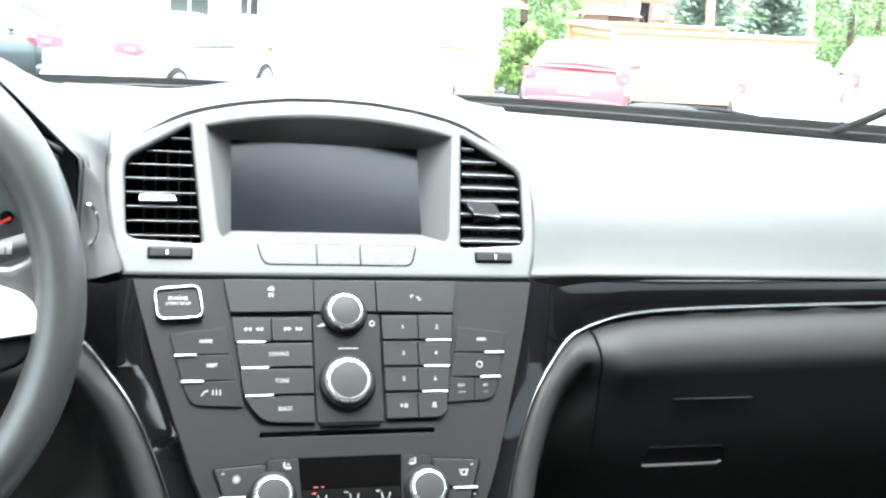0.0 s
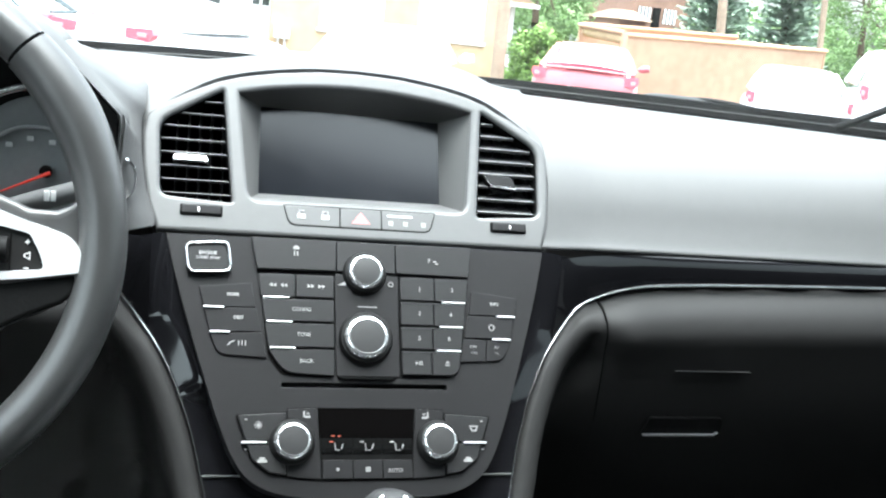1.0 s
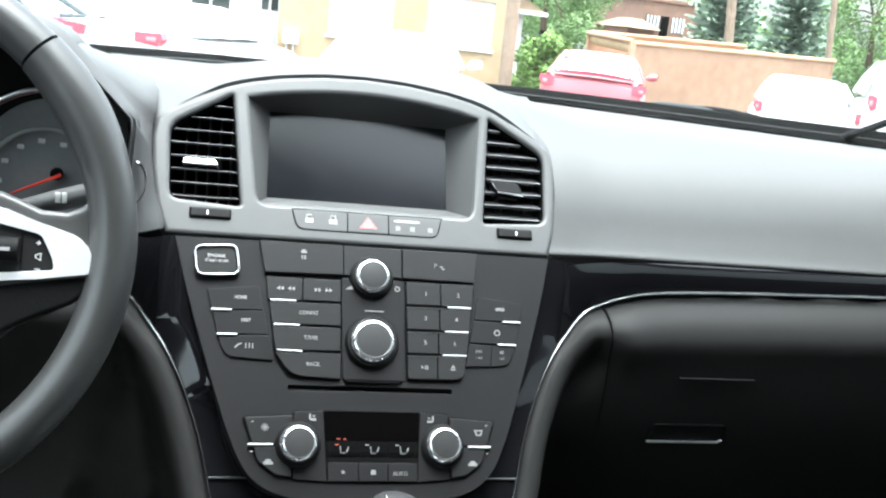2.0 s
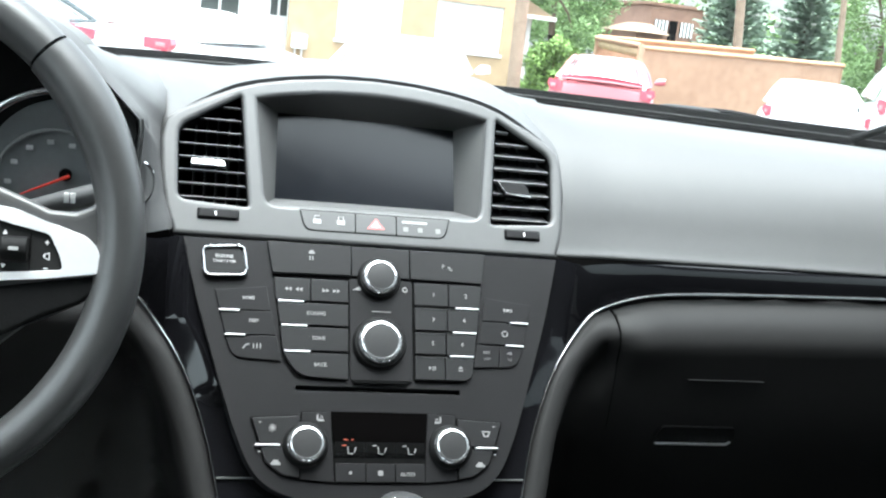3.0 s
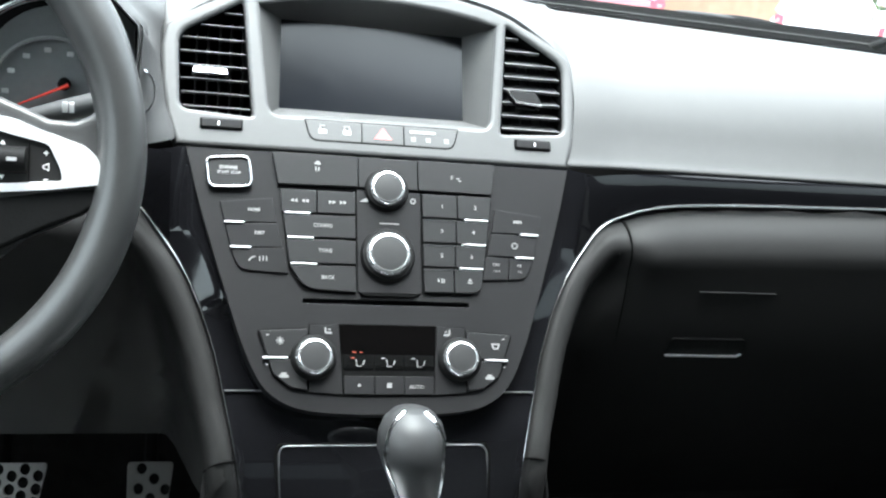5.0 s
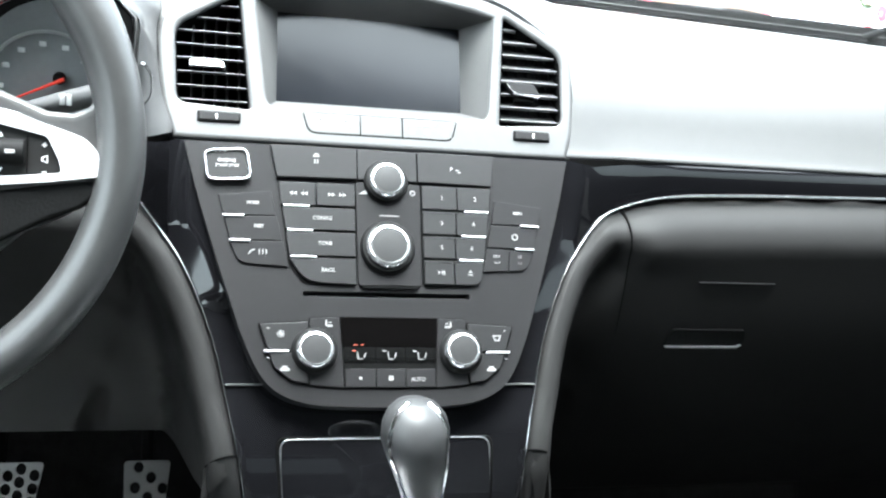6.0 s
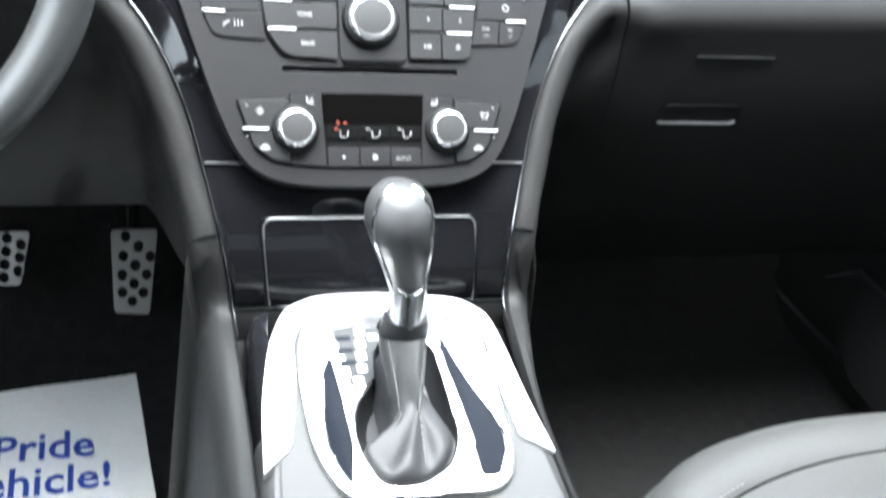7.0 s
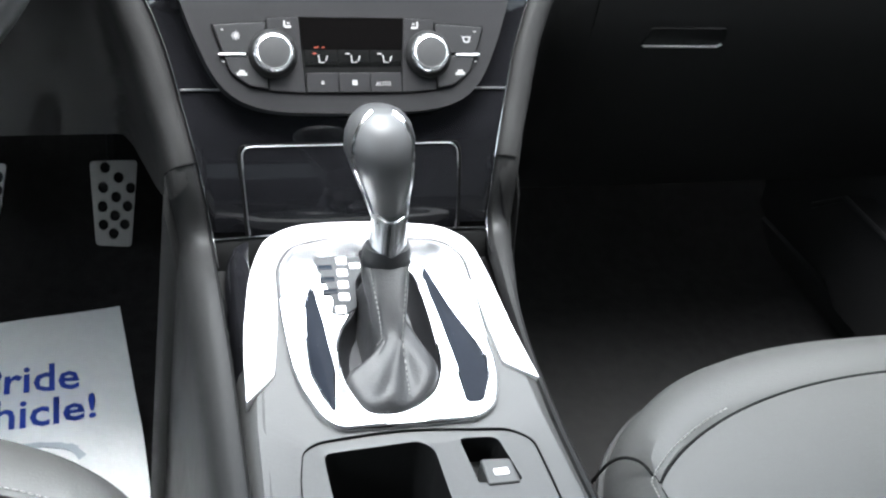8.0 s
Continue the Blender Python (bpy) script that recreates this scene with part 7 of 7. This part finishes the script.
def broad_tree(x, y, high, wide, low, label):
    tree = thing("tree", (x, y, GZ), label, "tree", "broad-leaved trees")
    trunk_top = Vector((x + rng.uniform(-0.2, 0.2), y, GZ + high * 0.45))
    part("trunk", tube([Vector((x, y, GZ)), Vector((x + 0.05, y, GZ + high * 0.2)), trunk_top], [0.2, 0.16, 0.1], 10), M_TRUNK, tree)
    clumps = []
    for _ in range(26):
        a, h = rng.uniform(0, 2 * math.pi), rng.random()
        rad = wide * (0.35 + 0.65 * math.sin(math.pi * (0.15 + 0.8 * h))) * math.sqrt(rng.random())
        c = Vector((x + rad * math.cos(a), y + rad * math.sin(a), GZ + low + (high - low) * h))
        clumps.append((c, wide * rng.uniform(0.22, 0.36)))
    for c, r in clumps[:8]:
        part("limb", tube([trunk_top - Vector((0, 0, 0.3)), trunk_top.lerp(c, 0.6) + Vector((0, 0, 0.2)), c], [0.06, 0.04, 0.015], 6), M_TRUNK, tree)
    part("crown", leaf_cloud(clumps, 520, 0.085, 1.0), M_LEAF, tree, smooth=False)
    return tree


def spruce(x, y, high, wide, label):
    tree = thing("spruce", (x, y, GZ), label, "spruce", "spruces")
    part("trunk", tube([Vector((x, y, GZ)), Vector((x, y, GZ + high))], [0.18, 0.02], 8), M_TRUNK, tree)
    bm = bmesh.new()
    z = 0.7
    while z < high:
        reach = wide * (1 - z / high) ** 0.8
        n = 17 if z < high * 0.7 else 10
        for i in range(n):
            a = 2 * math.pi * i / n + rng.uniform(-0.25, 0.25)
            ln = reach * rng.uniform(0.75, 1.1)
            d = Vector((math.cos(a), math.sin(a), -0.22 + 0.25 * z / high + rng.uniform(-0.1, 0.1)))
            root = GZ + z + rng.uniform(-0.16, 0.16)
            side = Vector((-math.sin(a), math.cos(a), 0))
            for k in range(20):
                t = (k + 0.5) / 20
                p = Vector((x, y, root)) + d * ln * t + Vector((0, 0, 0.18 * ln * t * t))
                for sg in (-1, 1):
                    s = 0.22 * (1.1 - 0.6 * t) * rng.uniform(0.7, 1.2)
                    tip = p + side * sg * s + d * s * 0.7 + Vector((0, 0, rng.uniform(-0.16, 0.03)))
                    vs = [bm.verts.new(q) for q in (p - d * 0.05, p + side * sg * s * 0.4 - d * 0.06 + Vector((0, 0, -0.05)), tip, p + d * 0.12)]
                    bm.faces.new(vs)
        z += high / 30
    part("boughs", bm, M_SPRUCE, tree, smooth=False)
    return tree


spruce(21.7, 40.0, 8.6, 2.15, "blue-green spruce behind the container")
spruce(25.3, 40.5, 7.6, 2.1, "blue-green spruce beside the poles")
broad_tree(15.2, 44.0, 8.5, 3.2, 1.2, "leafy green tree behind the small house")
broad_tree(18.6, 52.0, 9.5, 3.2, 1.6, "leafy green tree behind the far house")
broad_tree(30.2, 42.0, 9.0, 3.4, 0.8, "dense green tree beyond the container")
broad_tree(34.5, 46.0, 9.5, 3.6, 0.8, "dense green tree beyond the container")
broad_tree(12.4, 40.0, 7.5, 2.4, 1.8, "leafy green tree above the shrub")
broad_tree(-3.6, 34.0, 7.5, 2.2, 1.0, "green tree over the white building")
broad_tree(-8.0, 24.0, 6.0, 2.0, 0.6, "green tree beside the parked cars")
shrub = thing("shrub", (8.35, 24.0, GZ), "bright green rounded shrub beside the pole", "shrub")
cl = []
for _ in range(42):
    a, h = rng.uniform(0, 2 * math.pi), rng.random()
    rad = 0.78 * math.sqrt(rng.random()) * math.sqrt(max(0.05, 1 - (h - 0.2) ** 2 / 0.8))
    cl.append((Vector((8.35 + rad * math.cos(a), 24.0 + rad * math.sin(a), GZ + 0.15 + 1.35 * h)), 0.24))
part("stems", joined(*[tube([Vector((8.35, 24.0, GZ)), c], [0.03, 0.01], 5) for c, r in cl[:9]]), M_TRUNK, shrub)
part("foliage", leaf_cloud(cl, 170, 0.055, 1.0), M_SHRUB, shrub, smooth=False)
woods = part("far_woods", leaf_cloud([(Vector((x, 90 + rng.uniform(-6, 6), GZ + rng.uniform(1.0, 4.5))), 3.0) for x in range(-30, 90, 3)], 260, 0.5, 1.0), M_LEAF, None, smooth=False)
tagged(woods, "far green woods beyond the houses", "woods", kind="stuff")
